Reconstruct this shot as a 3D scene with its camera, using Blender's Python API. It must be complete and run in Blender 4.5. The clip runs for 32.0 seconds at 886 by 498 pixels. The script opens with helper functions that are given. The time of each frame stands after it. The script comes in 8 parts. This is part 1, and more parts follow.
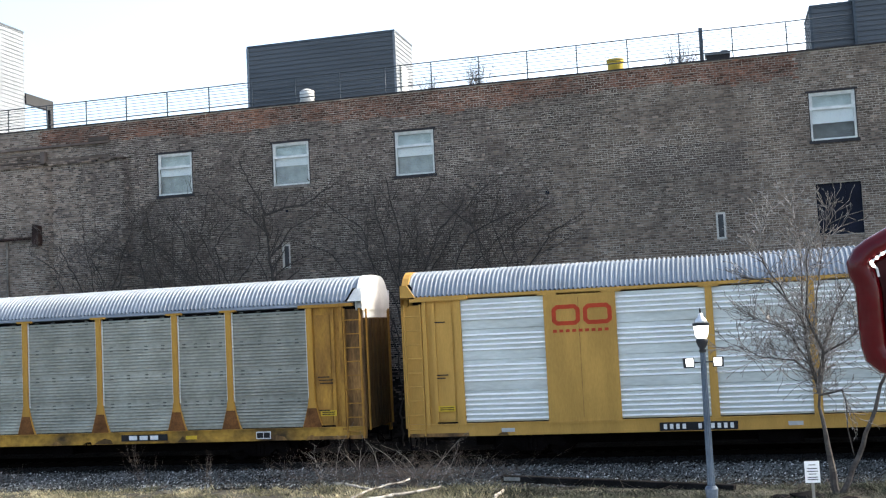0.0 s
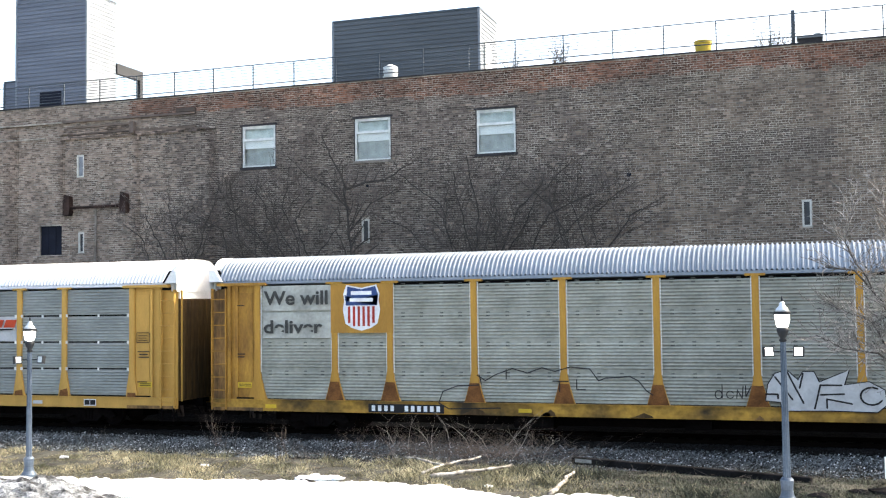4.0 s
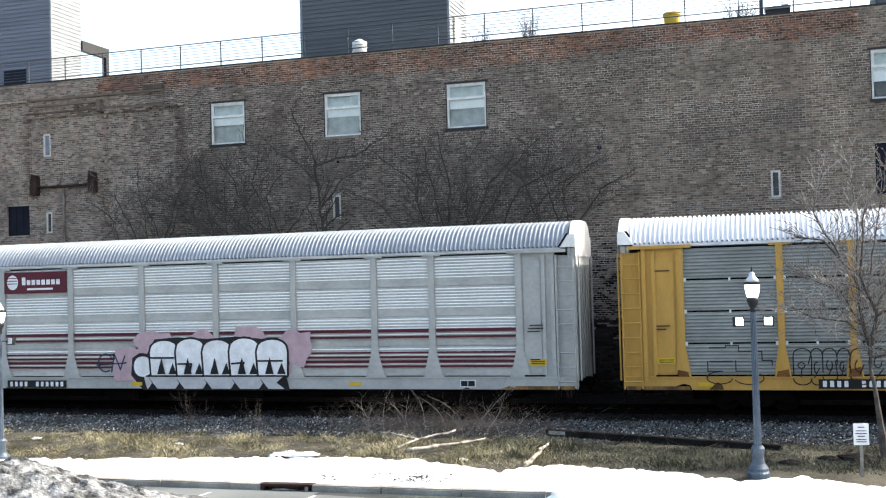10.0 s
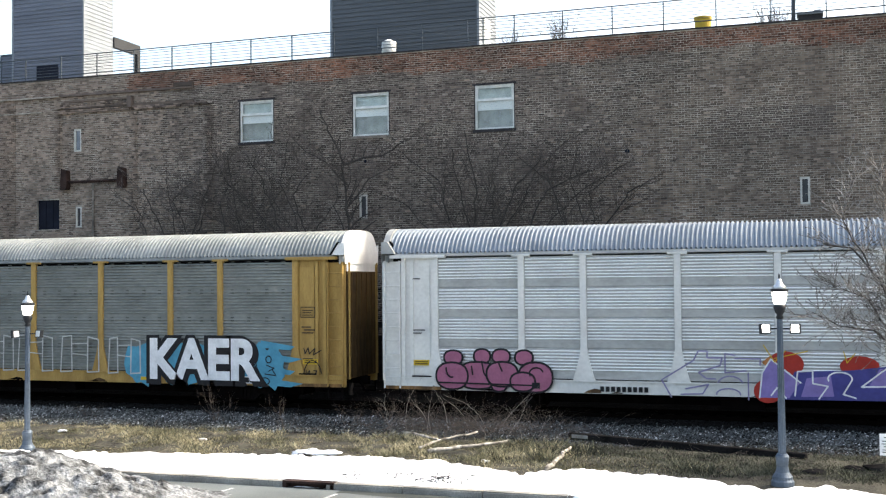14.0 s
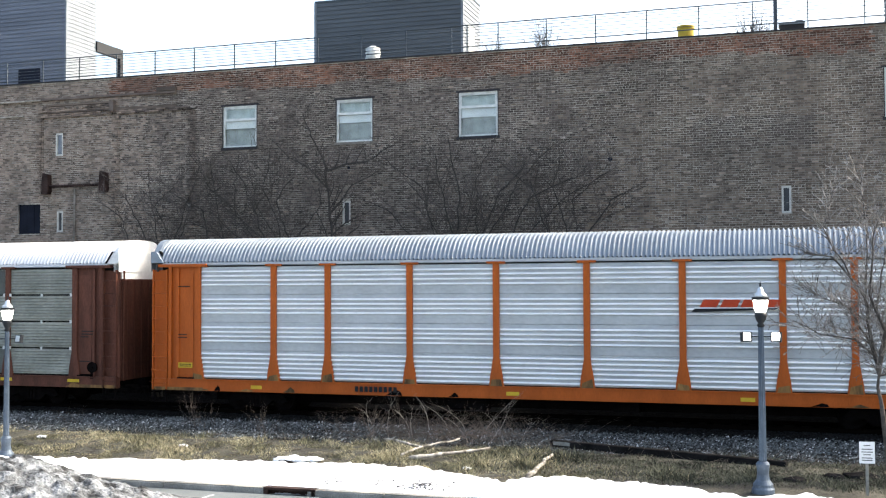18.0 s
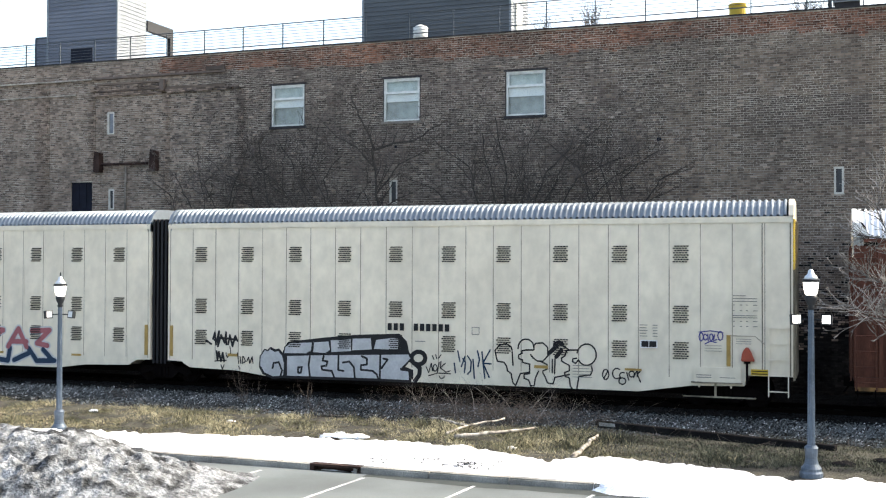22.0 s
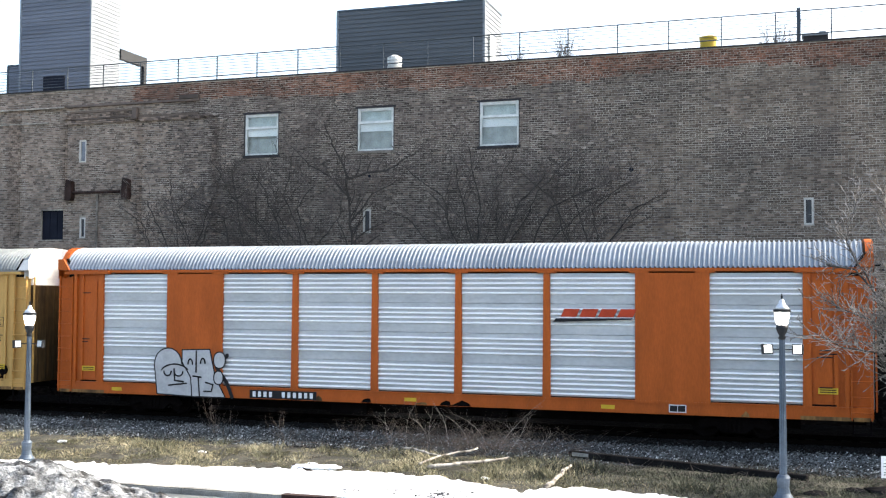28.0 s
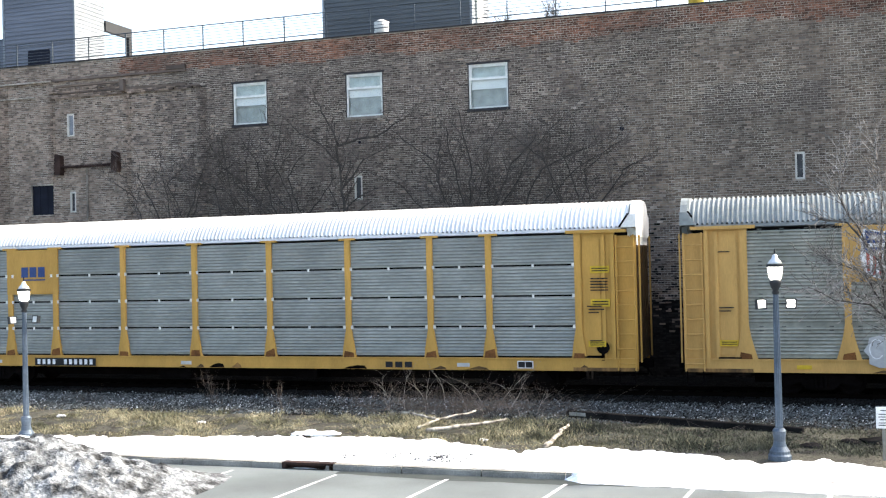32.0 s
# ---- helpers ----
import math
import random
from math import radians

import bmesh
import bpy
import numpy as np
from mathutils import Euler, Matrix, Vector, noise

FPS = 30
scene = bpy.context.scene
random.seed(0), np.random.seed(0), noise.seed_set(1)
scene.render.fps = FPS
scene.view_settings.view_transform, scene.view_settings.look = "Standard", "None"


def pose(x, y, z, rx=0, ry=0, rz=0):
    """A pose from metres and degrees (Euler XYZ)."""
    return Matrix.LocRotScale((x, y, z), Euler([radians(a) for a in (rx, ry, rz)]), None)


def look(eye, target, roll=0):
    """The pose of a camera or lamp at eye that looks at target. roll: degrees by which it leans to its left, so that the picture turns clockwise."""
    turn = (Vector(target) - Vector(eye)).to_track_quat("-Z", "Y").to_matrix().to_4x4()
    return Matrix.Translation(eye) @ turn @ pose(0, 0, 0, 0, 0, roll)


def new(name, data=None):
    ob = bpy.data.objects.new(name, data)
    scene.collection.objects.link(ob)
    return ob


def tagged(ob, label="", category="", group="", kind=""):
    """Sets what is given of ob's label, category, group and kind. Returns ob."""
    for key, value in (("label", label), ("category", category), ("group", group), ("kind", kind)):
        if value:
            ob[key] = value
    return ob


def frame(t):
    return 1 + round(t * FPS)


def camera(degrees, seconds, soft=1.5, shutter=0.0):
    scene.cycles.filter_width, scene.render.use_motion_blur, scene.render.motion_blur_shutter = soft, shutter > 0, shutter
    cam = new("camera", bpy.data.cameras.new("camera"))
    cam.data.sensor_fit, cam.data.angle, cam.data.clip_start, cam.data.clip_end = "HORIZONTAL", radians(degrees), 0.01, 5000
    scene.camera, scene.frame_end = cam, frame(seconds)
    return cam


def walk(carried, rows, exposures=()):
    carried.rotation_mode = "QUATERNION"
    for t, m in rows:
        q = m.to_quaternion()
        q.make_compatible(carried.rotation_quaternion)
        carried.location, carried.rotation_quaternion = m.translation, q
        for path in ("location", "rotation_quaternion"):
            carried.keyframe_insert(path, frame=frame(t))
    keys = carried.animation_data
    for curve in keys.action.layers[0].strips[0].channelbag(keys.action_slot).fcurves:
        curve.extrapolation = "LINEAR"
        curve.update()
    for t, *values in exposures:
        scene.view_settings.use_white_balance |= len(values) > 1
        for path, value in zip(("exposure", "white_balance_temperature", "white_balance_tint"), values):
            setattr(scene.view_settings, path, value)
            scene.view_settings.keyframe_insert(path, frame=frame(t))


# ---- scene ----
EXPOSURES = ((0.0, 1.79, 6750, 8), (1.0, 2.04, 6950, 8), (2.0, 2.09, 6950, 9), (4.0, 2.24, 7000, 9), (9.0, 1.97, 7000, 9), (11.0, 1.90, 7000, 7), (14.0, 1.77, 7100, 8), (17.0, 2.12, 6900, 8), (18.0, 1.91, 6900, 8), (19.0, 1.95, 6850, 7), (20.0, 2.13, 6900, 8), (21.0, 2.09, 7000, 8), (23.0, 1.75, 7050, 8), (24.5, 1.73, 7000, 8), (27.0, 2.09, 6900, 9), (29.0, 1.93, 6850, 8), (31.0, 2.10, 6900, 9), (32.0, 2.11, 6850, 8))
# camera: hand-held at an upper-floor window height, turning slightly
cam = camera(44.314, 32.0, soft=1.2)
PATH = [
    (0.0, pose(0, 0, 4.8, 94.044, 2.786, 14.337)),
    (0.5, pose(0, 0, 4.8, 93.189, 2.684, 14.972)),
    (1.0, pose(0, 0, 4.8, 93.381, 2.449, 15.820)),
    (1.5, pose(0, 0, 4.8, 92.143, 2.397, 17.151)),
    (2.0, pose(0, 0, 4.8, 91.900, 0.999, 16.050)),
    (2.5, pose(0, 0, 4.8, 92.397, 0.372, 16.917)),
    (3.0, pose(0, 0, 4.8, 92.133, 0.208, 17.143)),
    (3.5, pose(0, 0, 4.8, 92.404, 0.555, 18.303)),
    (4.0, pose(0, 0, 4.8, 93.017, 0.739, 18.325)),
    (4.5, pose(0, 0, 4.8, 93.129, 0.907, 18.104)),
    (6.5, pose(0, 0, 4.8, 93.120, 0.568, 17.454)),
    (7.0, pose(0, 0, 4.8, 93.002, 0.431, 17.520)),
    (7.5, pose(0, 0, 4.8, 92.461, 0.246, 17.664)),
    (8.0, pose(0, 0, 4.8, 91.712, 0.301, 17.771)),
    (8.5, pose(0, 0, 4.8, 91.829, 0.236, 17.691)),
    (9.0, pose(0, 0, 4.8, 91.772, 0.225, 17.455)),
    (9.5, pose(0, 0, 4.8, 91.922, 0.431, 17.477)),
    (10.0, pose(0, 0, 4.8, 91.673, 1.572, 16.883)),
    (10.5, pose(0, 0, 4.8, 91.783, 0.324, 18.250)),
    (11.0, pose(0, 0, 4.8, 91.646, 0.642, 18.293)),
    (11.5, pose(0, 0, 4.8, 91.739, 0.403, 17.935)),
    (12.0, pose(0, 0, 4.8, 91.726, 0.220, 17.837)),
    (12.5, pose(0, 0, 4.8, 91.635, 0.325, 17.778)),
    (13.0, pose(0, 0, 4.8, 91.764, 0.424, 17.878)),
    (13.5, pose(0, 0, 4.8, 91.701, 0.515, 18.071)),
    (14.0, pose(0, 0, 4.8, 91.747, 0.511, 18.202)),
    (14.5, pose(0, 0, 4.8, 91.743, 0.407, 17.856)),
    (16.5, pose(0, 0, 4.8, 92.033, 0.380, 17.333)),
    (17.0, pose(0, 0, 4.8, 92.030, 0.300, 17.242)),
    (17.5, pose(0, 0, 4.8, 92.069, 0.401, 17.202)),
    (18.0, pose(0, 0, 4.8, 92.093, 0.233, 17.292)),
    (18.5, pose(0, 0, 4.8, 92.155, 0.312, 17.345)),
    (19.0, pose(0, 0, 4.8, 92.094, 0.141, 17.233)),
    (19.5, pose(0, 0, 4.8, 92.124, 0.359, 17.491)),
    (20.0, pose(0, 0, 4.8, 92.406, 0.482, 17.613)),
    (20.5, pose(0, 0, 4.8, 92.569, 0.843, 17.522)),
    (21.0, pose(0, 0, 4.8, 90.747, 0.740, 19.623)),
    (21.5, pose(0, 0, 4.8, 91.551, -0.057, 18.460)),
    (22.0, pose(0, 0, 4.8, 91.017, -0.199, 19.723)),
    (22.5, pose(0, 0, 4.8, 91.656, -0.258, 18.935)),
    (23.0, pose(0, 0, 4.8, 91.851, -0.334, 18.649)),
    (23.5, pose(0, 0, 4.8, 92.023, -0.593, 18.549)),
    (24.0, pose(0, 0, 4.8, 91.863, -0.725, 18.379)),
    (24.5, pose(0, 0, 4.8, 92.006, -0.583, 18.012)),
    (26.5, pose(0, 0, 4.8, 91.870, -0.879, 18.151)),
    (27.0, pose(0, 0, 4.8, 91.871, -0.747, 18.254)),
    (27.5, pose(0, 0, 4.8, 92.138, -0.359, 18.144)),
    (28.0, pose(0, 0, 4.8, 92.572, -0.292, 18.322)),
    (28.5, pose(0, 0, 4.8, 92.561, -0.586, 18.741)),
    (29.0, pose(0, 0, 4.8, 92.639, -0.559, 18.922)),
    (29.5, pose(0, 0, 4.8, 92.689, -0.639, 18.757)),
    (30.0, pose(0, 0, 4.8, 92.364, -0.932, 18.608)),
    (30.5, pose(0, 0, 4.8, 92.256, -0.967, 18.267)),
    (31.0, pose(0, 0, 4.8, 91.687, -1.272, 18.127)),
    (31.5, pose(0, 0, 4.8, 89.751, 0.193, 17.990)),
    (32.0, pose(0, 0, 4.8, 90.691, 1.315, 17.999))
]
walk(cam, PATH, EXPOSURES)
# world and sun
TO_SUN = Vector((0.62, 0.385, 0.665)).normalized()
world = bpy.data.worlds.new("sky")
scene.world = world
world.use_nodes = True
wn = world.node_tree
sky = wn.nodes.new("ShaderNodeTexSky")
sky.sky_type = "NISHITA"
sky.sun_disc = False
sky.sun_elevation = math.asin(TO_SUN.z)
sky.sun_rotation = math.atan2(TO_SUN.x, TO_SUN.y)
sky.air_density, sky.dust_density, sky.ozone_density = 1.0, 4.0, 1.0
wn.nodes["Background"].inputs["Strength"].default_value = 0.15
wn.links.new(sky.outputs[0], wn.nodes["Background"].inputs[0])
sun = new("sun", bpy.data.lights.new("sun", "SUN"))
sun.data.energy, sun.data.angle, sun.data.color = 2.4, radians(3.0), (1.0, 0.95, 0.87)
sun.matrix_world = look(TO_SUN * 200, (0, 0, 0))

# ---------------------------------------------------------------- materials
def mat(name, col, rough=0.7, metal=0.0, var=0.25, scale=1.5, fine=25.0, bump=0.1, col2=None, island=0.0, per_object=0.0, stretch=(1, 1, 1), dist=0.02, stain=0.5, spec=0.18):
    """Paint or mineral with two scales of variation, in object space."""
    m = bpy.data.materials.new(name)
    m.use_nodes = True
    t = m.node_tree
    b = t.nodes["Principled BSDF"]
    b.inputs["Roughness"].default_value, b.inputs["Metallic"].default_value = rough, metal
    b.inputs["Specular IOR Level"].default_value = spec
    co = t.nodes.new("ShaderNodeTexCoord")
    mp = t.nodes.new("ShaderNodeMapping")
    mp.inputs["Scale"].default_value = stretch
    t.links.new(co.outputs["Object"], mp.inputs[0])
    big, small = t.nodes.new("ShaderNodeTexNoise"), t.nodes.new("ShaderNodeTexNoise")
    for n, s, d in ((big, scale, 5), (small, fine, 3)):
        n.inputs["Scale"].default_value, n.inputs["Detail"].default_value = s, d
        t.links.new(mp.outputs[0], n.inputs["Vector"])
    ramp = t.nodes.new("ShaderNodeValToRGB")
    ramp.color_ramp.elements[0].position, ramp.color_ramp.elements[1].position = 0.5 - 0.3 * stain, 0.5 + 0.3 * stain
    dark = col2 or tuple(c * (1 - var) for c in col)
    light = tuple(min(1, c * (1 + var * 0.4)) for c in col)
    ramp.color_ramp.elements[0].color = (*dark, 1)
    ramp.color_ramp.elements[1].color = (*light, 1)
    t.links.new(big.outputs["Fac"], ramp.inputs[0])
    mix = t.nodes.new("ShaderNodeMix")
    mix.data_type, mix.blend_type = "RGBA", "MULTIPLY"
    mix.inputs[0].default_value = 1.0
    t.links.new(ramp.outputs[0], mix.inputs[6])
    r2 = t.nodes.new("ShaderNodeMapRange")
    r2.inputs[1].default_value, r2.inputs[2].default_value = 0.3, 0.7
    r2.inputs[3].default_value, r2.inputs[4].default_value = 1 - var * 0.7, 1 + var * 0.3
    t.links.new(small.outputs["Fac"], r2.inputs[0])
    last = r2.outputs[0]
    for amount, kind in ((island, "g"), (per_object, "o")):
        if amount:
            src = t.nodes.new("ShaderNodeNewGeometry").outputs["Random Per Island"] if kind == "g" else t.nodes.new("ShaderNodeObjectInfo").outputs["Random"]
            r3 = t.nodes.new("ShaderNodeMapRange")
            r3.inputs[3].default_value, r3.inputs[4].default_value = 1 - amount, 1 + amount
            t.links.new(src, r3.inputs[0])
            mul = t.nodes.new("ShaderNodeMath")
            mul.operation = "MULTIPLY"
            t.links.new(last, mul.inputs[0])
            t.links.new(r3.outputs[0], mul.inputs[1])
            last = mul.outputs[0]
    t.links.new(last, mix.inputs[7])
    t.links.new(mix.outputs[2], b.inputs["Base Color"])
    if bump:
        bp = t.nodes.new("ShaderNodeBump")
        bp.inputs["Strength"].default_value, bp.inputs["Distance"].default_value = bump, dist
        t.links.new(small.outputs["Fac"], bp.inputs["Height"])
        t.links.new(bp.outputs[0], b.inputs["Normal"])
    return m


def glow(name, col, strength):
    m = bpy.data.materials.new(name)
    m.use_nodes = True
    b = m.node_tree.nodes["Principled BSDF"]
    b.inputs["Base Color"].default_value = (*col, 1)
    b.inputs["Emission Color"].default_value = (*col, 1)
    b.inputs["Emission Strength"].default_value = strength
    return m


def glass_mat(name, col=(0.95, 0.98, 0.98), rough=0.05):
    m = bpy.data.materials.new(name)
    m.use_nodes = True
    b = m.node_tree.nodes["Principled BSDF"]
    b.inputs["Base Color"].default_value = (*col, 1)
    b.inputs["Roughness"].default_value = rough
    b.inputs["Transmission Weight"].default_value = 1.0
    b.inputs["IOR"].default_value = 1.3
    return m


ASPHALT = mat("worn_asphalt", (0.125, 0.140, 0.140), 0.7, var=0.3, scale=0.35, fine=60, bump=0.15)
STRIPE = mat("stripe_paint", (0.58, 0.59, 0.58), 0.7, var=0.45, scale=3, fine=40)
WET = mat("wet_asphalt", (0.050, 0.057, 0.055), 0.75, var=0.3, scale=1.0, fine=50, spec=0.1)
CONCRETE = mat("kerb_concrete", (0.265, 0.258, 0.235), 0.85, var=0.45, scale=1.2, fine=30, bump=0.25)
SNOW = mat("snow", (0.82, 0.84, 0.87), 0.6, var=0.10, scale=1.2, fine=9, bump=0.6, dist=0.08)
DIRTY_SNOW = mat("dirty_snow", (0.19, 0.20, 0.208), 0.85, var=0.8, scale=2.6, fine=13, bump=1.0, dist=0.07, col2=(0.03, 0.031, 0.032), stain=0.4)
SOIL = mat("verge_soil", (0.064, 0.060, 0.046), 0.95, var=0.6, scale=1.6, fine=17, bump=0.8, dist=0.06, col2=(0.030, 0.029, 0.024))
GRASS_DARK = mat("dull_grass", (0.096, 0.097, 0.067), 0.9, var=0.4, scale=0.9, fine=3, bump=0, island=0.85, col2=(0.035, 0.040, 0.028), stain=0.5)
GRASS = mat("dry_grass", (0.385, 0.343, 0.222), 0.9, var=0.4, scale=0.8, fine=3, bump=0, island=0.65, col2=(0.105, 0.103, 0.058), stain=0.5)
STONE = mat("ballast_stone", (0.072, 0.082, 0.087), 0.9, var=0.3, scale=0.5, fine=6, bump=0.2, island=0.75, spec=0.05)
STONE_PALE = mat("pale_stone", (0.29, 0.31, 0.325), 0.9, var=0.3, scale=0.5, fine=6, bump=0.2, island=0.6, spec=0.05)
# Bed is near-black: the shade under the train is put into its colour.
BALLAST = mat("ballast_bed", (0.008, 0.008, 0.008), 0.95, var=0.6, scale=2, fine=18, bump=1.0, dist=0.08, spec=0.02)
BRICK = mat("sooty_brick", (0.148, 0.115, 0.097), 0.9, var=0.5, scale=0.22, fine=3.0, bump=0.15, island=0.5, per_object=0.3, col2=(0.108, 0.086, 0.074), stain=0.8)
BRICK_TAN = mat("tan_brick", (0.215, 0.162, 0.128), 0.9, var=0.4, scale=0.25, fine=3.0, bump=0.15, island=0.5, per_object=0.3, col2=(0.15, 0.116, 0.094), stain=0.7)
BRICK_BROWN = mat("brown_brick", (0.180, 0.136, 0.104), 0.9, var=0.45, scale=0.22, fine=3.0, bump=0.15, island=0.40, col2=(0.105, 0.083, 0.069), stain=0.7)
BRICK_PALE = mat("pale_salted_brick", (0.27, 0.225, 0.19), 0.9, var=0.4, scale=0.5, fine=4.0, bump=0.15, island=0.5)
# Near-black brick: shade in the slot behind the train, as colour.
BRICK_SHADE = mat("shade_dark_brick", (0.022, 0.019, 0.018), 0.9, var=0.5, scale=0.6, fine=4.0, bump=0.15, island=0.5, spec=0.05)
BRICK_TOP = mat("red_brick", (0.205, 0.092, 0.057), 0.9, var=0.5, scale=0.3, fine=4.0, bump=0.15, island=0.55, col2=(0.085, 0.056, 0.045), stain=0.5)
MORTAR = mat("mortar", (0.43, 0.385, 0.325), 0.95, var=0.6, scale=0.7, fine=6, bump=0.2, col2=(0.21, 0.188, 0.16), stain=0.5)
STUCCO = mat("stained_render", (0.24, 0.21, 0.18), 0.95, var=0.5, scale=0.7, fine=8, bump=0.3)
IRON = mat("rusty_iron", (0.05, 0.03, 0.025), 0.8, metal=0.3, var=0.5, scale=2, fine=20)
COPING = mat("dark_coping", (0.035, 0.033, 0.035), 0.6, var=0.4, scale=2)
ROOFING = mat("roof_felt", (0.18, 0.18, 0.18), 0.9, var=0.3)
SIDING = mat("slate_siding", (0.090, 0.100, 0.110), 0.55, var=0.15, scale=0.8, fine=20, bump=0.05, stretch=(0.3, 0.3, 2))
SIDING_TOWER = mat("blue_grey_siding", (0.145, 0.158, 0.19), 0.55, var=0.15, scale=0.8, fine=20, bump=0.05, stretch=(0.3, 0.3, 2))
# Trim, and side cladding paler than the front to paint the sun on it.
SIDING_LIGHT = mat("pale_cladding_and_trim", (0.20, 0.225, 0.25), 0.6, var=0.12)
DARK_METAL = mat("dark_railing_metal", (0.07, 0.085, 0.10), 0.5, metal=0.5, var=0.2)
WIN_FRAME = mat("white_window_frame", (0.70, 0.71, 0.68), 0.5, var=0.2, scale=3)
SLIT_FRAME = mat("cream_slit_frame", (0.60, 0.585, 0.53), 0.6, var=0.25, scale=3)
BLIND = mat("white_blind", (0.85, 0.86, 0.84), 0.8, var=0.06)
# Two pane backings; light reflected in the glass is put into their colour.
PANE_BACK = mat("pale_green_backing", (0.50, 0.55, 0.52), 0.8, var=0.2, scale=2)
ROOM_GREY = mat("grey_green_backing", (0.40, 0.42, 0.40), 0.9, var=0.2, scale=3)
ROOM_DARK = mat("dim_room", (0.08, 0.09, 0.10), 0.9, var=0.3, scale=0.6)
BLACKOUT = mat("boarded_black", (0.010, 0.012, 0.022), 0.6, var=0.3, spec=0.1)
SLIT_GLASS = mat("dusty_slit_glass", (0.055, 0.058, 0.066), 0.35, var=0.4, scale=3, spec=0.3)
SLIT_PALE = mat("pale_slit_glass", (0.21, 0.235, 0.27), 0.35, var=0.3, scale=3, spec=0.3)
PANE = glass_mat("window_glass")
LAMP_GREEN = mat("lamp_post_paint", (0.080, 0.105, 0.138), 0.45, metal=0.2, var=0.25, scale=3)
LAMP_BLACK = mat("lamp_black", (0.02, 0.022, 0.025), 0.45, var=0.2)
LAMP_CAP = mat("lamp_silver_cap", (0.62, 0.64, 0.65), 0.35, metal=0.5, var=0.1)
LAMP_GLOW = glow("lit_globe", (1.0, 0.97, 0.92), 2.2)
BARK = mat("dark_bark", (0.066, 0.057, 0.051), 0.95, var=0.4, scale=3, fine=20)
WALL_TWIG = mat("grey_brown_twig", (0.110, 0.095, 0.084), 0.95, var=0.4, scale=1, fine=10, island=0.4)
BARK_PALE = mat("grey_bark", (0.092, 0.080, 0.072), 0.95, var=0.45, scale=3, fine=20)
VERGE_TWIG = mat("grey_twig", (0.235, 0.212, 0.192), 0.95, var=0.4, scale=1, fine=10, island=0.7)
TWIG = mat("dry_twig", (0.105, 0.086, 0.073), 0.95, var=0.4, scale=1, fine=10, island=0.6)
TWIG_PALE = mat("bleached_branch", (0.30, 0.275, 0.25), 0.9, var=0.35, scale=2, fine=12)
LOG = mat("bare_log", (0.39, 0.365, 0.32), 0.9, var=0.5, scale=5, fine=19, col2=(0.10, 0.088, 0.074), stain=0.45, bump=0.4)
TIMBER = mat("old_dark_timber", (0.015, 0.014, 0.014), 0.95, var=0.5, scale=2, spec=0.02)
SIGN_WHITE = mat("sign_white", (0.75, 0.76, 0.76), 0.5, var=0.08)
INK = mat("dark_ink", (0.02, 0.02, 0.022), 0.6, var=0.1)
RED = mat("red_letter_shell", (0.085, 0.002, 0.004), 0.22, var=0.15, spec=0.25)
TUBE = mat("white_light_tube", (0.75, 0.73, 0.70), 0.3, var=0.1)
RED_DARK = mat("dark_red_groove", (0.05, 0.003, 0.005), 0.4, var=0.15)
YELLOW_DRUM = mat("yellow_plastic", (0.50, 0.36, 0.05), 0.5, var=0.1)
ROOF_METAL = mat("roof_sheet", (0.205, 0.24, 0.28), 0.55, metal=0.1, var=0.14, scale=0.6, fine=6, bump=0.03)
ROOF_LONG = mat("grey_roof_sheet", (0.17, 0.20, 0.23), 0.5, metal=0.2, var=0.14, scale=0.6, fine=6, bump=0.03)
ROOF_WHITE = mat("white_roof_sheet", (0.60, 0.62, 0.64), 0.5, var=0.10, scale=0.6, fine=6, bump=0.03)
ROOF_DULL = mat("dull_roof_sheet", (0.235, 0.255, 0.255), 0.75, var=0.25, scale=0.6, fine=6, bump=0.03, spec=0.1)
# Steel, rails and ties: shade under the cars is put into these near-blacks.
UNDER = mat("near_black_steel", (0.006, 0.005, 0.005), 0.95, var=0.4, scale=2, spec=0.0)
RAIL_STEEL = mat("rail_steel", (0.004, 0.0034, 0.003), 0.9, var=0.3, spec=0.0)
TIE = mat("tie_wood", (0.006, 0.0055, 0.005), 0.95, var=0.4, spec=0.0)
END_WHITE = mat("white_end_paint", (0.78, 0.78, 0.76), 0.55, var=0.15, scale=1.5)
YELLOW = mat("yellow_car_paint", (0.40, 0.212, 0.037), 0.55, var=0.16, scale=0.9, fine=14, col2=(0.32, 0.165, 0.032), stretch=(2.2, 1, 0.5), bump=0.03)
YELLOW_MID = mat("sunned_yellow_paint", (0.46, 0.262, 0.064), 0.6, var=0.14, scale=0.9, fine=14, stretch=(2.2, 1, 0.5), bump=0.03)
YELLOW_STAIN = mat("rust_stained_yellow", (0.385, 0.200, 0.036), 0.65, var=0.3, scale=1.3, fine=12, col2=(0.215, 0.105, 0.024), stretch=(1.8, 1, 0.6), bump=0.03, stain=0.6)
SILL_GRIME = mat("grimy_yellow_sill", (0.36, 0.20, 0.036), 0.75, var=0.5, scale=0.9, fine=7, col2=(0.045, 0.032, 0.018), stretch=(0.8, 1, 1), stain=0.45)
LEMON = mat("lemon_yellow_paint", (0.56, 0.40, 0.06), 0.5, var=0.12, scale=0.9, fine=14, bump=0.03)
YELLOW_PALE = mat("faded_yellow_paint", (0.50, 0.295, 0.095), 0.6, var=0.14, scale=0.9, fine=14, stretch=(2.2, 1, 0.5), bump=0.03)
ORANGE = mat("orange_car_paint", (0.40, 0.086, 0.012), 0.5, var=0.22, scale=0.9, fine=14, stretch=(2.2, 1, 0.5), bump=0.03, stain=0.8)
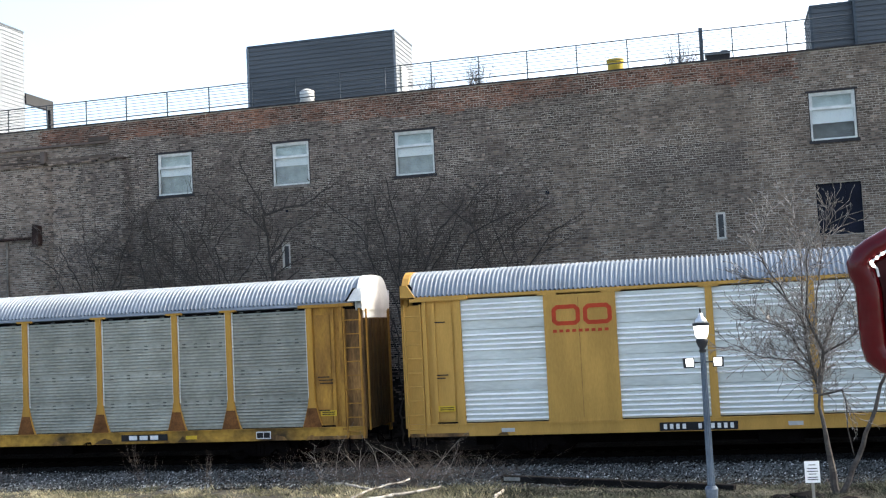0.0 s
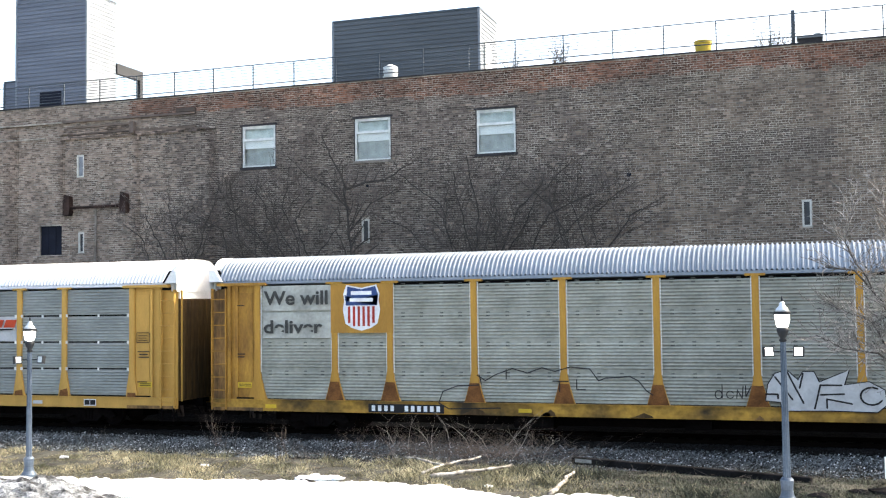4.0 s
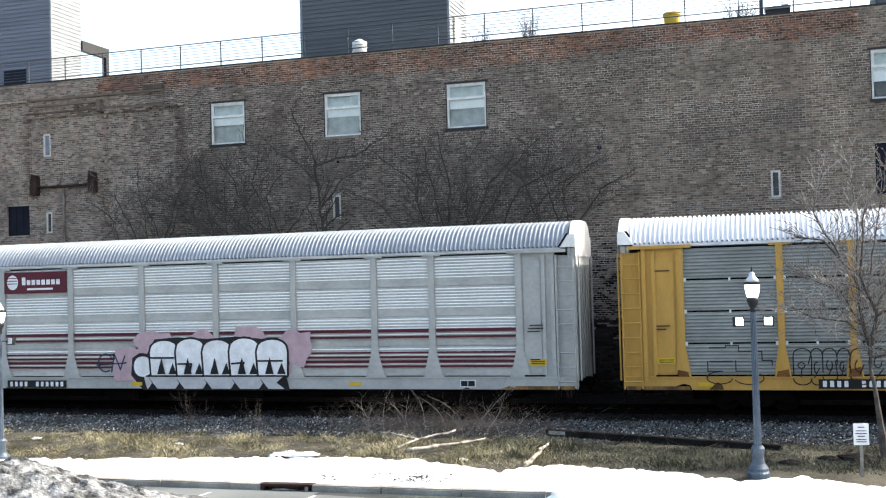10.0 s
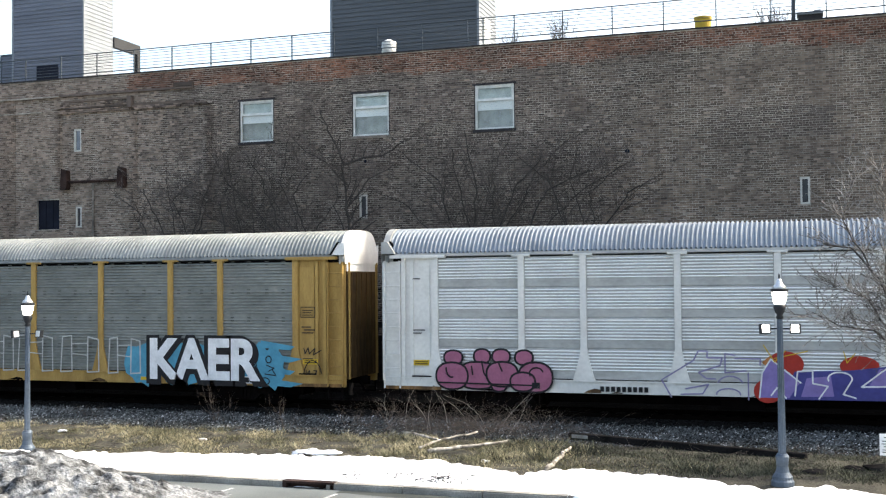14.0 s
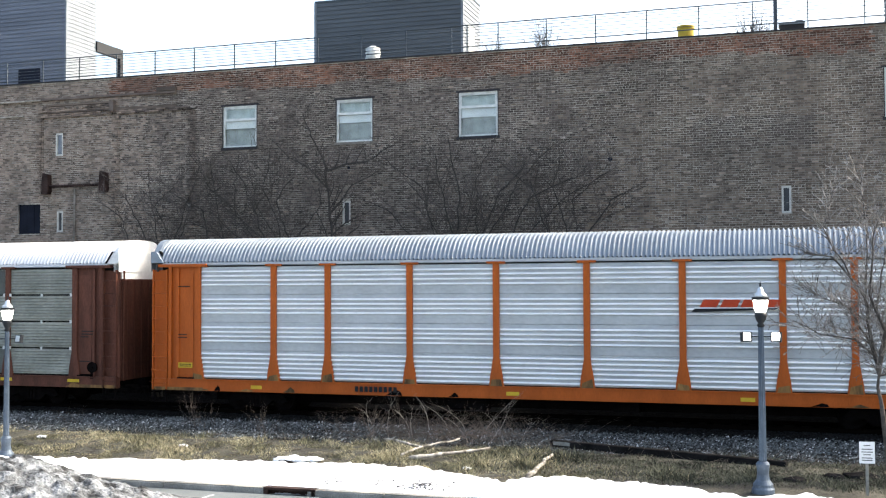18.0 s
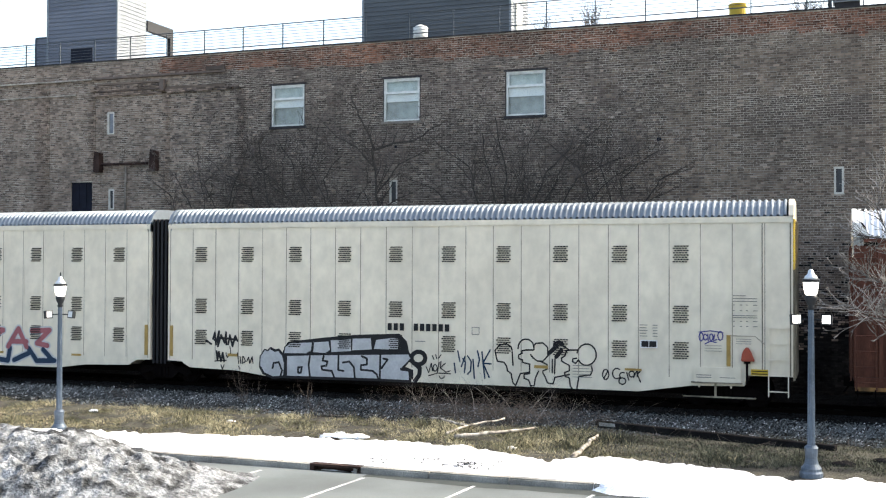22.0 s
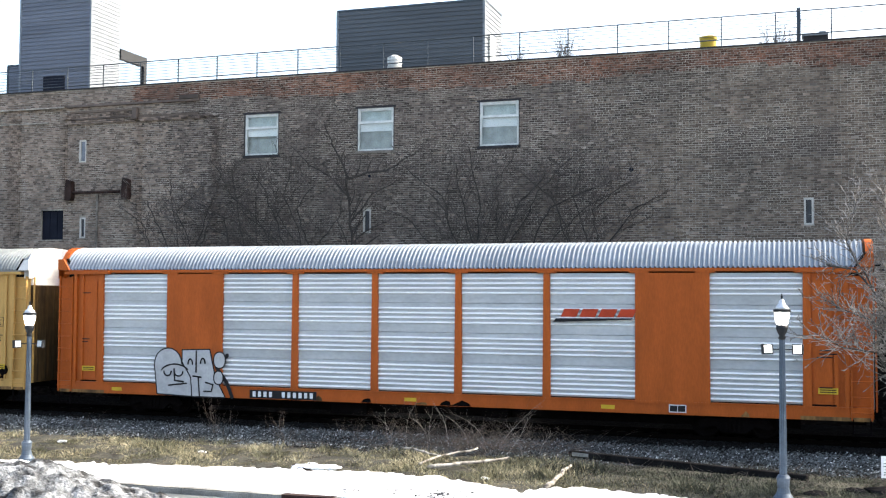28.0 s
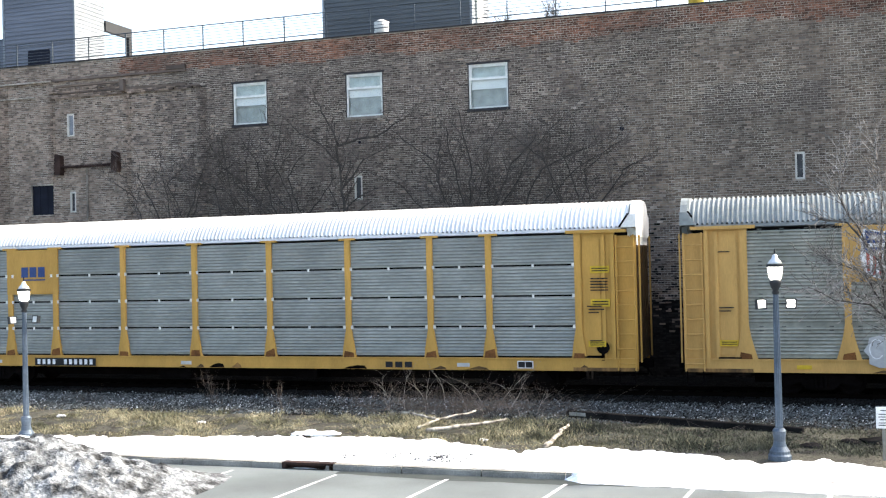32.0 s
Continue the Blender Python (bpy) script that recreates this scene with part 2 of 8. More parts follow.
ORANGE_STREAK = mat("dark_streaked_orange_paint", (0.17, 0.036, 0.009), 0.75, var=0.5, scale=1.0, fine=9, col2=(0.03, 0.012, 0.008), stretch=(1, 2.5, 0.3), stain=0.9)
YELLOW_DULL = mat("dull_yellow_paint", (0.365, 0.232, 0.072), 0.65, var=0.22, scale=0.9, fine=14, col2=(0.27, 0.165, 0.05), stretch=(2.2, 1, 0.5), bump=0.03)
TAN_LINE = mat("dull_tan_line", (0.37, 0.34, 0.275), 0.8, var=0.4, scale=1.5)
BROWN = mat("brown_car_paint", (0.105, 0.038, 0.024), 0.65, var=0.4, scale=0.9, fine=14, stretch=(2.2, 1, 0.5), bump=0.03)
GREY_CAR = mat("grey_car_paint", (0.36, 0.365, 0.35), 0.55, var=0.15, scale=1.0, fine=9)
WHITE_CAR = mat("white_car_paint", (0.66, 0.655, 0.62), 0.55, var=0.12, scale=1.0, fine=9)
CREAM_CAR = mat("cream_car_paint", (0.685, 0.622, 0.500), 0.45, var=0.15, scale=0.8, fine=5, bump=0.02, stretch=(0.7, 1, 0.5), stain=0.9)
MAROON = mat("maroon_paint", (0.085, 0.014, 0.025), 0.55, var=0.2)
PANEL_DIRTY = mat("weathered_panel", (0.308, 0.310, 0.270), 0.6, metal=0.1, var=0.24, scale=1.1, fine=9, stretch=(0.7, 1, 1.3), col2=(0.195, 0.197, 0.168), stain=0.75, per_object=0.13)
PANEL_GREY = mat("grey_panel", (0.252, 0.264, 0.248), 0.55, metal=0.2, var=0.2, scale=0.9, fine=8, stretch=(0.5, 1, 1.4), per_object=0.1)
PANEL_BRIGHT = mat("bright_panel", (0.42, 0.44, 0.45), 0.5, metal=0.1, var=0.14, scale=1.0, fine=8, stretch=(0.6, 1, 1.2), per_object=0.06)
PANEL_WHITE = mat("dusty_white_panel", (0.58, 0.62, 0.595), 0.55, var=0.2, scale=0.8, fine=8, stretch=(0.4, 1, 2.0), col2=(0.44, 0.46, 0.43), stain=0.6, per_object=0.05)
PANEL_PALE = mat("pale_panel", (0.41, 0.415, 0.40), 0.5, metal=0.1, var=0.2, scale=1.2, fine=8, stretch=(0.6, 1, 1.2), per_object=0.06)
PANEL_PATCH = mat("dark_patch_panel", (0.10, 0.105, 0.095), 0.6, var=0.3)
PANEL_DULL = mat("dull_grey_panel", (0.205, 0.214, 0.198), 0.6, metal=0.1, var=0.25, scale=1.1, fine=9, stretch=(0.5, 1, 1.6), col2=(0.135, 0.142, 0.132), stain=0.7, per_object=0.14)
# Ribs are near-white: the sky light they catch is put into the colour.
RIB = mat("sky_lit_rib", (0.80, 0.81, 0.80), 0.4, var=0.08, scale=1.0, fine=8, bump=0.02)
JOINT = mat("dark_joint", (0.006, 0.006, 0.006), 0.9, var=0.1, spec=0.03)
CLIP = mat("pale_clip", (0.62, 0.62, 0.60), 0.5, var=0.1)
CORNER = mat("rusty_corner_paint", (0.25, 0.135, 0.048), 0.75, var=0.5, scale=1.2, fine=9, col2=(0.085, 0.05, 0.024), stretch=(2, 1, 0.5))
# Stones near the rail, darkened to paint the train's shade.
STONE_SHADE = mat("shade_black_stone", (0.010, 0.010, 0.010), 0.95, var=0.4, scale=0.5, fine=6, bump=0.2, island=0.6, spec=0.02)
# Grime, plus the shade between car ends put into the same dark colour.
END_GRIME_SHADE = mat("grimy_shaded_end_paint", (0.15, 0.083, 0.028), 0.75, var=0.5, scale=1.0, fine=9, col2=(0.016, 0.013, 0.010), stretch=(1, 2.5, 0.3), stain=0.9)
# Dirty cream whose dark streaks also paint the shade at the car end.
END_CREAM = mat("dirty_shaded_cream_paint", (0.30, 0.265, 0.20), 0.75, var=0.5, scale=0.8, fine=9, col2=(0.03, 0.026, 0.022), stretch=(1, 2.0, 0.4), stain=0.9)
RUST = mat("rust_stain", (0.16, 0.065, 0.02), 0.8, var=0.4, scale=3)


def paint(name, col):
    return mat(name, col, 0.6, var=0.14, scale=2.5, fine=12, bump=0)


P_BLACK = paint("spray_black", (0.014, 0.014, 0.016))
P_WHITE = paint("spray_white", (0.70, 0.71, 0.72))
P_SILVER = paint("spray_silver", (0.43, 0.435, 0.44))
P_GREY = paint("faded_stencil_grey", (0.20, 0.20, 0.19))
SLOGAN_PLATE = mat("faded_slogan_plate", (0.40, 0.405, 0.37), 0.7, var=0.25, scale=1.3, fine=9, col2=(0.26, 0.265, 0.235), stain=0.7)
SLOGAN_INK = paint("faded_slogan_black", (0.045, 0.045, 0.042))
P_PINK = paint("spray_pink", (0.33, 0.115, 0.185))
P_PURPLE = paint("spray_purple", (0.22, 0.17, 0.40))
P_BLUE = paint("spray_blue", (0.06, 0.06, 0.22))
P_CYAN = paint("spray_cyan", (0.07, 0.27, 0.38))
P_RED = paint("spray_red", (0.36, 0.035, 0.025))
P_VIOLET = paint("spray_violet", (0.24, 0.22, 0.36))
P_ORANGE = paint("spray_orange", (0.42, 0.17, 0.06))
P_TEAL = paint("spray_teal", (0.014, 0.034, 0.068))
P_ROSE = paint("spray_rose", (0.30, 0.10, 0.11))
P_NAVY = paint("shield_blue", (0.03, 0.06, 0.17))
P_GREEN = paint("flag_green", (0.03, 0.30, 0.19))
P_MARK_RED = paint("mark_red", (0.42, 0.050, 0.018))
P_YELLOW = paint("label_yellow", (0.56, 0.37, 0.03))
P_HOOD = paint("faded_red_canvas", (0.33, 0.075, 0.045))
P_OCHRE = paint("label_ochre", (0.36, 0.235, 0.075))
P_CHALK = paint("chalky_white", (0.42, 0.425, 0.40))


# ---------------------------------------------------------------- mesh helpers
def box(bm, x0, x1, y0, y1, z0, z1):
    v = [bm.verts.new(p) for p in ((x0, y0, z0), (x1, y0, z0), (x1, y1, z0), (x0, y1, z0), (x0, y0, z1), (x1, y0, z1), (x1, y1, z1), (x0, y1, z1))]
    for q in ((3, 2, 1, 0), (4, 5, 6, 7), (0, 1, 5, 4), (1, 2, 6, 5), (2, 3, 7, 6), (3, 0, 4, 7)):
        bm.faces.new([v[i] for i in q])


def rod(bm, a, b, r0, r1=None, n=8, cap=True):
    a, b = Vector(a), Vector(b)
    r1 = r0 if r1 is None else r1
    d = (b - a).normalized()
    u = d.orthogonal().normalized()
    w = d.cross(u)
    rings = []
    for p, r in ((a, r0), (b, r1)):
        rings.append([bm.verts.new(p + (u * math.cos(k * math.tau / n) + w * math.sin(k * math.tau / n)) * r) for k in range(n)])
    for k in range(n):
        bm.faces.new((rings[0][k], rings[0][(k + 1) % n], rings[1][(k + 1) % n], rings[1][k]))
    if cap:
        bm.faces.new(rings[0][::-1])
        bm.faces.new(rings[1])


def lathe(bm, prof, n=16, at=(0, 0, 0)):
    """Turned shape: prof is (radius, height) pairs from the bottom up."""
    rings = [[bm.verts.new((at[0] + r * math.cos(k * math.tau / n), at[1] + r * math.sin(k * math.tau / n), at[2] + z)) for k in range(n)] for r, z in prof]
    for a, b in zip(rings, rings[1:]):
        for k in range(n):
            bm.faces.new((a[k], a[(k + 1) % n], b[(k + 1) % n], b[k]))
    bm.faces.new(rings[0][::-1])
    bm.faces.new(rings[-1])


def slab(bm, pts, y0, y1):
    """A plate: outline pts in x, z (any sense), from y0 (front) to y1."""
    area = sum(a[0] * b[1] - b[0] * a[1] for a, b in zip(pts, pts[1:] + pts[:1]))
    if area < 0:
        pts = pts[::-1]
    f = [bm.verts.new((x, y0, z)) for x, z in pts]
    k = [bm.verts.new((x, y1, z)) for x, z in pts]
    bm.faces.new(f)
    bm.faces.new(k[::-1])
    n = len(pts)
    for i in range(n):
        bm.faces.new((f[(i + 1) % n], f[i], k[i], k[(i + 1) % n]))


def mesh_of(bm, name, material, smooth=False):
    me = bpy.data.meshes.new(name)
    bm.to_mesh(me)
    bm.free()
    me.materials.append(material)
    if smooth:
        me.shade_smooth()
    return me


def part(name, bm, material, parent=None, label="", at=None, smooth=False):
    me = bm if isinstance(bm, bpy.types.Mesh) else mesh_of(bm, name, material, smooth)
    ob = new(name, me)
    if parent is not None:
        ob.parent = parent
    if at is not None:
        ob.matrix_basis = at
    if label:
        ob["label"] = label
    return ob


def thing(name, label, category, group="", kind="", at=None):
    ob = new(name)
    if at is not None:
        ob.matrix_basis = at
    return tagged(ob, label, category, group, kind)


CACHE = {}


def shared(key, build, material, smooth=False):
    """One mesh for alike pieces."""
    k = (key, material.name)
    if k not in CACHE:
        bm = bmesh.new()
        build(bm)
        CACHE[k] = mesh_of(bm, key if isinstance(key, str) else key[0], material, smooth)
    return CACHE[k]


def from_arrays(name, verts, faces, material):
    me = bpy.data.meshes.new(name)
    me.from_pydata(np.asarray(verts).reshape(-1, 3).tolist(), [], np.asarray(faces).tolist())
    me.materials.append(material)
    return me


def noise2(x, y, s=1.0, seed=0.0):
    return noise.noise((x * s + seed, y * s - seed, seed * 1.7))


# ---------------------------------------------------------------- ground
def ground_z(x, y):
    """Height of the bare ground: lot, verge rising to the ballast, track bed."""
    side = 0.12 * max(-1.0, min(1.0, (x + 10) / 10)) * max(0.0, min(1.0, (29.5 - y) / 3))
    def step(a, b, t):
        t = max(0.0, min(1.0, (t - a) / (b - a)))
        return t * t * (3 - 2 * t)
    z = -0.03
    z += (0.16 + side) * step(23.3, 24.2, y)
    z += 0.15 * step(25.5, 29.5, y)
    z += 0.08 * step(30.0, 32.6, y)
    return z


def grid_mesh(name, xs, ys, fz, material, smooth=True):
    xs, ys = list(xs), list(ys)
    v = [(x, y, fz(x, y)) for y in ys for x in xs]
    n = len(xs)
    f = [(j * n + i, j * n + i + 1, (j + 1) * n + i + 1, (j + 1) * n + i) for j in range(len(ys) - 1) for i in range(n - 1)]
    me = bpy.data.meshes.new(name)
    me.from_pydata(v, [], f)
    me.materials.append(material)
    if smooth:
        me.shade_smooth()
    return me


def span(a, b, step):
    n = max(1, round((b - a) / step))
    return [a + (b - a) * i / n for i in range(n + 1)]


def build_ground():
    xs = span(-2500, -60, 400) + span(-58, 30, 0.8) + span(40, 2500, 400)
    ys = span(-2500, -40, 400) + span(-38, 22, 4) + span(22.6, 33.4, 0.18) + [34, 36, 38, 40, 60, 400, 2500]
    def fz(x, y):
        z = ground_z(x, y)
        if 24 < y < 33.5 and -58 <= x <= 30:
            z += 0.04 * noise2(x, y, 0.9, 3) + 0.02 * noise2(x, y, 4, 5)
        return z
    tagged(new("ground", grid_mesh("ground", xs, ys, fz, SOIL)), "bare brown verge soil running under lot and track", "ground", kind="structure")


build_ground()


def build_lot():
    lot = part("parking_lot", grid_mesh("lot", span(-120, 90, 6), [-40, -10, 0, 8, 14, 18, 21, 23.34], lambda x, y: 0.0, ASPHALT), ASPHALT)
    tagged(lot, "worn grey asphalt parking lot with faded stripes", "parking lot", kind="structure")
    for k in range(-9, 8):
        x = -7.46 + 2.66 * k
        bm = bmesh.new()
        v = [bm.verts.new(p) for p in ((x - 0.045, 22.9, 0.006), (x + 0.045, 22.9, 0.006), (x + 0.045 - 0.55, 17.6, 0.006), (x - 0.045 - 0.55, 17.6, 0.006))]
        bm.faces.new(v[::-1])
        part("stall_stripe", bm, STRIPE, lot, "faded white parking stall stripe")
    rng = random.Random(8)
    xs = span(-10.2, -2.6, 0.3)
    edge = [(x, 22.98 - 0.2 * math.sin((x + 10.2) / 7.6 * math.pi) + rng.gauss(0, 0.035), 0.004) for x in xs]
    bm = bmesh.new()
    lows, highs = [bm.verts.new(p) for p in edge], [bm.verts.new((x, 23.33, 0.004)) for x in xs]
    for k in range(len(xs) - 1):
        bm.faces.new((lows[k], lows[k + 1], highs[k + 1], highs[k]))
    part("wet_gutter", bm, WET, lot, "dark strip of meltwater along the kerb")


build_lot()


def build_kerb():
    kerb = thing("kerb", "weathered concrete kerb with a rusty drain inlet", "kerb", kind="structure")
    x = -60.0
    while x < 30:
        w = 1.9
        if not (-12.2 < x + w / 2 < -9.9):
            x1 = x + w
            def build(bm):
                box(bm, 0.012, w - 0.012, 0, 0.22, -0.1, 0.145)
                bmesh.ops.bevel(bm, geom=[e for e in bm.edges if all(v.co.z > 0.1 and v.co.y < 0.1 for v in e.verts)], offset=0.03, segments=2, affect="EDGES")
            part("kerb_stone", shared("kerb_stone", build, CONCRETE), CONCRETE, kerb, at=pose(x, 23.36, 0))
        x += w
    bm = bmesh.new()
    box(bm, -12.6, -11.72, 23.37, 23.58, -0.1, 0.14)
    box(bm, -10.40, -9.8, 23.37, 23.58, -0.1, 0.14)
    part("kerb_stone", bm, CONCRETE, kerb)
    bm = bmesh.new()
    box(bm, -11.72, -10.40, 23.36, 23.60, 0.10, 0.155)
    box(bm, -11.72, -10.40, 23.52, 23.60, -0.05, 0.10)
    box(bm, -11.72, -11.62, 23.36, 23.52, -0.05, 0.10)
    box(bm, -10.50, -10.40, 23.36, 23.52, -0.05, 0.10)
    part("drain_inlet", bm, IRON, kerb, "rusty iron drain inlet")


build_kerb()


def far_snow(x):
    base = float(np.interp(x, (-24, -19, -15, -13.2, -11.8, -10.2, -8.2, -6.4, -5.4, -2.7, -0.8, 0.4, 2.0), (25.6, 25.8, 26.6, 26.8, 26.6, 26.9, 26.4, 25.5, 26.2, 25.7, 24.6, 25.1, 24.4)))
    return base + 0.18 * noise2(x, 4, 1.1, 7) + 0.26 * noise2(x, 9, 2.6, 1) + 0.14 * noise2(x, 3, 8.0, 5)


def build_snow():
    def fz(x, y):
        edge = far_snow(x)
        near = 23.62 + 0.10 * noise2(x, 0, 0.9, 11) + 0.06 * noise2(x, 3, 4, 2) - 0.48 * max(0.0, min(1.0, (x + 5.2) / 0.8))
        d = min(edge - y, (y - near) * 1.6)
        d = max(d, 0.28 - math.hypot((x + 11.9) / 2.0, y - 26.45))
        t = max(-1.0, min(1.0, (d + 0.10 * noise2(x, y, 5, 12)) / 0.22))
        return max(ground_z(x, y), 0.10) + 0.11 * t - 0.02 + 0.06 * noise2(x, y, 1.3, 4) * max(0, t) + 0.035 * noise2(x, y, 5, 8) * max(0, t)
    me = grid_mesh("snow_strip", span(-45, -26, 0.3) + span(-25.93, 8, 0.07) + [10, 14], span(22.85, 27.3, 0.07), fz, SNOW)
    tagged(new("snow_strip", me), "bright melting snow lying along the kerb", "snow", kind="stuff")


build_snow()


def build_snow_scraps():
    """Thin leftover snow on the grass and grit along the strip's near edge."""
    rng = random.Random(19)
    scraps = ((-12.95, 27.05, 0.20, 0.10), (-12.5, 27.15, 0.26, 0.07), (-12.2, 27.2, 0.22, 0.08), (-12.85, 27.45, 0.12, 0.06), (-7.75, 26.85, 0.08, 0.035), (-16.8, 28.3, 0.10, 0.04), (-22.0, 28.7, 0.11, 0.05))
    for x, y, r, h in scraps:
        t = thing("snow_scrap", "small scrap of old snow on the grass", "snow", "snow scraps", at=pose(x, y, ground_z(x, y) + 0.03))
        bm = bmesh.new()
        bmesh.ops.create_icosphere(bm, subdivisions=3, radius=1.0)
        for v in bm.verts:
            k = 1 + 0.35 * noise.noise(v.co * 2.2 + Vector((x, y, 0)))
            v.co = Vector((v.co.x * r * k * 1.5, v.co.y * r * k, max(-0.03, v.co.z * h * k)))
        part("scrap", bm, SNOW, t, smooth=True)
    s = Sticks(5)
    for _ in range(330):
        x = -10.6 + 3.4 * rng.betavariate(2, 2)
        y = 23.85 + abs(rng.gauss(0, 0.38))
        p = Vector((x, y, max(ground_z(x, y), 0.10) + 0.10))
        d = Vector((rng.uniform(-1, 1), rng.gauss(0, 0.25), 0)).normalized() * rng.uniform(0.03, 0.10)
        s.add(p, p + d, rng.uniform(0.008, 0.02), 0.006)
    tagged(new("snow_grit", s.mesh("snow_grit", DIRTY_SNOW)), "grey grit and refrozen crumbs on the snow edge", "grit", kind="stuff")


def build_heap():
    def fz(x, y):
        along = max(0.0, min(1.0, (-12.1 - x) / 4.2)) ** 0.9 * max(0.0, min(1.0, (x + 25.0) / 4.0))
        across = 1 - ((y - 20.2 - 0.3 * noise2(x, 0, 0.5, 8)) / 2.3) ** 2
        if across <= 0 or along <= 0:
            return -0.06
        ridge = 1.08 * along * across
        lumps = 0.16 * noise2(x, y, 0.9, 21) + 0.13 * noise2(x, y, 2.2, 5) + 0.10 * noise2(x, y, 4.5, 9) + 0.055 * noise2(x, y, 9, 2) + 0.03 * noise2(x, y, 18, 6)
        return ridge + lumps * min(1.0, ridge * 2.2) - 0.04
    me = grid_mesh("ploughed_snow", span(-25, -11.5, 0.045), span(17.6, 22.9, 0.045), fz, DIRTY_SNOW)
    tagged(new("snow_mound", me), "heap of dirty grey ploughed snow on the asphalt", "snow heap")


build_heap()


# ---------------------------------------------------------------- track
RAIL_Z = 0.60
TRACK_Y = 35.28


def build_track():
    def fz(x, y):
        return 0.47 + 0.0 * x - 0.17 * max(0, (33.0 - y) / 3.0) ** 1.3 + 0.02 * noise2(x, y, 2, 1)
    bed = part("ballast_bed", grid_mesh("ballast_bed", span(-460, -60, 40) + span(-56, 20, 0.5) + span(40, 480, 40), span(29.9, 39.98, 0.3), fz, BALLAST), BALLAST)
    tagged(bed, "crushed stone ballast bed, near-black to paint the shade under the train", "ballast", kind="structure")
    track = thing("railway_track", "steel rails on dark timber ties", "railway track", kind="structure")
    for y in (-0.7175, 0.7175):
        bm = bmesh.new()
        prof = [(-0.07, 0), (0.07, 0), (0.07, 0.02), (0.012, 0.04), (0.012, 0.12), (0.036, 0.13), (0.036, 0.165), (-0.036, 0.165), (-0.036, 0.13), (-0.012, 0.12), (-0.012, 0.04), (-0.07, 0.02)]
        a = [bm.verts.new((-460, TRACK_Y + y + p, RAIL_Z - 0.165 + z)) for p, z in prof]
        b = [bm.verts.new((480, TRACK_Y + y + p, RAIL_Z - 0.165 + z)) for p, z in prof]
        for k in range(len(prof)):
            bm.faces.new((a[k], b[k], b[(k + 1) % len(prof)], a[(k + 1) % len(prof)]))
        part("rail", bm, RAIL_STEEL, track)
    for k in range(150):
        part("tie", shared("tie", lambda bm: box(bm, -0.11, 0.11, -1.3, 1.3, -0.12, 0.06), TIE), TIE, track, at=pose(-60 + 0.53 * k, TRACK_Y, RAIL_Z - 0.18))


build_track()


# ---------------------------------------------------------------- brick warehouse
WALL_Y, WALL_TOP = 40.0, 13.86
WINDOWS = [(-21.93, -20.40), (-16.88, -15.34), (-11.79, -10.24), (3.47, 5.0)]
WIN_Z = (10.64, 12.35)
SLITS = [(-30.07, -29.70, 10.64, 11.62), (-29.98, -29.68, 7.33, 8.22), (-16.62, -16.28, 7.36, 8.30), (0.04, 0.36, 7.42, 8.36)]
DARKS = [(-32.0, -30.83, 7.27, 8.56), (3.49, 5.0, 7.31, 9.12)]
HOLES = [(a, b, *WIN_Z) for a, b in WINDOWS] + SLITS + DARKS
COURSE = 0.081


def build_wall():
    house = thing("brick_warehouse", "long sooty brown brick warehouse with a few small windows", "building")
    x0, x1 = -75.0, 60.0
    # backing with real openings
    bm = bmesh.new()
    xs = sorted({x0, x1, *[h[0] for h in HOLES], *[h[1] for h in HOLES]})
    zs = sorted({0.0, WALL_TOP, *[h[2] for h in HOLES], *[h[3] for h in HOLES]})
    for a, b in zip(xs, xs[1:]):
        for lo, hi in zip(zs, zs[1:]):
            if not any(h[0] < (a + b) / 2 < h[1] and h[2] < (lo + hi) / 2 < h[3] for h in HOLES):
                box(bm, a, b, WALL_Y, WALL_Y + 0.35, lo, hi)
    bmesh.ops.remove_doubles(bm, verts=bm.verts[:], dist=1e-4)
    part("wall", bm, MORTAR, house, "sooty brick wall with pale mortar")
    # Dark sheet over the low mortar, painting the shade behind the train.
    bm = bmesh.new()
    box(bm, x0, x1, WALL_Y - 0.003, WALL_Y + 0.001, 0.0, 3.2)
    part("tar_coat", bm, BRICK_SHADE, house, "dark sheet painting the shade low on the wall")
    bm = bmesh.new()
    box(bm, x0, x1, WALL_Y + 0.35, WALL_Y + 30, 0.0, 13.2)
    part("roof", bm, ROOFING, house)
    bm = bmesh.new()
    box(bm, x0, x1, WALL_Y - 0.05, WALL_Y + 0.45, WALL_TOP, WALL_TOP + 0.05)
    part("coping", bm, COPING, house, "thin dark metal coping")
    return house


HOUSE = build_wall()


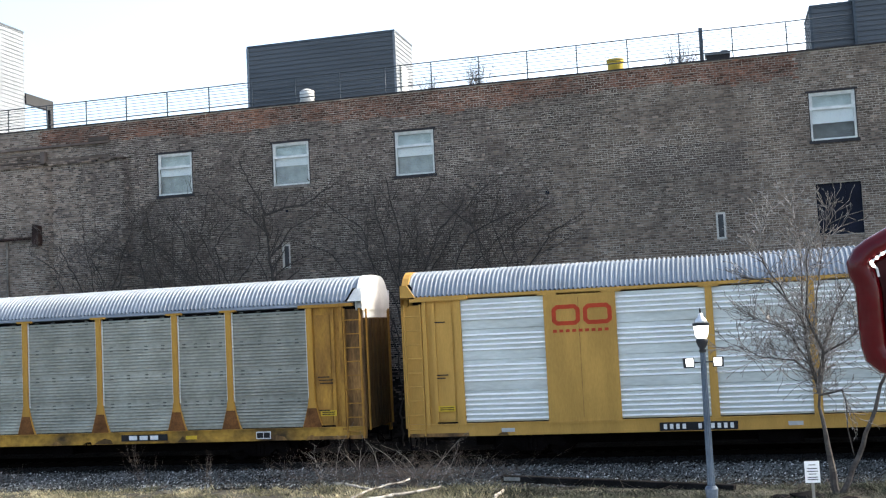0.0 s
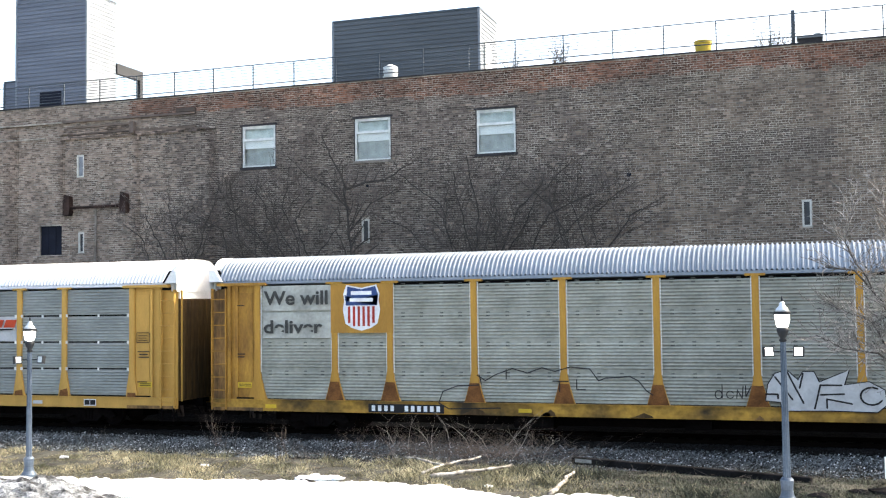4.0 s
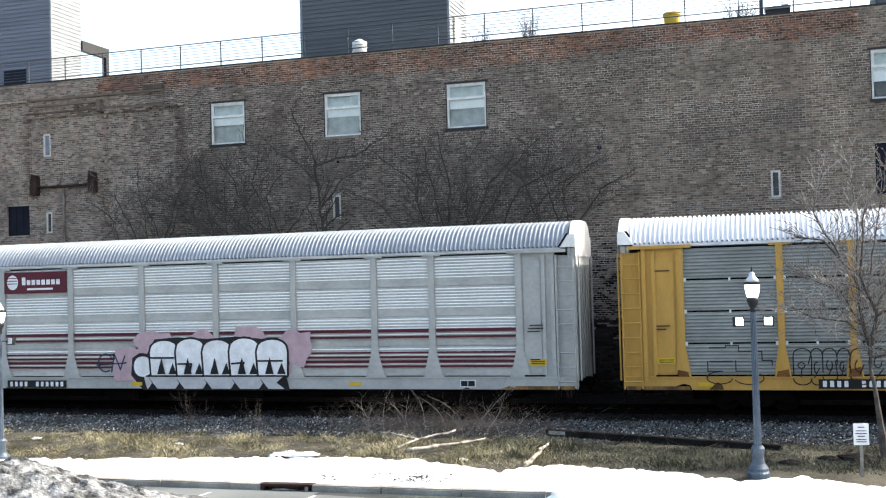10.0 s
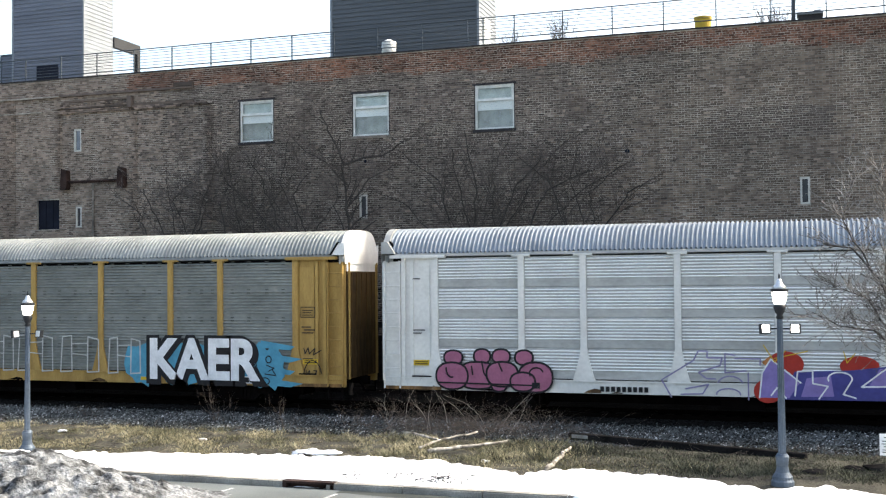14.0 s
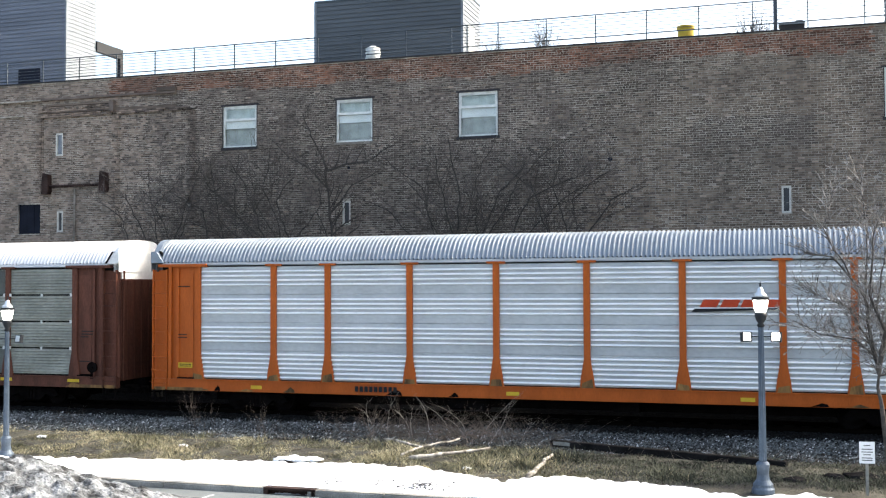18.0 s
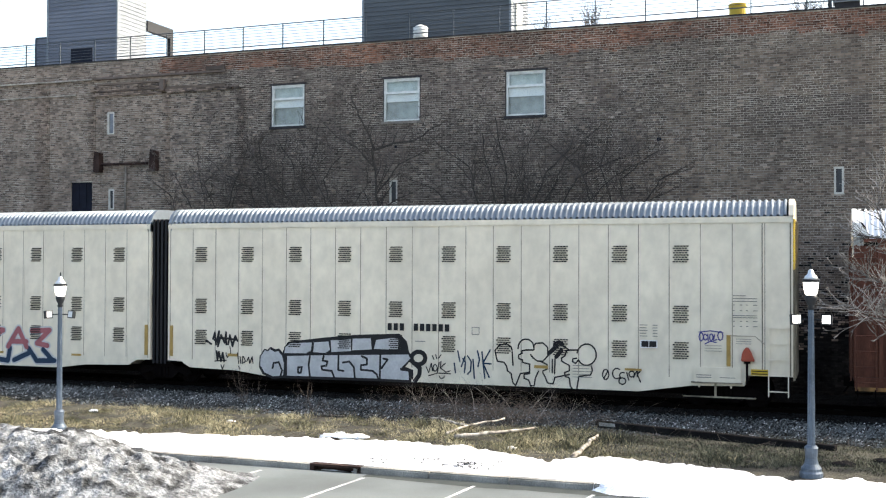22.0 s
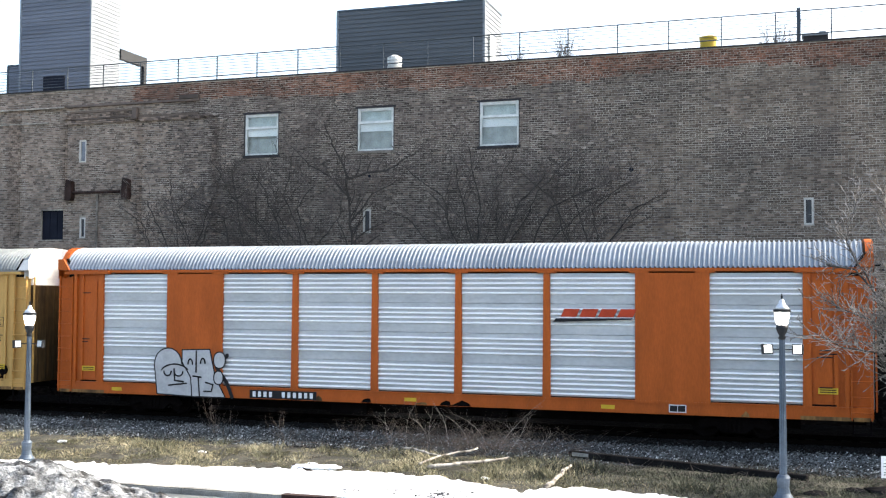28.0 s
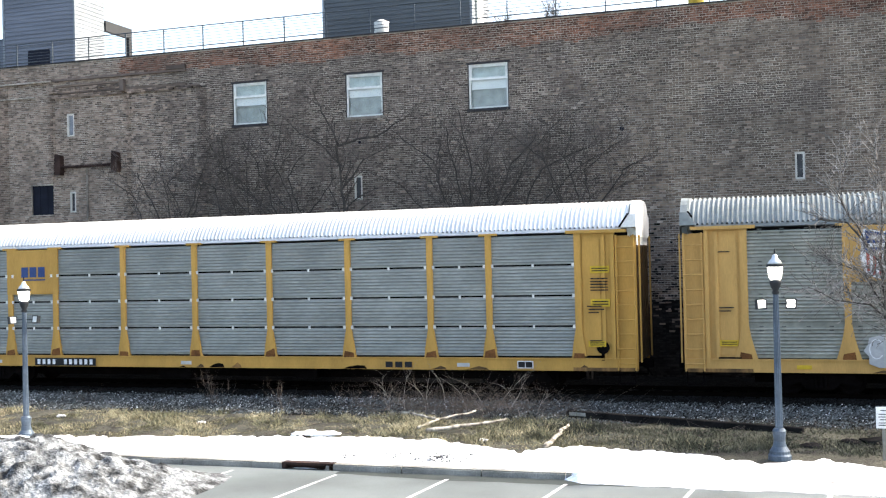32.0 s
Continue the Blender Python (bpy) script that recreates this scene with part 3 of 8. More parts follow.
def build_bricks():
    """Brick courses: near patch as single bricks, the rest joined."""
    rng = np.random.default_rng(5)
    lo, hi = -40.0, 9.0
    rows = int((WALL_TOP - 0.05) / COURSE)
    tall = rng.uniform(0.066, 0.096, rows)
    tall *= rows * COURSE / tall.sum()
    base = 0.05 + np.concatenate(([0.0], np.cumsum(tall)))
    centres = []
    for r in range(rows):
        z, high = base[r], tall[r]
        header = r % 6 == 5
        length = 0.115 if header else 0.225
        off = 0.0 if r % 2 else length / 2
        x = lo + off
        while x < hi:
            a, b = x + 0.008, x + length - 0.008
            for h in HOLES:
                if h[2] - 0.01 < z + high and h[3] + 0.01 > z and a < h[1] and b > h[0]:
                    if a < h[0] - 0.02:
                        b = h[0] - 0.004
                    elif b > h[1] + 0.02:
                        a = h[1] + 0.004
                    else:
                        b = a
            if b - a > 0.02:
                centres.append((a, b, z + 0.0095, z + high - 0.0095))
            x += length
    c = np.array(centres)
    c += rng.normal(0, 0.0025, c.shape)
    sag = 0.007 * np.array([noise2(q[0], q[2], 0.55, 13) + 0.6 * noise2(q[0], q[2] * 3, 1.7, 3) for q in c]) + rng.normal(0, 0.0035, len(c))
    c[:, 2] += sag
    c[:, 3] += sag
    depth = rng.uniform(0.004, 0.016, len(c))
    zmid = (c[:, 2] + c[:, 3]) / 2
    for xa, xb, za, zb, out in ((-34.0, -33.35, 0, 13.06, 0.05), (-31.1, -30.85, 0, 12.36, 0.05), (-27.25, -26.95, 0, 12.3, 0.04), (-23.6, -23.3, 0, 12.36, 0.04), (-30.9, -23.5, 12.34, 12.44, 0.10), (-30.9, -27.3, 12.56, 12.74, 0.12), (-40, -24.2, 13.06, 13.14, 0.09)):
        depth += out * ((c[:, 0] > xa) & (c[:, 0] < xb) & (zmid > za) & (zmid < zb))
    edge = 13.05 + 0.35 * np.array([noise2(q[0], 0, 0.25, 4) + 0.6 * noise2(q[0], 0, 1.3, 9) for q in c])
    zmid = (c[:, 2] + c[:, 3]) / 2
    top = (zmid > edge) & (c[:, 0] > -27.5) & (c[:, 0] < 3)
    near = (np.abs(c[:, 0] + 1.0) < 2.1) & (np.abs(zmid - 10.4) < 0.62)
    near &= np.cumsum(near) <= 300
    tan = (c[:, 0] < -25.6 + rng.normal(0, 1.3, len(c))) & ~top
    dice = rng.random(len(c))
    # Bricks turn near-black downwards, fading at random, to paint the slot's shade.
    foot = zmid < 2.2 + rng.normal(0, 0.25, len(c)) + 0.5 * np.sin(c[:, 0] * 0.7) + 4.2 * rng.random(len(c)) ** 2
    tan &= ~foot
    salted = (dice < 0.022) & ~near & ~top & ~foot
    tan = (tan | (dice > 0.97) | ((c[:, 0] > -4.0 + rng.normal(0, 2.0, len(c))) & (rng.random(len(c)) < 0.06))) & ~salted & ~near & ~top & ~foot
    brown = (c[:, 0] + 3.0 * np.array([noise2(q[0], q[2], 0.3, 21) for q in c]) > -7.0 + rng.normal(0, 2.2, len(c))) & ~near & ~top & ~tan & ~salted & ~foot
    for sel, m, label in ((brown, BRICK_BROWN, "browner weathered bricks"), (salted, BRICK_PALE, "scattered pale salted bricks"), (foot, BRICK_SHADE, "near-black bricks painting the shade behind the train"), (~top & ~near & ~tan & ~salted & ~brown & ~foot, BRICK, "weathered dark bricks"), (tan, BRICK_TAN, "paler tan bricks"), (top & ~near, BRICK_TOP, "redder bricks near the parapet")):
        q, d = c[sel], depth[sel]
        n = len(q)
        v = np.empty((n, 8, 3))
        for k, (ix, iz, front) in enumerate(((0, 2, 1), (1, 2, 1), (1, 3, 1), (0, 3, 1), (0, 2, 0), (1, 2, 0), (1, 3, 0), (0, 3, 0))):
            v[:, k, 0], v[:, k, 2] = q[:, ix], q[:, iz]
            v[:, k, 1] = WALL_Y - d * front + 0.002 * (1 - front)
        quads = np.array(((0, 1, 2, 3), (4, 5, 1, 0), (5, 6, 2, 1), (6, 7, 3, 2), (7, 4, 0, 3)))
        f = (np.arange(n)[:, None, None] * 8 + quads[None]).reshape(-1, 4)
        ob = part("bricks", from_arrays("bricks", v, f, m), m, HOUSE, label)
        ob["kind"] = "stuff"
    for a, b, z0, z1 in c[near]:
        pick = rng.random()
        m = BRICK_PALE if pick < 0.03 else BRICK_TAN if pick < 0.2 else BRICK
        wide, high = round(b - a, 2), round((z1 - z0) / 0.004) * 0.004
        me = shared(("brick", wide, high), lambda bm: box(bm, 0, wide, -0.011, 0.002, 0, high), m)
        part("brick", me, m, HOUSE, at=pose(a, WALL_Y, z0))


def build_wall_details():
    for i, (a, b) in enumerate(WINDOWS):
        z0, z1 = WIN_Z
        w = thing("window", "white-framed sash window with a half-drawn blind", "window", "warehouse windows", at=pose(a, WALL_Y, z0))
        W, H = b - a, z1 - z0
        bm = bmesh.new()
        t = 0.07
        for q in ((0, t, 0, H), (W - t, W, 0, H), (t, W - t, 0, t), (t, W - t, H - t, H), (t, W - t, H * 0.64, H * 0.64 + 0.055)):
            box(bm, q[0], q[1], 0.03, 0.12, q[2], q[3])
        part("window_frame", bm, WIN_FRAME, w)
        bm = bmesh.new()
        for q in ((t, 0.115, H * 0.64 + 0.055, H - t), (W - 0.115, W - t, H * 0.64 + 0.055, H - t), (0.115, W - 0.115, H - t - 0.05, H - t), (0.115, W - 0.115, H * 0.64 + 0.055, H * 0.64 + 0.10)):
            box(bm, q[0], q[1], 0.05, 0.10, q[2], q[3])
        part("sash", bm, WIN_FRAME, w)
        for lo, hi in ((t, H * 0.64), (H * 0.64 + 0.055, H - t)):
            bm = bmesh.new()
            box(bm, t, W - t, 0.075, 0.081, lo, hi)
            p = part("pane", bm, PANE, w)
            p.visible_shadow = False
        bm = bmesh.new()
        low = (0.46, 0.46, 0.44, 0.36)[i] * H
        box(bm, t, W - t, 0.135, 0.145, low, H * 0.64)
        part("blind", bm, BLIND, w, "white roller blind drawn half way")
        bm = bmesh.new()
        box(bm, t, W - t, 0.135, 0.145, H * 0.64, H - t)
        part("upper_backing", bm, PANE_BACK, w, "pale grey-green backing that paints the upper pane's reflection")
        bm = bmesh.new()
        for q in ((-0.03, 0.0, 0, H), (W, W + 0.03, 0, H)):
            box(bm, q[0], q[1], -0.02, 0.02, q[2], q[3])
        part("gasket", bm, COPING, w, "dark joint round the frame")
        bm = bmesh.new()
        back = 0.36 if i == 3 else 0.26 if i == 0 else 0.20
        box(bm, 0.0, W, back, back + 0.04, 0.0, H)
        if i == 0:
            box(bm, W * 0.80, W - t, 0.16, 0.2, t, low)
        part("room_back", bm, ROOM_DARK if i == 3 else ROOM_GREY, w)
        bm = bmesh.new()
        box(bm, -0.08, W + 0.08, -0.05, 0.12, -0.11, 0.0)
        part("window_sill", bm, COPING if i != 1 else STUCCO, w)
        bm = bmesh.new()
        box(bm, -0.1, W + 0.1, -0.02, 0.06, H, H + 0.07)
        part("lintel", bm, COPING, w)
    for i, (a, b, z0, z1) in enumerate(SLITS):
        w = thing("slit_window", "narrow slit window with a pale frame", "window", "slit windows", at=pose(a, WALL_Y, z0))
        W, H = b - a, z1 - z0
        bm = bmesh.new()
        for q in ((0, 0.065, 0, H), (W - 0.065, W, 0, H), (0.065, W - 0.065, 0, 0.06), (0.065, W - 0.065, H - 0.06, H)):
            box(bm, q[0], q[1], 0.01, 0.10, q[2], q[3])
        part("window_frame", bm, SLIT_FRAME, w)
        bm = bmesh.new()
        box(bm, 0.05, W - 0.05, 0.08, 0.09, 0.05, H - 0.05)
        part("pane", bm, SLIT_GLASS if i else SLIT_PALE, w)
    for a, b, z0, z1 in DARKS:
        w = thing("boarded_opening", "black boarded-up opening in the brick wall", "opening", at=pose(a, WALL_Y, z0))
        bm = bmesh.new()
        box(bm, 0, b - a, 0.10, 0.14, 0, z1 - z0)
        for k in (0.33, 0.66):
            box(bm, (b - a) * k - 0.02, (b - a) * k + 0.02, 0.08, 0.10, 0, z1 - z0)
        part("board", bm, BLACKOUT, w)
    # old conveyor brackets with a pipe between
    br = thing("wall_brackets", "rusty iron brackets joined by an old pipe", "bracket", at=pose(-30.4, WALL_Y, 9.3))
    for x in (0.0, 2.88):
        bm = bmesh.new()
        slab(bm, [(x - 0.17, -0.33), (x + 0.12, -0.33), (x + 0.16, -0.18), (x + 0.13, 0.5), (x - 0.12, 0.58), (x - 0.16, 0.2)], -0.30, -0.01)
        part("bracket", bm, IRON, br)
    bm = bmesh.new()
    rod(bm, (-0.1, -0.16, 0.0), (2.95, -0.16, 0.0), 0.058)
    part("pipe", bm, IRON, br, smooth=True)
    bm = bmesh.new()
    rod(bm, (1.35, -0.05, -0.1), (1.35, -0.05, -5.0), 0.05)
    part("downpipe", bm, STUCCO, br)
    # ledges, bricked-up bay and pilaster
    # The two ledges are pale to paint the light along their tops.
    for nm, x0, x1, z0, z1, out, m in (("ledge", -40.0, -30.8, 13.06, 13.12, 0.14, MORTAR), ("ledge", -40.0, -31.7, 12.42, 12.48, 0.08, MORTAR), ("string_course", -30.7, -24.1, 13.06, 13.15, 0.11, BRICK), ("string_course", -30.55, -27.2, 12.80, 12.88, 0.09, BRICK_TAN), ("string_course", -30.5, -27.2, 12.50, 12.58, 0.11, BRICK), ("string_course", -27.1, -24.1, 12.47, 12.55, 0.10, BRICK_BROWN), ("corbel", -27.25, -27.05, 12.4, 12.9, 0.22, BRICK), ("corbel", -25.0, -24.1, 13.16, 13.32, 0.16, BRICK)):
        bm = bmesh.new()
        box(bm, x0, x1, WALL_Y - out, WALL_Y + 0.01, z0, z1)
        part(nm, bm, m, HOUSE, "ledge in pale mortar colour that paints the light along its top" if nm == "ledge" else "")
    for x, z, r in ((-5.97, 9.55, 0.085), (-16.35, 9.62, 0.06)):
        bm = bmesh.new()
        rod(bm, (x, WALL_Y - 0.03, z), (x, WALL_Y + 0.02, z), r, n=10)
        part("wall_hole", bm, BLACKOUT, HOUSE)


build_wall_details()


def siding_box(t, name, x0, x1, y0, y1, z0, z1, board=0.19, front=SIDING, side=SIDING):
    """A clad box: lapped boards on the front and on the two sides."""
    bm = bmesh.new()
    box(bm, x0 + 0.03, x1 - 0.03, y0 + 0.03, y1 - 0.03, z0, z1)
    part(name + "_body", bm, front, t)
    fr, sd = bmesh.new(), bmesh.new()
    z = z0
    while z < z1 - 0.02:
        h = min(board, z1 - z)
        for bmx, pts in ((fr, [(x0, y0), (x1, y0)]), (sd, [(x1, y0), (x1, y1)]), (sd, [(x0, y1), (x0, y0)])):
            (ax, ay), (bx, by) = pts
            d = Vector((by - ay, ax - bx, 0)).normalized()
            lo, hi = d * 0.03, d * 0.004
            v = [bmx.verts.new(p) for p in ((ax + lo.x, ay + lo.y, z), (bx + lo.x, by + lo.y, z), (bx + hi.x, by + hi.y, z + h), (ax + hi.x, ay + hi.y, z + h), (ax, ay, z), (bx, by, z))]
            bmx.faces.new(v[:4])
            bmx.faces.new((v[4], v[5], v[1], v[0]))
        z += h
    part("front_siding", fr, front, t)
    part("side_siding", sd, side, t)["kind"] = "stuff"
    bm = bmesh.new()
    box(bm, x0 - 0.03, x1 + 0.03, y0 - 0.03, y1 + 0.03, z1, z1 + 0.08)
    part("roof_edge", bm, DARK_METAL, t)
    for x in (x0, x1):
        bm = bmesh.new()
        box(bm, x - 0.05, x + 0.05, y0 - 0.04, y0 + 0.04, z0, z1)
        part("corner_trim", bm, DARK_METAL if side is SIDING else SIDING_LIGHT, t)


def build_rooftop():
    t = thing("roof_bulkhead", "dark slate-sided rooftop stair bulkhead", "roof bulkhead")
    siding_box(t, "bulkhead", -19.12, -12.5, 43.0, 45.7, 13.2, 17.18, side=SIDING_LIGHT)
    bm = bmesh.new()
    box(bm, -12.46, -12.40, 43.6, 44.5, 13.9, 15.9)
    part("door", bm, WIN_FRAME, t, "white side door")
    bm = bmesh.new()
    lathe(bm, [(0.5, 0), (0.48, 0.1), (0.05, 0.2)], 12, (-17.2, 44.0, 17.26))
    part("roof_dome", bm, SIDING_LIGHT, t)
    t = thing("stair_tower", "tall dark slate-sided stair tower on the roof", "stair tower")
    siding_box(t, "tower", -35.8, -31.82, 43.0, 45.3, 13.2, 19.9, front=SIDING_TOWER, side=SIDING_LIGHT)
    siding_box(t, "annex", -36.75, -35.9, 43.3, 46.2, 13.2, 15.95, front=SIDING_TOWER)
    bm = bmesh.new()
    box(bm, -34.4, -33.2, 42.93, 42.98, 14.2, 15.25)
    part("tower_window", bm, BLACKOUT, t)
    t = thing("porch_frame", "dark steel porch frame beside the stair tower", "porch frame")
    bm = bmesh.new()
    box(bm, -31.95, -31.72, 45.3, 47.5, 16.45, 16.95)
    part("porch_roof", bm, LAMP_BLACK, t)
    bm = bmesh.new()
    box(bm, -31.95, -31.72, 47.25, 47.5, 13.2, 16.45)
    part("porch_post", bm, LAMP_BLACK, t)
    t = thing("far_bulkhead", "dark-sided rooftop block near the end of the roof", "roof bulkhead")
    siding_box(t, "block", 4.05, 5.6, 43.4, 46, 13.2, 16.3)
    siding_box(t, "block_rear", 5.6, 12.0, 43.1, 46, 13.2, 16.6)
    # railing on the parapet
    rail = thing("roof_railing", "dark cable railing along the roof edge", "railing")
    y, foot = WALL_Y + 0.3, WALL_TOP + 0.05
    lift = lambda x: 0.0037 * (x + 2.7)
    for k in range(-18, 8):
        x = -10.28 + 1.883 * k
        part("post", shared("railing_post", lambda bm: box(bm, -0.02, 0.02, -0.02, 0.02, 0, 1.14), DARK_METAL), DARK_METAL, rail, at=pose(x, y, foot + lift(x)))
    for k, z in enumerate((1.14, 0.30, 0.43, 0.56, 0.69, 0.82, 0.95, 1.05)):
        bm = bmesh.new()
        rod(bm, (-45, y, foot + z + lift(-45)), (5.0, y, foot + z + lift(5.0)), 0.022 if k < 2 else 0.010, n=6)
        part("top_rail" if k == 0 else "mid_rail" if k == 1 else "cable", bm, DARK_METAL, rail)
    t = thing("roof_vent", "ribbed white metal roof ventilator", "roof vent", at=pose(-15.66, 40.9, 13.2))
    bm = bmesh.new()
    lathe(bm, [(0.22, 0), (0.22, 0.7), (0.30, 0.75), (0.26, 0.85), (0.31, 0.92), (0.27, 1.02), (0.31, 1.1), (0.29, 1.2), (0.30, 1.32), (0.1, 1.42)], 18)
    part("ventilator", bm, WIN_FRAME, t, smooth=True)
    t = thing("yellow_drum", "yellow plastic planter drum on the roof edge", "drum", at=pose(-3.27, 41.0, 13.2))
    bm = bmesh.new()
    lathe(bm, [(0.27, 0), (0.30, 1.18), (0.33, 1.20), (0.33, 1.30), (0.30, 1.31)], 20)
    part("drum_body", bm, YELLOW_DRUM, t)
    t = thing("roof_mast", "dark steel mast rising behind the railing", "mast", at=pose(-0.08, 41.0, 13.2))
    bm = bmesh.new()
    box(bm, -0.07, 0.07, -0.07, 0.07, 0, 2.15)
    part("mast_pole", bm, DARK_METAL, t)
    t = thing("roof_unit", "low grey air-handling unit on the roof", "roof unit", at=pose(0.5, 41.4, 13.2))
    bm = bmesh.new()
    box(bm, -0.42, 0.42, -0.3, 0.3, 0, 1.13)
    part("unit_body", bm, COPING, t)
    bm = bmesh.new()
    box(bm, -0.48, 0.44, -0.34, 0.34, 1.13, 1.20)
    box(bm, 0.12, 0.36, -0.2, 0.2, 1.20, 1.30)
    part("unit_lid", bm, SIDING_LIGHT, t, "grey sheet-metal lid")


build_rooftop()


# ---------------------------------------------------------------- train
BAYS = (-12.2, -9.3, -7.3, -4.39, -1.46, 1.46, 4.39, 7.3, 9.3, 12.2)
PANEL_Z = (1.12, 5.0)
FACE = -1.545


def roof_profile(half, z0, rise, n=12, bulge=3.2):
    pts = []
    for k in range(n + 1):
        a = -1 + 2 * k / n
        pts.append((a * half, z0 + rise * (1 - abs(a) ** bulge)))
    return pts


def corrugated_roof(bm, x0, x1, half, z0, rise, pitch=0.145, amp=0.062, bulge=3.2):
    prof = roof_profile(half, z0, rise, 16, bulge)
    n = int((x1 - x0) / pitch)
    rows = []
    for k in range(n):
        for u, h in ((0.0, 0.0), (0.20, amp), (0.42, amp), (0.62, 0.0)):
            rows.append([bm.verts.new((x0 + (k + u) * pitch, y, z + h)) for y, z in prof])
    for a, b in zip(rows, rows[1:]):
        for i in range(len(prof) - 1):
            bm.faces.new((a[i], b[i], b[i + 1], a[i + 1]))


def roof_cap(bm, x0, x1, half, z0, rise, bulge=3.2):
    prof = roof_profile(half, z0, rise, 16, bulge)
    a = [bm.verts.new((x0, y, z)) for y, z in prof]
    b = [bm.verts.new((x1, y, z)) for y, z in prof]
    for i in range(len(prof) - 1):
        bm.faces.new((a[i], b[i], b[i + 1], a[i + 1]))
    for row, rev in ((a, 1), (b, 0)):
        c = [bm.verts.new((row[0].co.x, row[0].co.y, z0 - 0.3)), bm.verts.new((row[0].co.x, row[-1].co.y, z0 - 0.3))]
        loop = [c[0], *row, c[1]]
        bm.faces.new(loop if rev else loop[::-1])


def panel_mesh(width, style, material):
    """A side panel, its lower left corner at the origin; x to the right, face towards -y."""
    def build(bm):
        h = PANEL_Z[1] - PANEL_Z[0]
        rows = 4
        prof = []
        for r in range(rows):
            z = r * h / rows
            e = h / rows
            if style in ("ribbed", "fine"):
                prof += [(z, 0.03), (z + 0.012, 0.0), (z + e - 0.012, 0.0), (z + e, 0.03)]
            else:
                g = 0.028
                prof += [(z, 0.0)] if style == "soft" else [(z + g, 0.10), (z + g, 0.0)]
                for k in range(8):
                    q = z + 0.09 + 0.105 * k
                    d = 0.028 if style == "soft" else 0.022
                    prof += [(q, 0.0), (q + 0.022, -d), (q + 0.035, -d), (q + 0.075, 0.0)]
                if style != "soft":
                    prof += [(z + e - g, 0.0), (z + e - g, 0.10)]
        a = [bm.verts.new((0, y, z)) for z, y in prof]
        b = [bm.verts.new((width, y, z)) for z, y in prof]
        for i in range(len(prof) - 1):
            bm.faces.new((a[i], b[i], b[i + 1], a[i + 1]))
    return shared(("panel", style, round(width, 2)), build, material)


def ribs_mesh(width, fine=False):
    """The raised ribs of one side panel, in four groups."""
    def build(bm):
        e = (PANEL_Z[1] - PANEL_Z[0]) / 4
        for r in range(4):
            for k in range(7 if fine else 4 if r else 6):
                pitch, s = (0.098, 0.62) if fine else (0.155, 1.0)
                q = r * e + (0.27 if fine else 0.30 if r else 0.05) + pitch * k
                prof = [(q, 0.0), (q + 0.012 * s, -0.045 * s), (q + 0.024 * s, -0.05 * s), (q + 0.068 * s, 0.0)]
                a = [bm.verts.new((0.02, y - 0.001, z)) for z, y in prof]
                b = [bm.verts.new((width - 0.02, y - 0.001, z)) for z, y in prof]
                for i in range(3):
                    bm.faces.new((a[i], b[i], b[i + 1], a[i + 1]))
                bm.faces.new(a[::-1])
                bm.faces.new(b)
    return shared(("panel_rib", round(width, 2), fine), build, RIB)


def post_mesh(material, gusset=True, wide=False):
    def build(bm):
        if gusset and not wide:
            slab(bm, [(-0.24, 1.05), (0.24, 1.05), (0.20, 1.42), (0.14, 1.75), (0.10, 2.0), (0.10, 5.0), (-0.10, 5.0), (-0.10, 2.0), (-0.14, 1.75), (-0.20, 1.42)], -1.525, -1.40)
        elif gusset:
            slab(bm, [(-0.36, 1.05), (0.36, 1.05), (0.25, 1.42), (0.16, 1.75), (0.10, 2.1), (0.10, 5.0), (-0.10, 5.0), (-0.10, 2.1), (-0.16, 1.75), (-0.25, 1.42)], -1.525, -1.40)
        else:
            slab(bm, [(-0.13, 1.05), (0.13, 1.05), (0.10, 5.0), (-0.10, 5.0)], -1.525, -1.40)
        box(bm, -0.30, 0.30, -1.54, -1.42, 5.0, 5.07)
    return shared(("post", gusset, wide), build, material)


def ladder_mesh(material):
    def build(bm):
        for x in (-0.27, 0.27):
            box(bm, x - 0.022, x + 0.022, -0.06, 0.04, 0.0, 4.2)
        for k in range(9):
            z = 0.22 + 0.45 * k
            rod(bm, (-0.29, -0.085, z), (0.29, -0.085, z), 0.019, n=6)
    return shared("ladder", build, material)


def stirrup(bm):
    for x in (-0.24, 0.24):
        box(bm, x - 0.02, x + 0.02, -1.52, -1.47, 0.30, 0.74)
    box(bm, -0.24, 0.24, -1.53, -1.46, 0.28, 0.33)


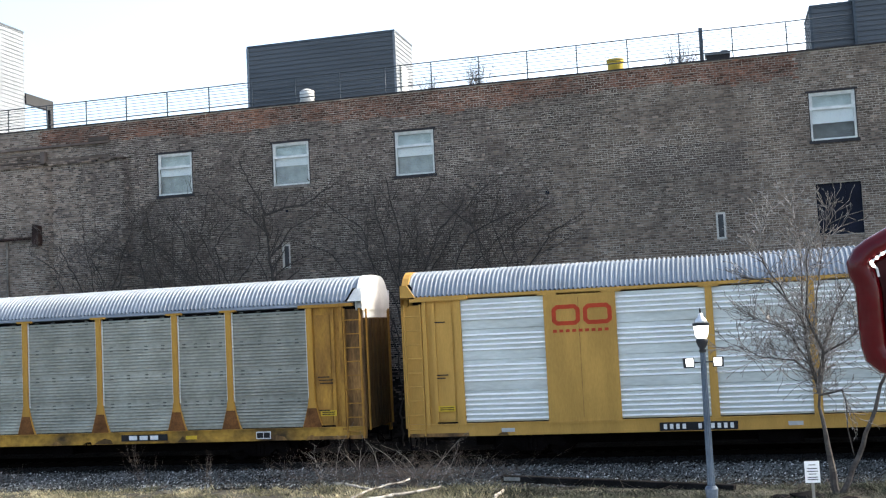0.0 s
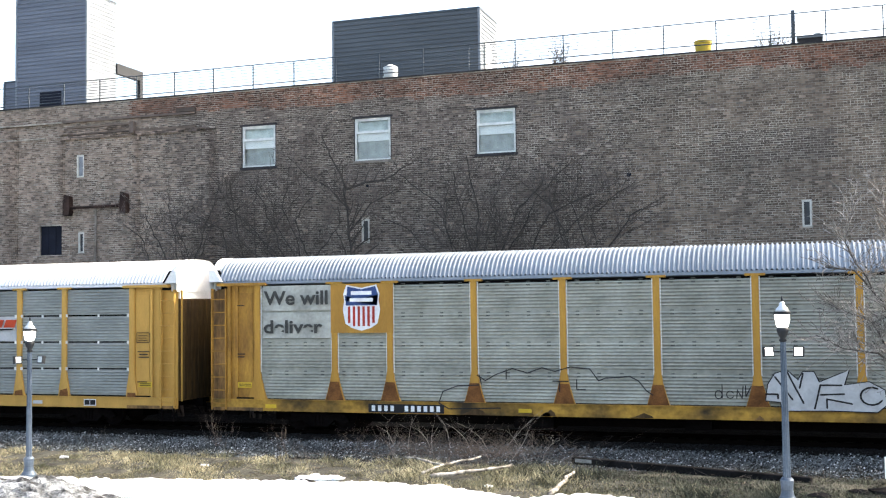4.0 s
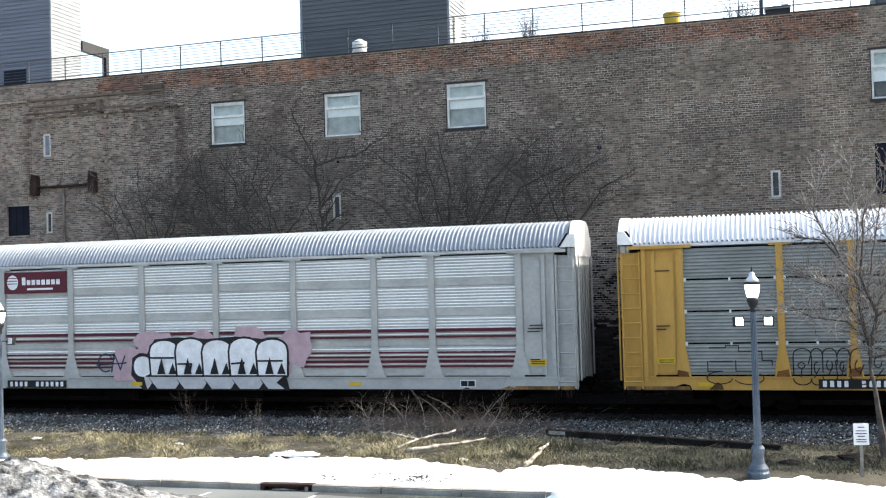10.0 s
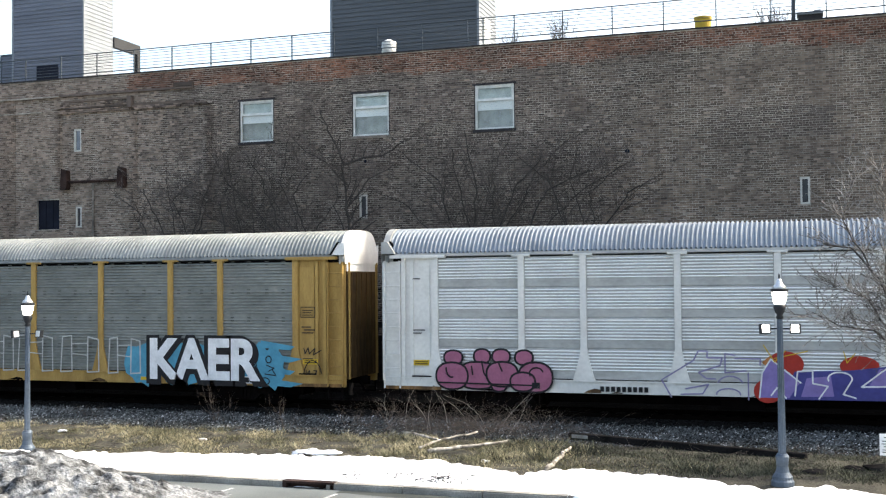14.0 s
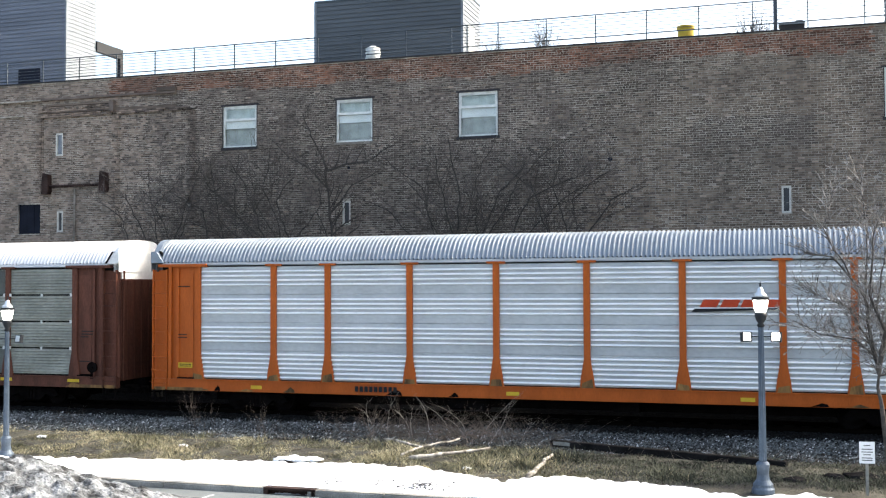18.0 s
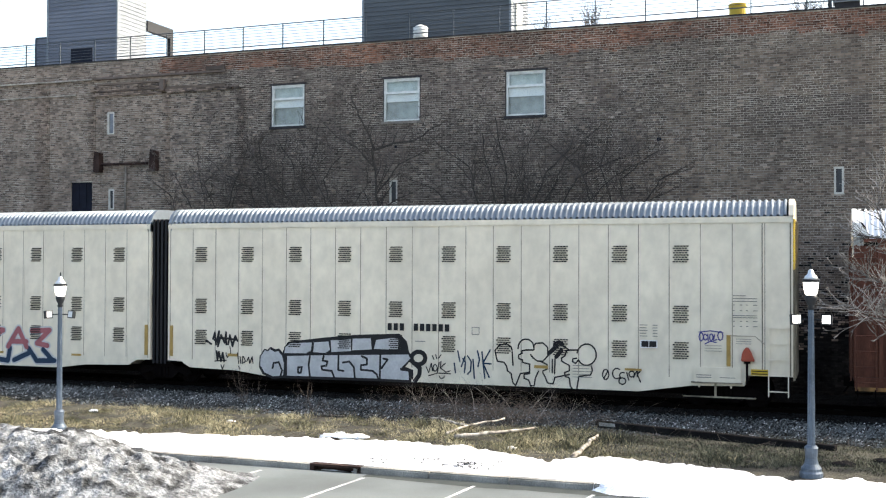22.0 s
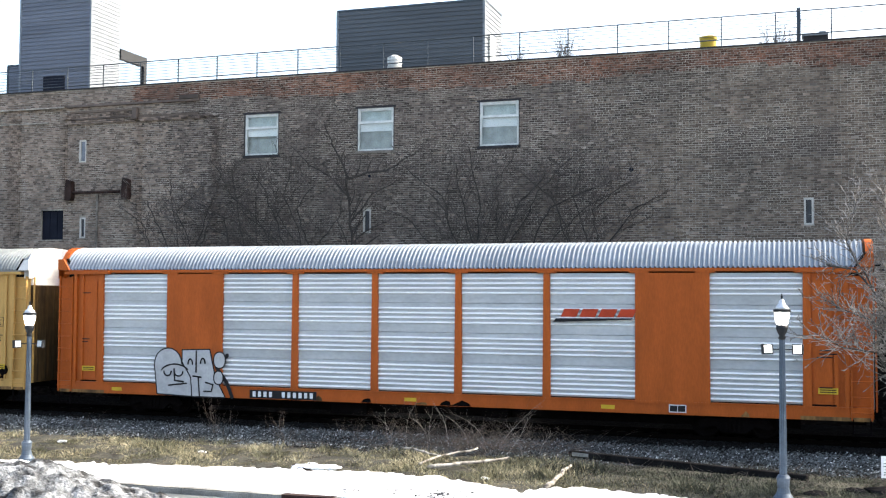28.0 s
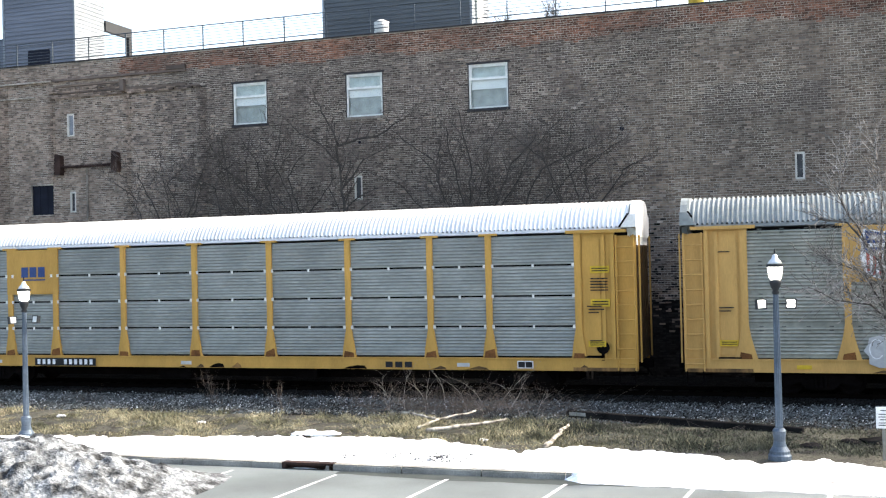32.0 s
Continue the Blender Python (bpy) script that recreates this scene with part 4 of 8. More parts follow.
def truck_parts(car, x, material=None):
    def frame_build(bm):
        for y in (-1.05, 1.05):
            slab(bm, [(-1.15, 0.36), (-0.95, 0.60), (-0.45, 0.60), (-0.3, 0.72), (0.3, 0.72), (0.45, 0.60), (0.95, 0.60), (1.15, 0.36), (0.95, 0.26), (0.6, 0.38), (0.35, 0.16), (-0.35, 0.16), (-0.6, 0.38), (-0.95, 0.26)], y - 0.08, y + 0.08)
        box(bm, -0.22, 0.22, -1.05, 1.05, 0.35, 0.70)
        for k in (-0.14, 0.0, 0.14):
            rod(bm, (k, -1.14, 0.22), (k, -1.14, 0.56), 0.055, n=8)
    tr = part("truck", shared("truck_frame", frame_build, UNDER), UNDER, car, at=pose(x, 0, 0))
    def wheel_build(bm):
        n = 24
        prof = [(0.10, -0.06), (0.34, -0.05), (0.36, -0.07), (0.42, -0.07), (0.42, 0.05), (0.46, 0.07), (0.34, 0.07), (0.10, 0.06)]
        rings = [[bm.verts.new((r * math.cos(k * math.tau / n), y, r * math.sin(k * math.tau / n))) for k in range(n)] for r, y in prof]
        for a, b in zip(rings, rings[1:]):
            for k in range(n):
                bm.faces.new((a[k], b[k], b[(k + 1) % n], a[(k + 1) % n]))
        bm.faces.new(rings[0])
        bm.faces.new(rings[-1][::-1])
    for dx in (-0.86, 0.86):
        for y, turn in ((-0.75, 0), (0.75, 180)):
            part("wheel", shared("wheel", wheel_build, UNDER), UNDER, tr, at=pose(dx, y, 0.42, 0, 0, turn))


def coupler_parts(car, half):
    def build(bm):
        box(bm, -0.55, 0.0, -0.09, 0.09, 0.72, 0.90)
        box(bm, 0.0, 0.30, -0.16, 0.10, 0.68, 0.96)
        rod(bm, (0.05, -0.25, 0.80), (0.30, -0.30, 0.45), 0.025, n=6)
    for s in (1, -1):
        part("coupler", shared("coupler", build, UNDER), UNDER, car, at=pose(s * half, 0, 0, 0, 0, 0 if s > 0 else 180))


def decal(car, name, polys, material, y=FACE, label=""):
    ob = None
    for i, p in enumerate(polys):
        bm = bmesh.new()
        slab(bm, list(p), y - 0.0003 * i, y + 0.004)
        ob = part(name, bm, material, car, label if i == 0 else "")
    return ob


def rect(x0, x1, z0, z1, lean=0.0):
    return [(x0, z0), (x1, z0), (x1 + lean, z1), (x0 + lean, z1)]


def code_bars(car, x, z, n, h=0.20, w=0.13, material=P_WHITE, plate=True, gap_at=4):
    """A line of marks too private or small to letter: plain bars of their size."""
    w *= 0.88
    step = w * 1.32
    if plate:
        decal(car, "mark_plate", [rect(x - 0.12, x + step * n + 0.32, z - 0.04, z + h + 0.04)], P_BLACK, FACE)
    polys = []
    for k in range(n):
        q = x + step * k + (0.28 if k >= gap_at else 0)
        polys.append(rect(q, q + w * 0.72, z + 0.01, z + h - 0.01))
    decal(car, "mark_bar", polys, material, FACE - 0.005)


def stencils(car, rows, material=P_BLACK):
    """Small unreadable stencil lines: (x, z, length) each."""
    decal(car, "stencil_line", [rect(x, x + L, z, z + 0.035) for x, z, L in rows], material, FACE + 0.003)


def autorack(name, label, body, panels, style="flat", roof=ROOF_METAL, cap=END_WHITE, posts=None, end=None, gusset=True, plates=(), skip=(), cap_left=None, rusty=False, brake_at=False, door=None, marked=True):
    """A covered two- or three-deck car-carrier; origin on the rail top under its middle."""
    car = thing(name, label, "railroad car", "auto carrier train")
    posts, end = posts or body, end or body
    sill_paint = SILL_GRIME if rusty else body
    if rusty:
        end = YELLOW_STAIN
    corner = CORNER if rusty else end
    door_mat = door or (END_GRIME_SHADE if body in (YELLOW, YELLOW_MID, YELLOW_PALE, YELLOW_DULL) else end)
    plate = roof if style in ("flat", "soft") else panels if gusset else body
    half = 14.0
    # Solid core, black so that the inner shade sits in its colour.
    part("body", shared("body_core", lambda bm: box(bm, -13.7, 13.7, -1.36, 1.36, 0.74, 5.02), JOINT), JOINT, car, "black core that paints the shade inside the car")
    for s in (1, -1):
        turn = pose(0, 0, 0, 0, 0, 0 if s > 0 else 180)
        def sill(bm):
            box(bm, -half, half, -1.50, -1.32, 0.69, 1.05)
            box(bm, -half, half, -1.535, -1.32, 1.05, 1.09)
        part("side_sill", shared("side_sill", sill, sill_paint), sill_paint, car, at=turn)
        part("top_plate", shared("top_plate", lambda bm: box(bm, -13.6, 13.6, -1.50, -1.30, 5.05, 5.15), plate), plate, car, at=turn)
        for k, (a, b) in enumerate(zip(BAYS, BAYS[1:])):
            if s > 0 and k in skip:
                continue
            m = panel_mesh(b - a - 0.2, style, panels)
            panel = part("side_panel", m, panels, car, at=turn @ pose(a + 0.1, -1.44, PANEL_Z[0]))
            if style in ("ribbed", "fine"):
                part("panel_rib", ribs_mesh(b - a - 0.2, style == "fine"), RIB, panel, "raised ribs with the sky light painted in as a bright colour")["kind"] = "stuff"
        for x in BAYS:
            part("post", post_mesh(posts, gusset, style in ("soft", "fine")), posts, car, at=turn @ pose(x, 0, 0))
        if style == "flat":
            def clips(bm):
                for x in BAYS:
                    for r in range(1, 4):
                        z = PANEL_Z[0] + r * (PANEL_Z[1] - PANEL_Z[0]) / 4
                        for q in (-0.14, 0.14):
                            if abs(x + q) > 12.1:
                                continue
                            box(bm, x + q - 0.035, x + q + 0.035, -1.555, -1.525, z - 0.055, z + 0.055)
                for p, q in zip(BAYS, BAYS[1:]):
                    for r in range(1, 4):
                        z = PANEL_Z[0] + r * (PANEL_Z[1] - PANEL_Z[0]) / 4
                        box(bm, (p + q) / 2 - 0.03, (p + q) / 2 + 0.03, -1.475, -1.44, z - 0.06, z + 0.04)
            part("panel_clip", shared("panel_clip", clips, CLIP), CLIP, car, "small pale panel clips", at=turn)["kind"] = "stuff"
        if style == "soft":
            def slots(bm):
                for p, q in zip(BAYS, BAYS[1:]):
                    for r in range(4):
                        z = PANEL_Z[0] + (r + 1) * (PANEL_Z[1] - PANEL_Z[0]) / 4
                        for u in (0.16, 0.38, 0.62, 0.84):
                            x = p + (q - p) * u
                            for dz in (-0.16, -0.05):
                                box(bm, x - 0.06, x + 0.06, -1.474, -1.43, z + dz, z + dz + 0.035)
            def edges(bm):
                for p, q in zip(BAYS, BAYS[1:]):
                    for x in (p + 0.125, q - 0.125):
                        box(bm, x - 0.016, x + 0.016, -1.475, -1.44, PANEL_Z[0] + 0.9, PANEL_Z[1] - 0.02)
            if marked:
                part("panel_edge", shared("panel_edge", edges, CLIP), CLIP, car, "pale worn panel edges", at=turn)["kind"] = "stuff"
            part("panel_slot", shared("panel_slot", slots, PANEL_PATCH), PANEL_PATCH, car, "small dark slots in the panels", at=turn)["kind"] = "stuff"
        # end bays
        for e in (1, -1):
            def bay(bm):
                box(bm, 12.17, 13.24, -1.44, -1.36, 1.05, 5.0)
            m = shared(("end_bay", e), bay, end)
            if e > 0:
                part("end_panel", m, end, car, at=turn)
            else:
                def mirrored(bm):
                    bay(bm)
                    for v in bm.verts:
                        v.co.x = -v.co.x
                    bmesh.ops.reverse_faces(bm, faces=bm.faces[:])
                part("end_panel", shared("end_bay_mirrored", mirrored, end), end, car, at=turn)
            for nm, bx in (("end_stile", (-0.075, 0.075, -1.50, -1.44, 1.05, 5.0)), ("end_plate", (-0.30, 0.25, -1.462, -1.44, 1.20, 4.75)), ("end_channel", (-0.055, 0.055, -1.51, -1.462, 1.05, 4.95)), ("top_bar", (-0.95, 0.95, -1.58, -1.40, 5.0, 5.10)), ("end_post", (-0.06, 0.06, -1.52, -1.36, 0.98, 5.0))):
                at_x = {"end_stile": 12.245, "end_plate": 12.65, "end_channel": 13.005, "top_bar": 12.8, "end_post": 13.30}[nm]
                part(nm, shared(nm, lambda bm: box(bm, *bx), end), end, car, at=turn @ pose(at_x * e, 0, 0))
            part("stirrup_step", shared("stirrup_step", stirrup, UNDER), UNDER, car, at=turn @ pose(13.69 * e, 0, 0))
            part("corner_panel", shared("corner_panel", lambda bm: box(bm, -0.33, 0.33, -1.365, -1.345, 0.75, 4.9), corner), corner, car, at=turn @ pose(13.69 * e, 0, 0))
            part("ladder", ladder_mesh(end), end, car, at=turn @ pose(13.69 * e, -1.50, 0.72))
    for e in (1, -1):
        turn = pose(0, 0, 0, 0, 0, 0 if e > 0 else 180)
        def door_body(bm):
            box(bm, 13.75, half + 0.03, -1.28, 1.28, 0.95, 4.6)
        part("end_door", shared("end_door", door_body, door_mat), door_mat, car, "end door, grimy and darkened on some cars", at=turn)
        for y in (-0.9, -0.45, 0.0, 0.45, 0.9):
            part("door_rib", shared("door_rib", lambda bm: box(bm, half + 0.03, half + 0.06, -0.04, 0.04, 1.0, 4.55), door_mat), door_mat, car, at=turn @ pose(0, y, 0))
        def upper(bm):
            box(bm, 13.75, half + 0.03, -1.28, 1.28, 4.6, 5.12)
        top = cap_left if e < 0 and cap_left else cap
        part("end_door_top", shared("end_door_top", upper, top), top, car, at=turn)
        for side in (1, -1):
            part("cap_gusset", shared(("cap_gusset", side), lambda bm: slab(bm, [(13.57, 5.15), (14.06, 5.15), (14.06, 5.55), (13.84, 5.55)], -1.545 if side > 0 else 1.46, -1.46 if side > 0 else 1.545), top), top, car, at=turn)
            part("end_bar", shared("end_bar", lambda bm: box(bm, 14.08, 14.13, -0.03, 0.03, 0.95, 4.9), end), end, car, at=turn @ pose(0, 1.25 * side, 0))
        part("roof_cap", shared("roof_cap", lambda bm: roof_cap(bm, 13.84, 14.06, 1.51, 5.15, 0.88, 4.6), top), top, car, "painted roof end", at=turn)
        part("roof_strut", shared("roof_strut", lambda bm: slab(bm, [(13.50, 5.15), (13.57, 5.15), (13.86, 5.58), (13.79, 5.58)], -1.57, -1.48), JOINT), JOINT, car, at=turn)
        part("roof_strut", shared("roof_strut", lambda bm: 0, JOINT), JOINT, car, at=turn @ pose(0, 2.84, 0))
    part("roof", shared("corrugated_roof", lambda bm: corrugated_roof(bm, -13.86, 13.86, 1.50, 5.14, 0.83), roof), roof, car, "corrugated metal roof")
    def deck(bm):
        box(bm, -12.0, 12.0, -0.5, 0.5, 0.30, 0.72)
        box(bm, -3.2, -1.9, -1.1, -0.5, 0.25, 0.62)
        box(bm, 2.2, 3.0, -1.1, -0.5, 0.32, 0.62)
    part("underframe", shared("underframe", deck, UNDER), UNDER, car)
    for x in (-10.1, 10.1):
        truck_parts(car, x)
    coupler_parts(car, half)
    def brake(bm):
        rod(bm, (0, -1.52, 1.42), (0, -1.46, 1.42), 0.20, n=14)
        rod(bm, (0, -1.56, 1.42), (0, -1.46, 1.42), 0.05, n=8)
        box(bm, -0.50, 0.05, -1.53, -1.44, 1.12, 1.17)
        box(bm, -0.05, 0.05, -1.53, -1.44, 1.02, 1.40)
    if brake_at:
        part("brake_wheel", shared("brake_wheel", brake, UNDER), UNDER, car, "dark hand brake wheel", at=pose(12.95, 0, 0))
    for k, low in plates:
        a, b = BAYS[k], BAYS[k + 1]
        bm = bmesh.new()
        box(bm, a - 0.12, b + 0.12, -1.528, -1.41, low, 5.0)
        part("sign_plate", bm, body, car, "plain painted side plate")
    return car


# how far the train runs ahead of an even 12.316 m/s, second by second
SPEED = 12.316
AHEAD = (-1.685, -1.738, -1.794, -1.837, -1.875, -1.918, -1.949, -1.946, -1.888, -1.783, -1.643, -1.468, -1.253, -0.997, -0.700, -0.368, -0.004, 0.395, 0.825, 1.279, 1.773, 2.301, 2.877, 3.488, 4.127, 4.803, 5.510, 6.248, 7.009, 7.784, 8.548, 9.279, 9.999)


CARS = []


def add_car(car, middle):
    CARS.append((car, middle))
    return car


def build_train():
    y = "dirty yellow auto carrier with weathered grey panels and slogan"
    add_car(autorack("auto_carrier", "yellow auto carrier with bright ribbed panels and yellow plates", YELLOW_MID, PANEL_WHITE, "ribbed", ROOF_METAL, YELLOW_MID, gusset=False, plates=((1, 1.0), (7, 1.0)), skip=(1, 7)), 202.79)
    add_car(autorack("auto_carrier", y, YELLOW, PANEL_DIRTY, "soft", ROOF_METAL, plates=((1, 3.35),), rusty=True), 173.35)
    add_car(autorack("auto_carrier", "dirty yellow auto carrier with grey panels and silver spray paint", YELLOW, PANEL_DIRTY, "soft", ROOF_METAL, plates=((1, 3.35),), rusty=True), 143.91)
    add_car(autorack("auto_carrier", "yellow auto carrier with flat grey panels", YELLOW_MID, PANEL_GREY, "flat", ROOF_WHITE), 114.46)
    add_car(autorack("auto_carrier", "yellow auto carrier with flat grey panels and black scrawls", YELLOW_MID, PANEL_GREY, "flat", ROOF_WHITE), 85.02)
    add_car(autorack("auto_carrier", "grey auto carrier with maroon stripes and a maroon sign plate", GREY_CAR, PANEL_PALE, "fine", ROOF_METAL), 55.58)
    add_car(autorack("auto_carrier", "pale grey auto carrier with ribbed panels and colourful spray paint", WHITE_CAR, PANEL_PALE, "fine", ROOF_METAL, LEMON, cap_left=GREY_CAR), 26.14)
    add_car(autorack("auto_carrier", "dull yellow auto carrier with dark grey panels and chalky spray outlines", YELLOW_DULL, PANEL_DULL, "soft", ROOF_DULL, cap_left=ROOF_DULL, marked=False), -3.3)
    add_car(autorack("auto_carrier", "orange auto carrier with bright ribbed panels", ORANGE, PANEL_BRIGHT, "ribbed", ROOF_METAL, cap_left=ROOF_METAL, brake_at=True, door=ORANGE_STREAK), -32.74)
    add_car(autorack("auto_carrier", "brown auto carrier with weathered grey panels", BROWN, PANEL_DIRTY, "flat", ROOF_WHITE, brake_at=True), -62.18)
    add_car(articulated_unit(1), -99.84)
    add_car(articulated_unit(-1), -99.84)
    add_car(autorack("auto_carrier", "faded yellow auto carrier with a green and white flag plate", YELLOW_PALE, PANEL_DULL, "soft", ROOF_DULL, posts=YELLOW_PALE, plates=((1, 3.35),), cap_left=ROOF_DULL, brake_at=True, marked=False), -137.48)
    add_car(autorack("auto_carrier", "orange auto carrier with bright ribbed panels and orange plates", ORANGE, PANEL_BRIGHT, "ribbed", ROOF_METAL, ORANGE, door=GREY_CAR, gusset=False, plates=((1, 1.0), (7, 1.0)), skip=(1, 7)), -166.92)
    add_car(autorack("auto_carrier", "faded yellow auto carrier with black and white spray letters", YELLOW_PALE, PANEL_DIRTY, "soft", ROOF_DULL, plates=((1, 3.35),), cap_left=ROOF_DULL, brake_at=True, marked=False), -196.36)
    add_car(autorack("auto_carrier", "yellow auto carrier with flat grey panels and white roof", YELLOW_MID, PANEL_GREY, "flat", ROOF_WHITE, plates=((1, 3.35),), brake_at=True), -225.8)


def articulated_unit(s):
    """One half of a tall articulated car-carrier; origin under the joint, body towards s * x."""
    car = thing("articulated_carrier", "tall cream articulated auto carrier with small vent grids", "railroad car", "auto carrier train")
    L0, L1 = 0.38, 21.95
    def mx(bm):
        if s < 0:
            for v in bm.verts:
                v.co.x = -v.co.x
            bmesh.ops.reverse_faces(bm, faces=bm.faces[:])
        return bm
    bm = bmesh.new()
    outline = [(L0, 0.84), (0.95, 0.82), (1.3, 0.62), (3.2, 0.57), (4.4, 0.42), (17.4, 0.42), (19.0, 0.66), (20.55, 0.70), (20.62, 1.02), (L1, 1.02), (L1, 5.78), (L0, 5.78)]
    slab(bm, outline, -1.50, 1.50)
    part("body", mx(bm), CREAM_CAR, car)
    bm = bmesh.new()
    corrugated_roof(bm, L0, L1, 1.50, 5.78, 0.50, 0.19, 0.06, 7.0)
    part("roof", mx(bm), ROOF_LONG, car, "corrugated metal roof")
    for x0, x1 in ((L0, L0 + 0.12), (L1 - 0.12, L1 + 0.02)):
        bm = bmesh.new()
        roof_cap(bm, x0, x1, 1.53, 5.80, 0.54, 7.0)
        part("roof_cap", mx(bm), ROOF_LONG if x0 == L0 else CREAM_CAR, car)
    for k in range(23):
        x = 0.43 + 0.94 * k
        bm = bmesh.new()
        box(bm, x - 0.025, x + 0.025, -1.506, -1.49, (0.62 if x > 1.3 else 0.9) if x < 20.5 else 1.04, 5.60)
        part("side_rib", mx(bm), CREAM_CAR, car)
        # A darker strip paints the shade that each rib throws.
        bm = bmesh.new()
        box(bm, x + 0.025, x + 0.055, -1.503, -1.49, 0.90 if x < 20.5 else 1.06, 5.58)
        part("rib_shade", mx(bm), TAN_LINE, car, "thin darker strip painting the shade beside the rib")
    for k in range(10 if s > 0 else 11):
        x = s * (1.75 + 1.88 * k)
        for z in (1.46, 2.57, 4.41):
            def grid(bm):
                for r in range(8):
                    for c in range(5):
                        q = 0.05 if r % 2 else 0.0
                        box(bm, -0.23 + 0.09 * c + q, -0.16 + 0.09 * c + q, -0.006, 0.022, 0.068 * r, 0.068 * r + 0.036)
            part("vent_grid", shared("vent_grid", grid, P_BLACK), P_BLACK, car, at=pose(x, -1.522, z))
    bm = bmesh.new()
    box(bm, L0, L1, -1.535, -1.49, 5.60, 5.72)
    part("top_rail", mx(bm), CREAM_CAR, car)
    bm = bmesh.new()
    box(bm, 4.45, 17.4, -1.508, -1.49, 0.42, 0.50)
    part("bottom_rail", mx(bm), CREAM_CAR, car)
    bm = bmesh.new()
    box(bm, 0.5, 20.6, -0.6, 0.6, 0.30, 0.62)
    part("underframe", mx(bm), UNDER, car)
    truck_parts(car, s * 20.0)
    if s > 0:
        truck_parts(car, 0.0)
        for k in range(4):
            bm = bmesh.new()
            box(bm, -0.33 + 0.165 * k, -0.25 + 0.165 * k, -1.42, 1.42, 0.7, 5.95)
            part("bellows", bm, P_BLACK, car, "black rubber bellows between the halves")
        bm = bmesh.new()
        box(bm, -0.36, 0.36, -1.36, 1.36, 0.8, 5.9)
        part("bellows_core", bm, UNDER, car)
    bm = bmesh.new()
    box(bm, L1, L1 + 0.05, -1.42, 1.42, 0.9, 4.2)
    part("end_door", mx(bm), END_CREAM, car, "dirty cream end door with shade in its dark streaks")
    bm = bmesh.new()
    box(bm, L1, L1 + 0.05, -1.42, 1.42, 4.2, 5.7)
    part("end_door_top", mx(bm), LEMON if s > 0 else CREAM_CAR, car)
    for y in (-0.95, -0.3, 0.35, 1.0):
        bm = bmesh.new()
        box(bm, L1 + 0.05, L1 + 0.09, y - 0.04, y + 0.04, 0.95, 5.65)
        part("door_rib", mx(bm), END_CREAM, car)
    # Two dark strips paint the corner shade by the end post.
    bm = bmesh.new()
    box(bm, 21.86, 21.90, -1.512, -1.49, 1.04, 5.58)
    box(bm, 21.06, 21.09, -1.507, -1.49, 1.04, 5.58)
    part("end_shade", mx(bm), END_CREAM, car, "dark strips painting the shade at the end post")
    bm = bmesh.new()
    for x in (21.26, 21.82):
        box(bm, x - 0.016, x + 0.016, -1.58, -1.54, 0.42, 2.52)
    for r in range(5):
        box(bm, 21.26, 21.82, -1.58, -1.55, 0.56 + 0.47 * r, 0.59 + 0.47 * r)
    part("ladder", mx(bm), CREAM_CAR, car)
    bm = bmesh.new()
    box(bm, 0.47, 0.60, -1.53, -1.50, 1.0, 2.1)
    part("corner_label", mx(bm), P_OCHRE, car)
    return car


build_train()


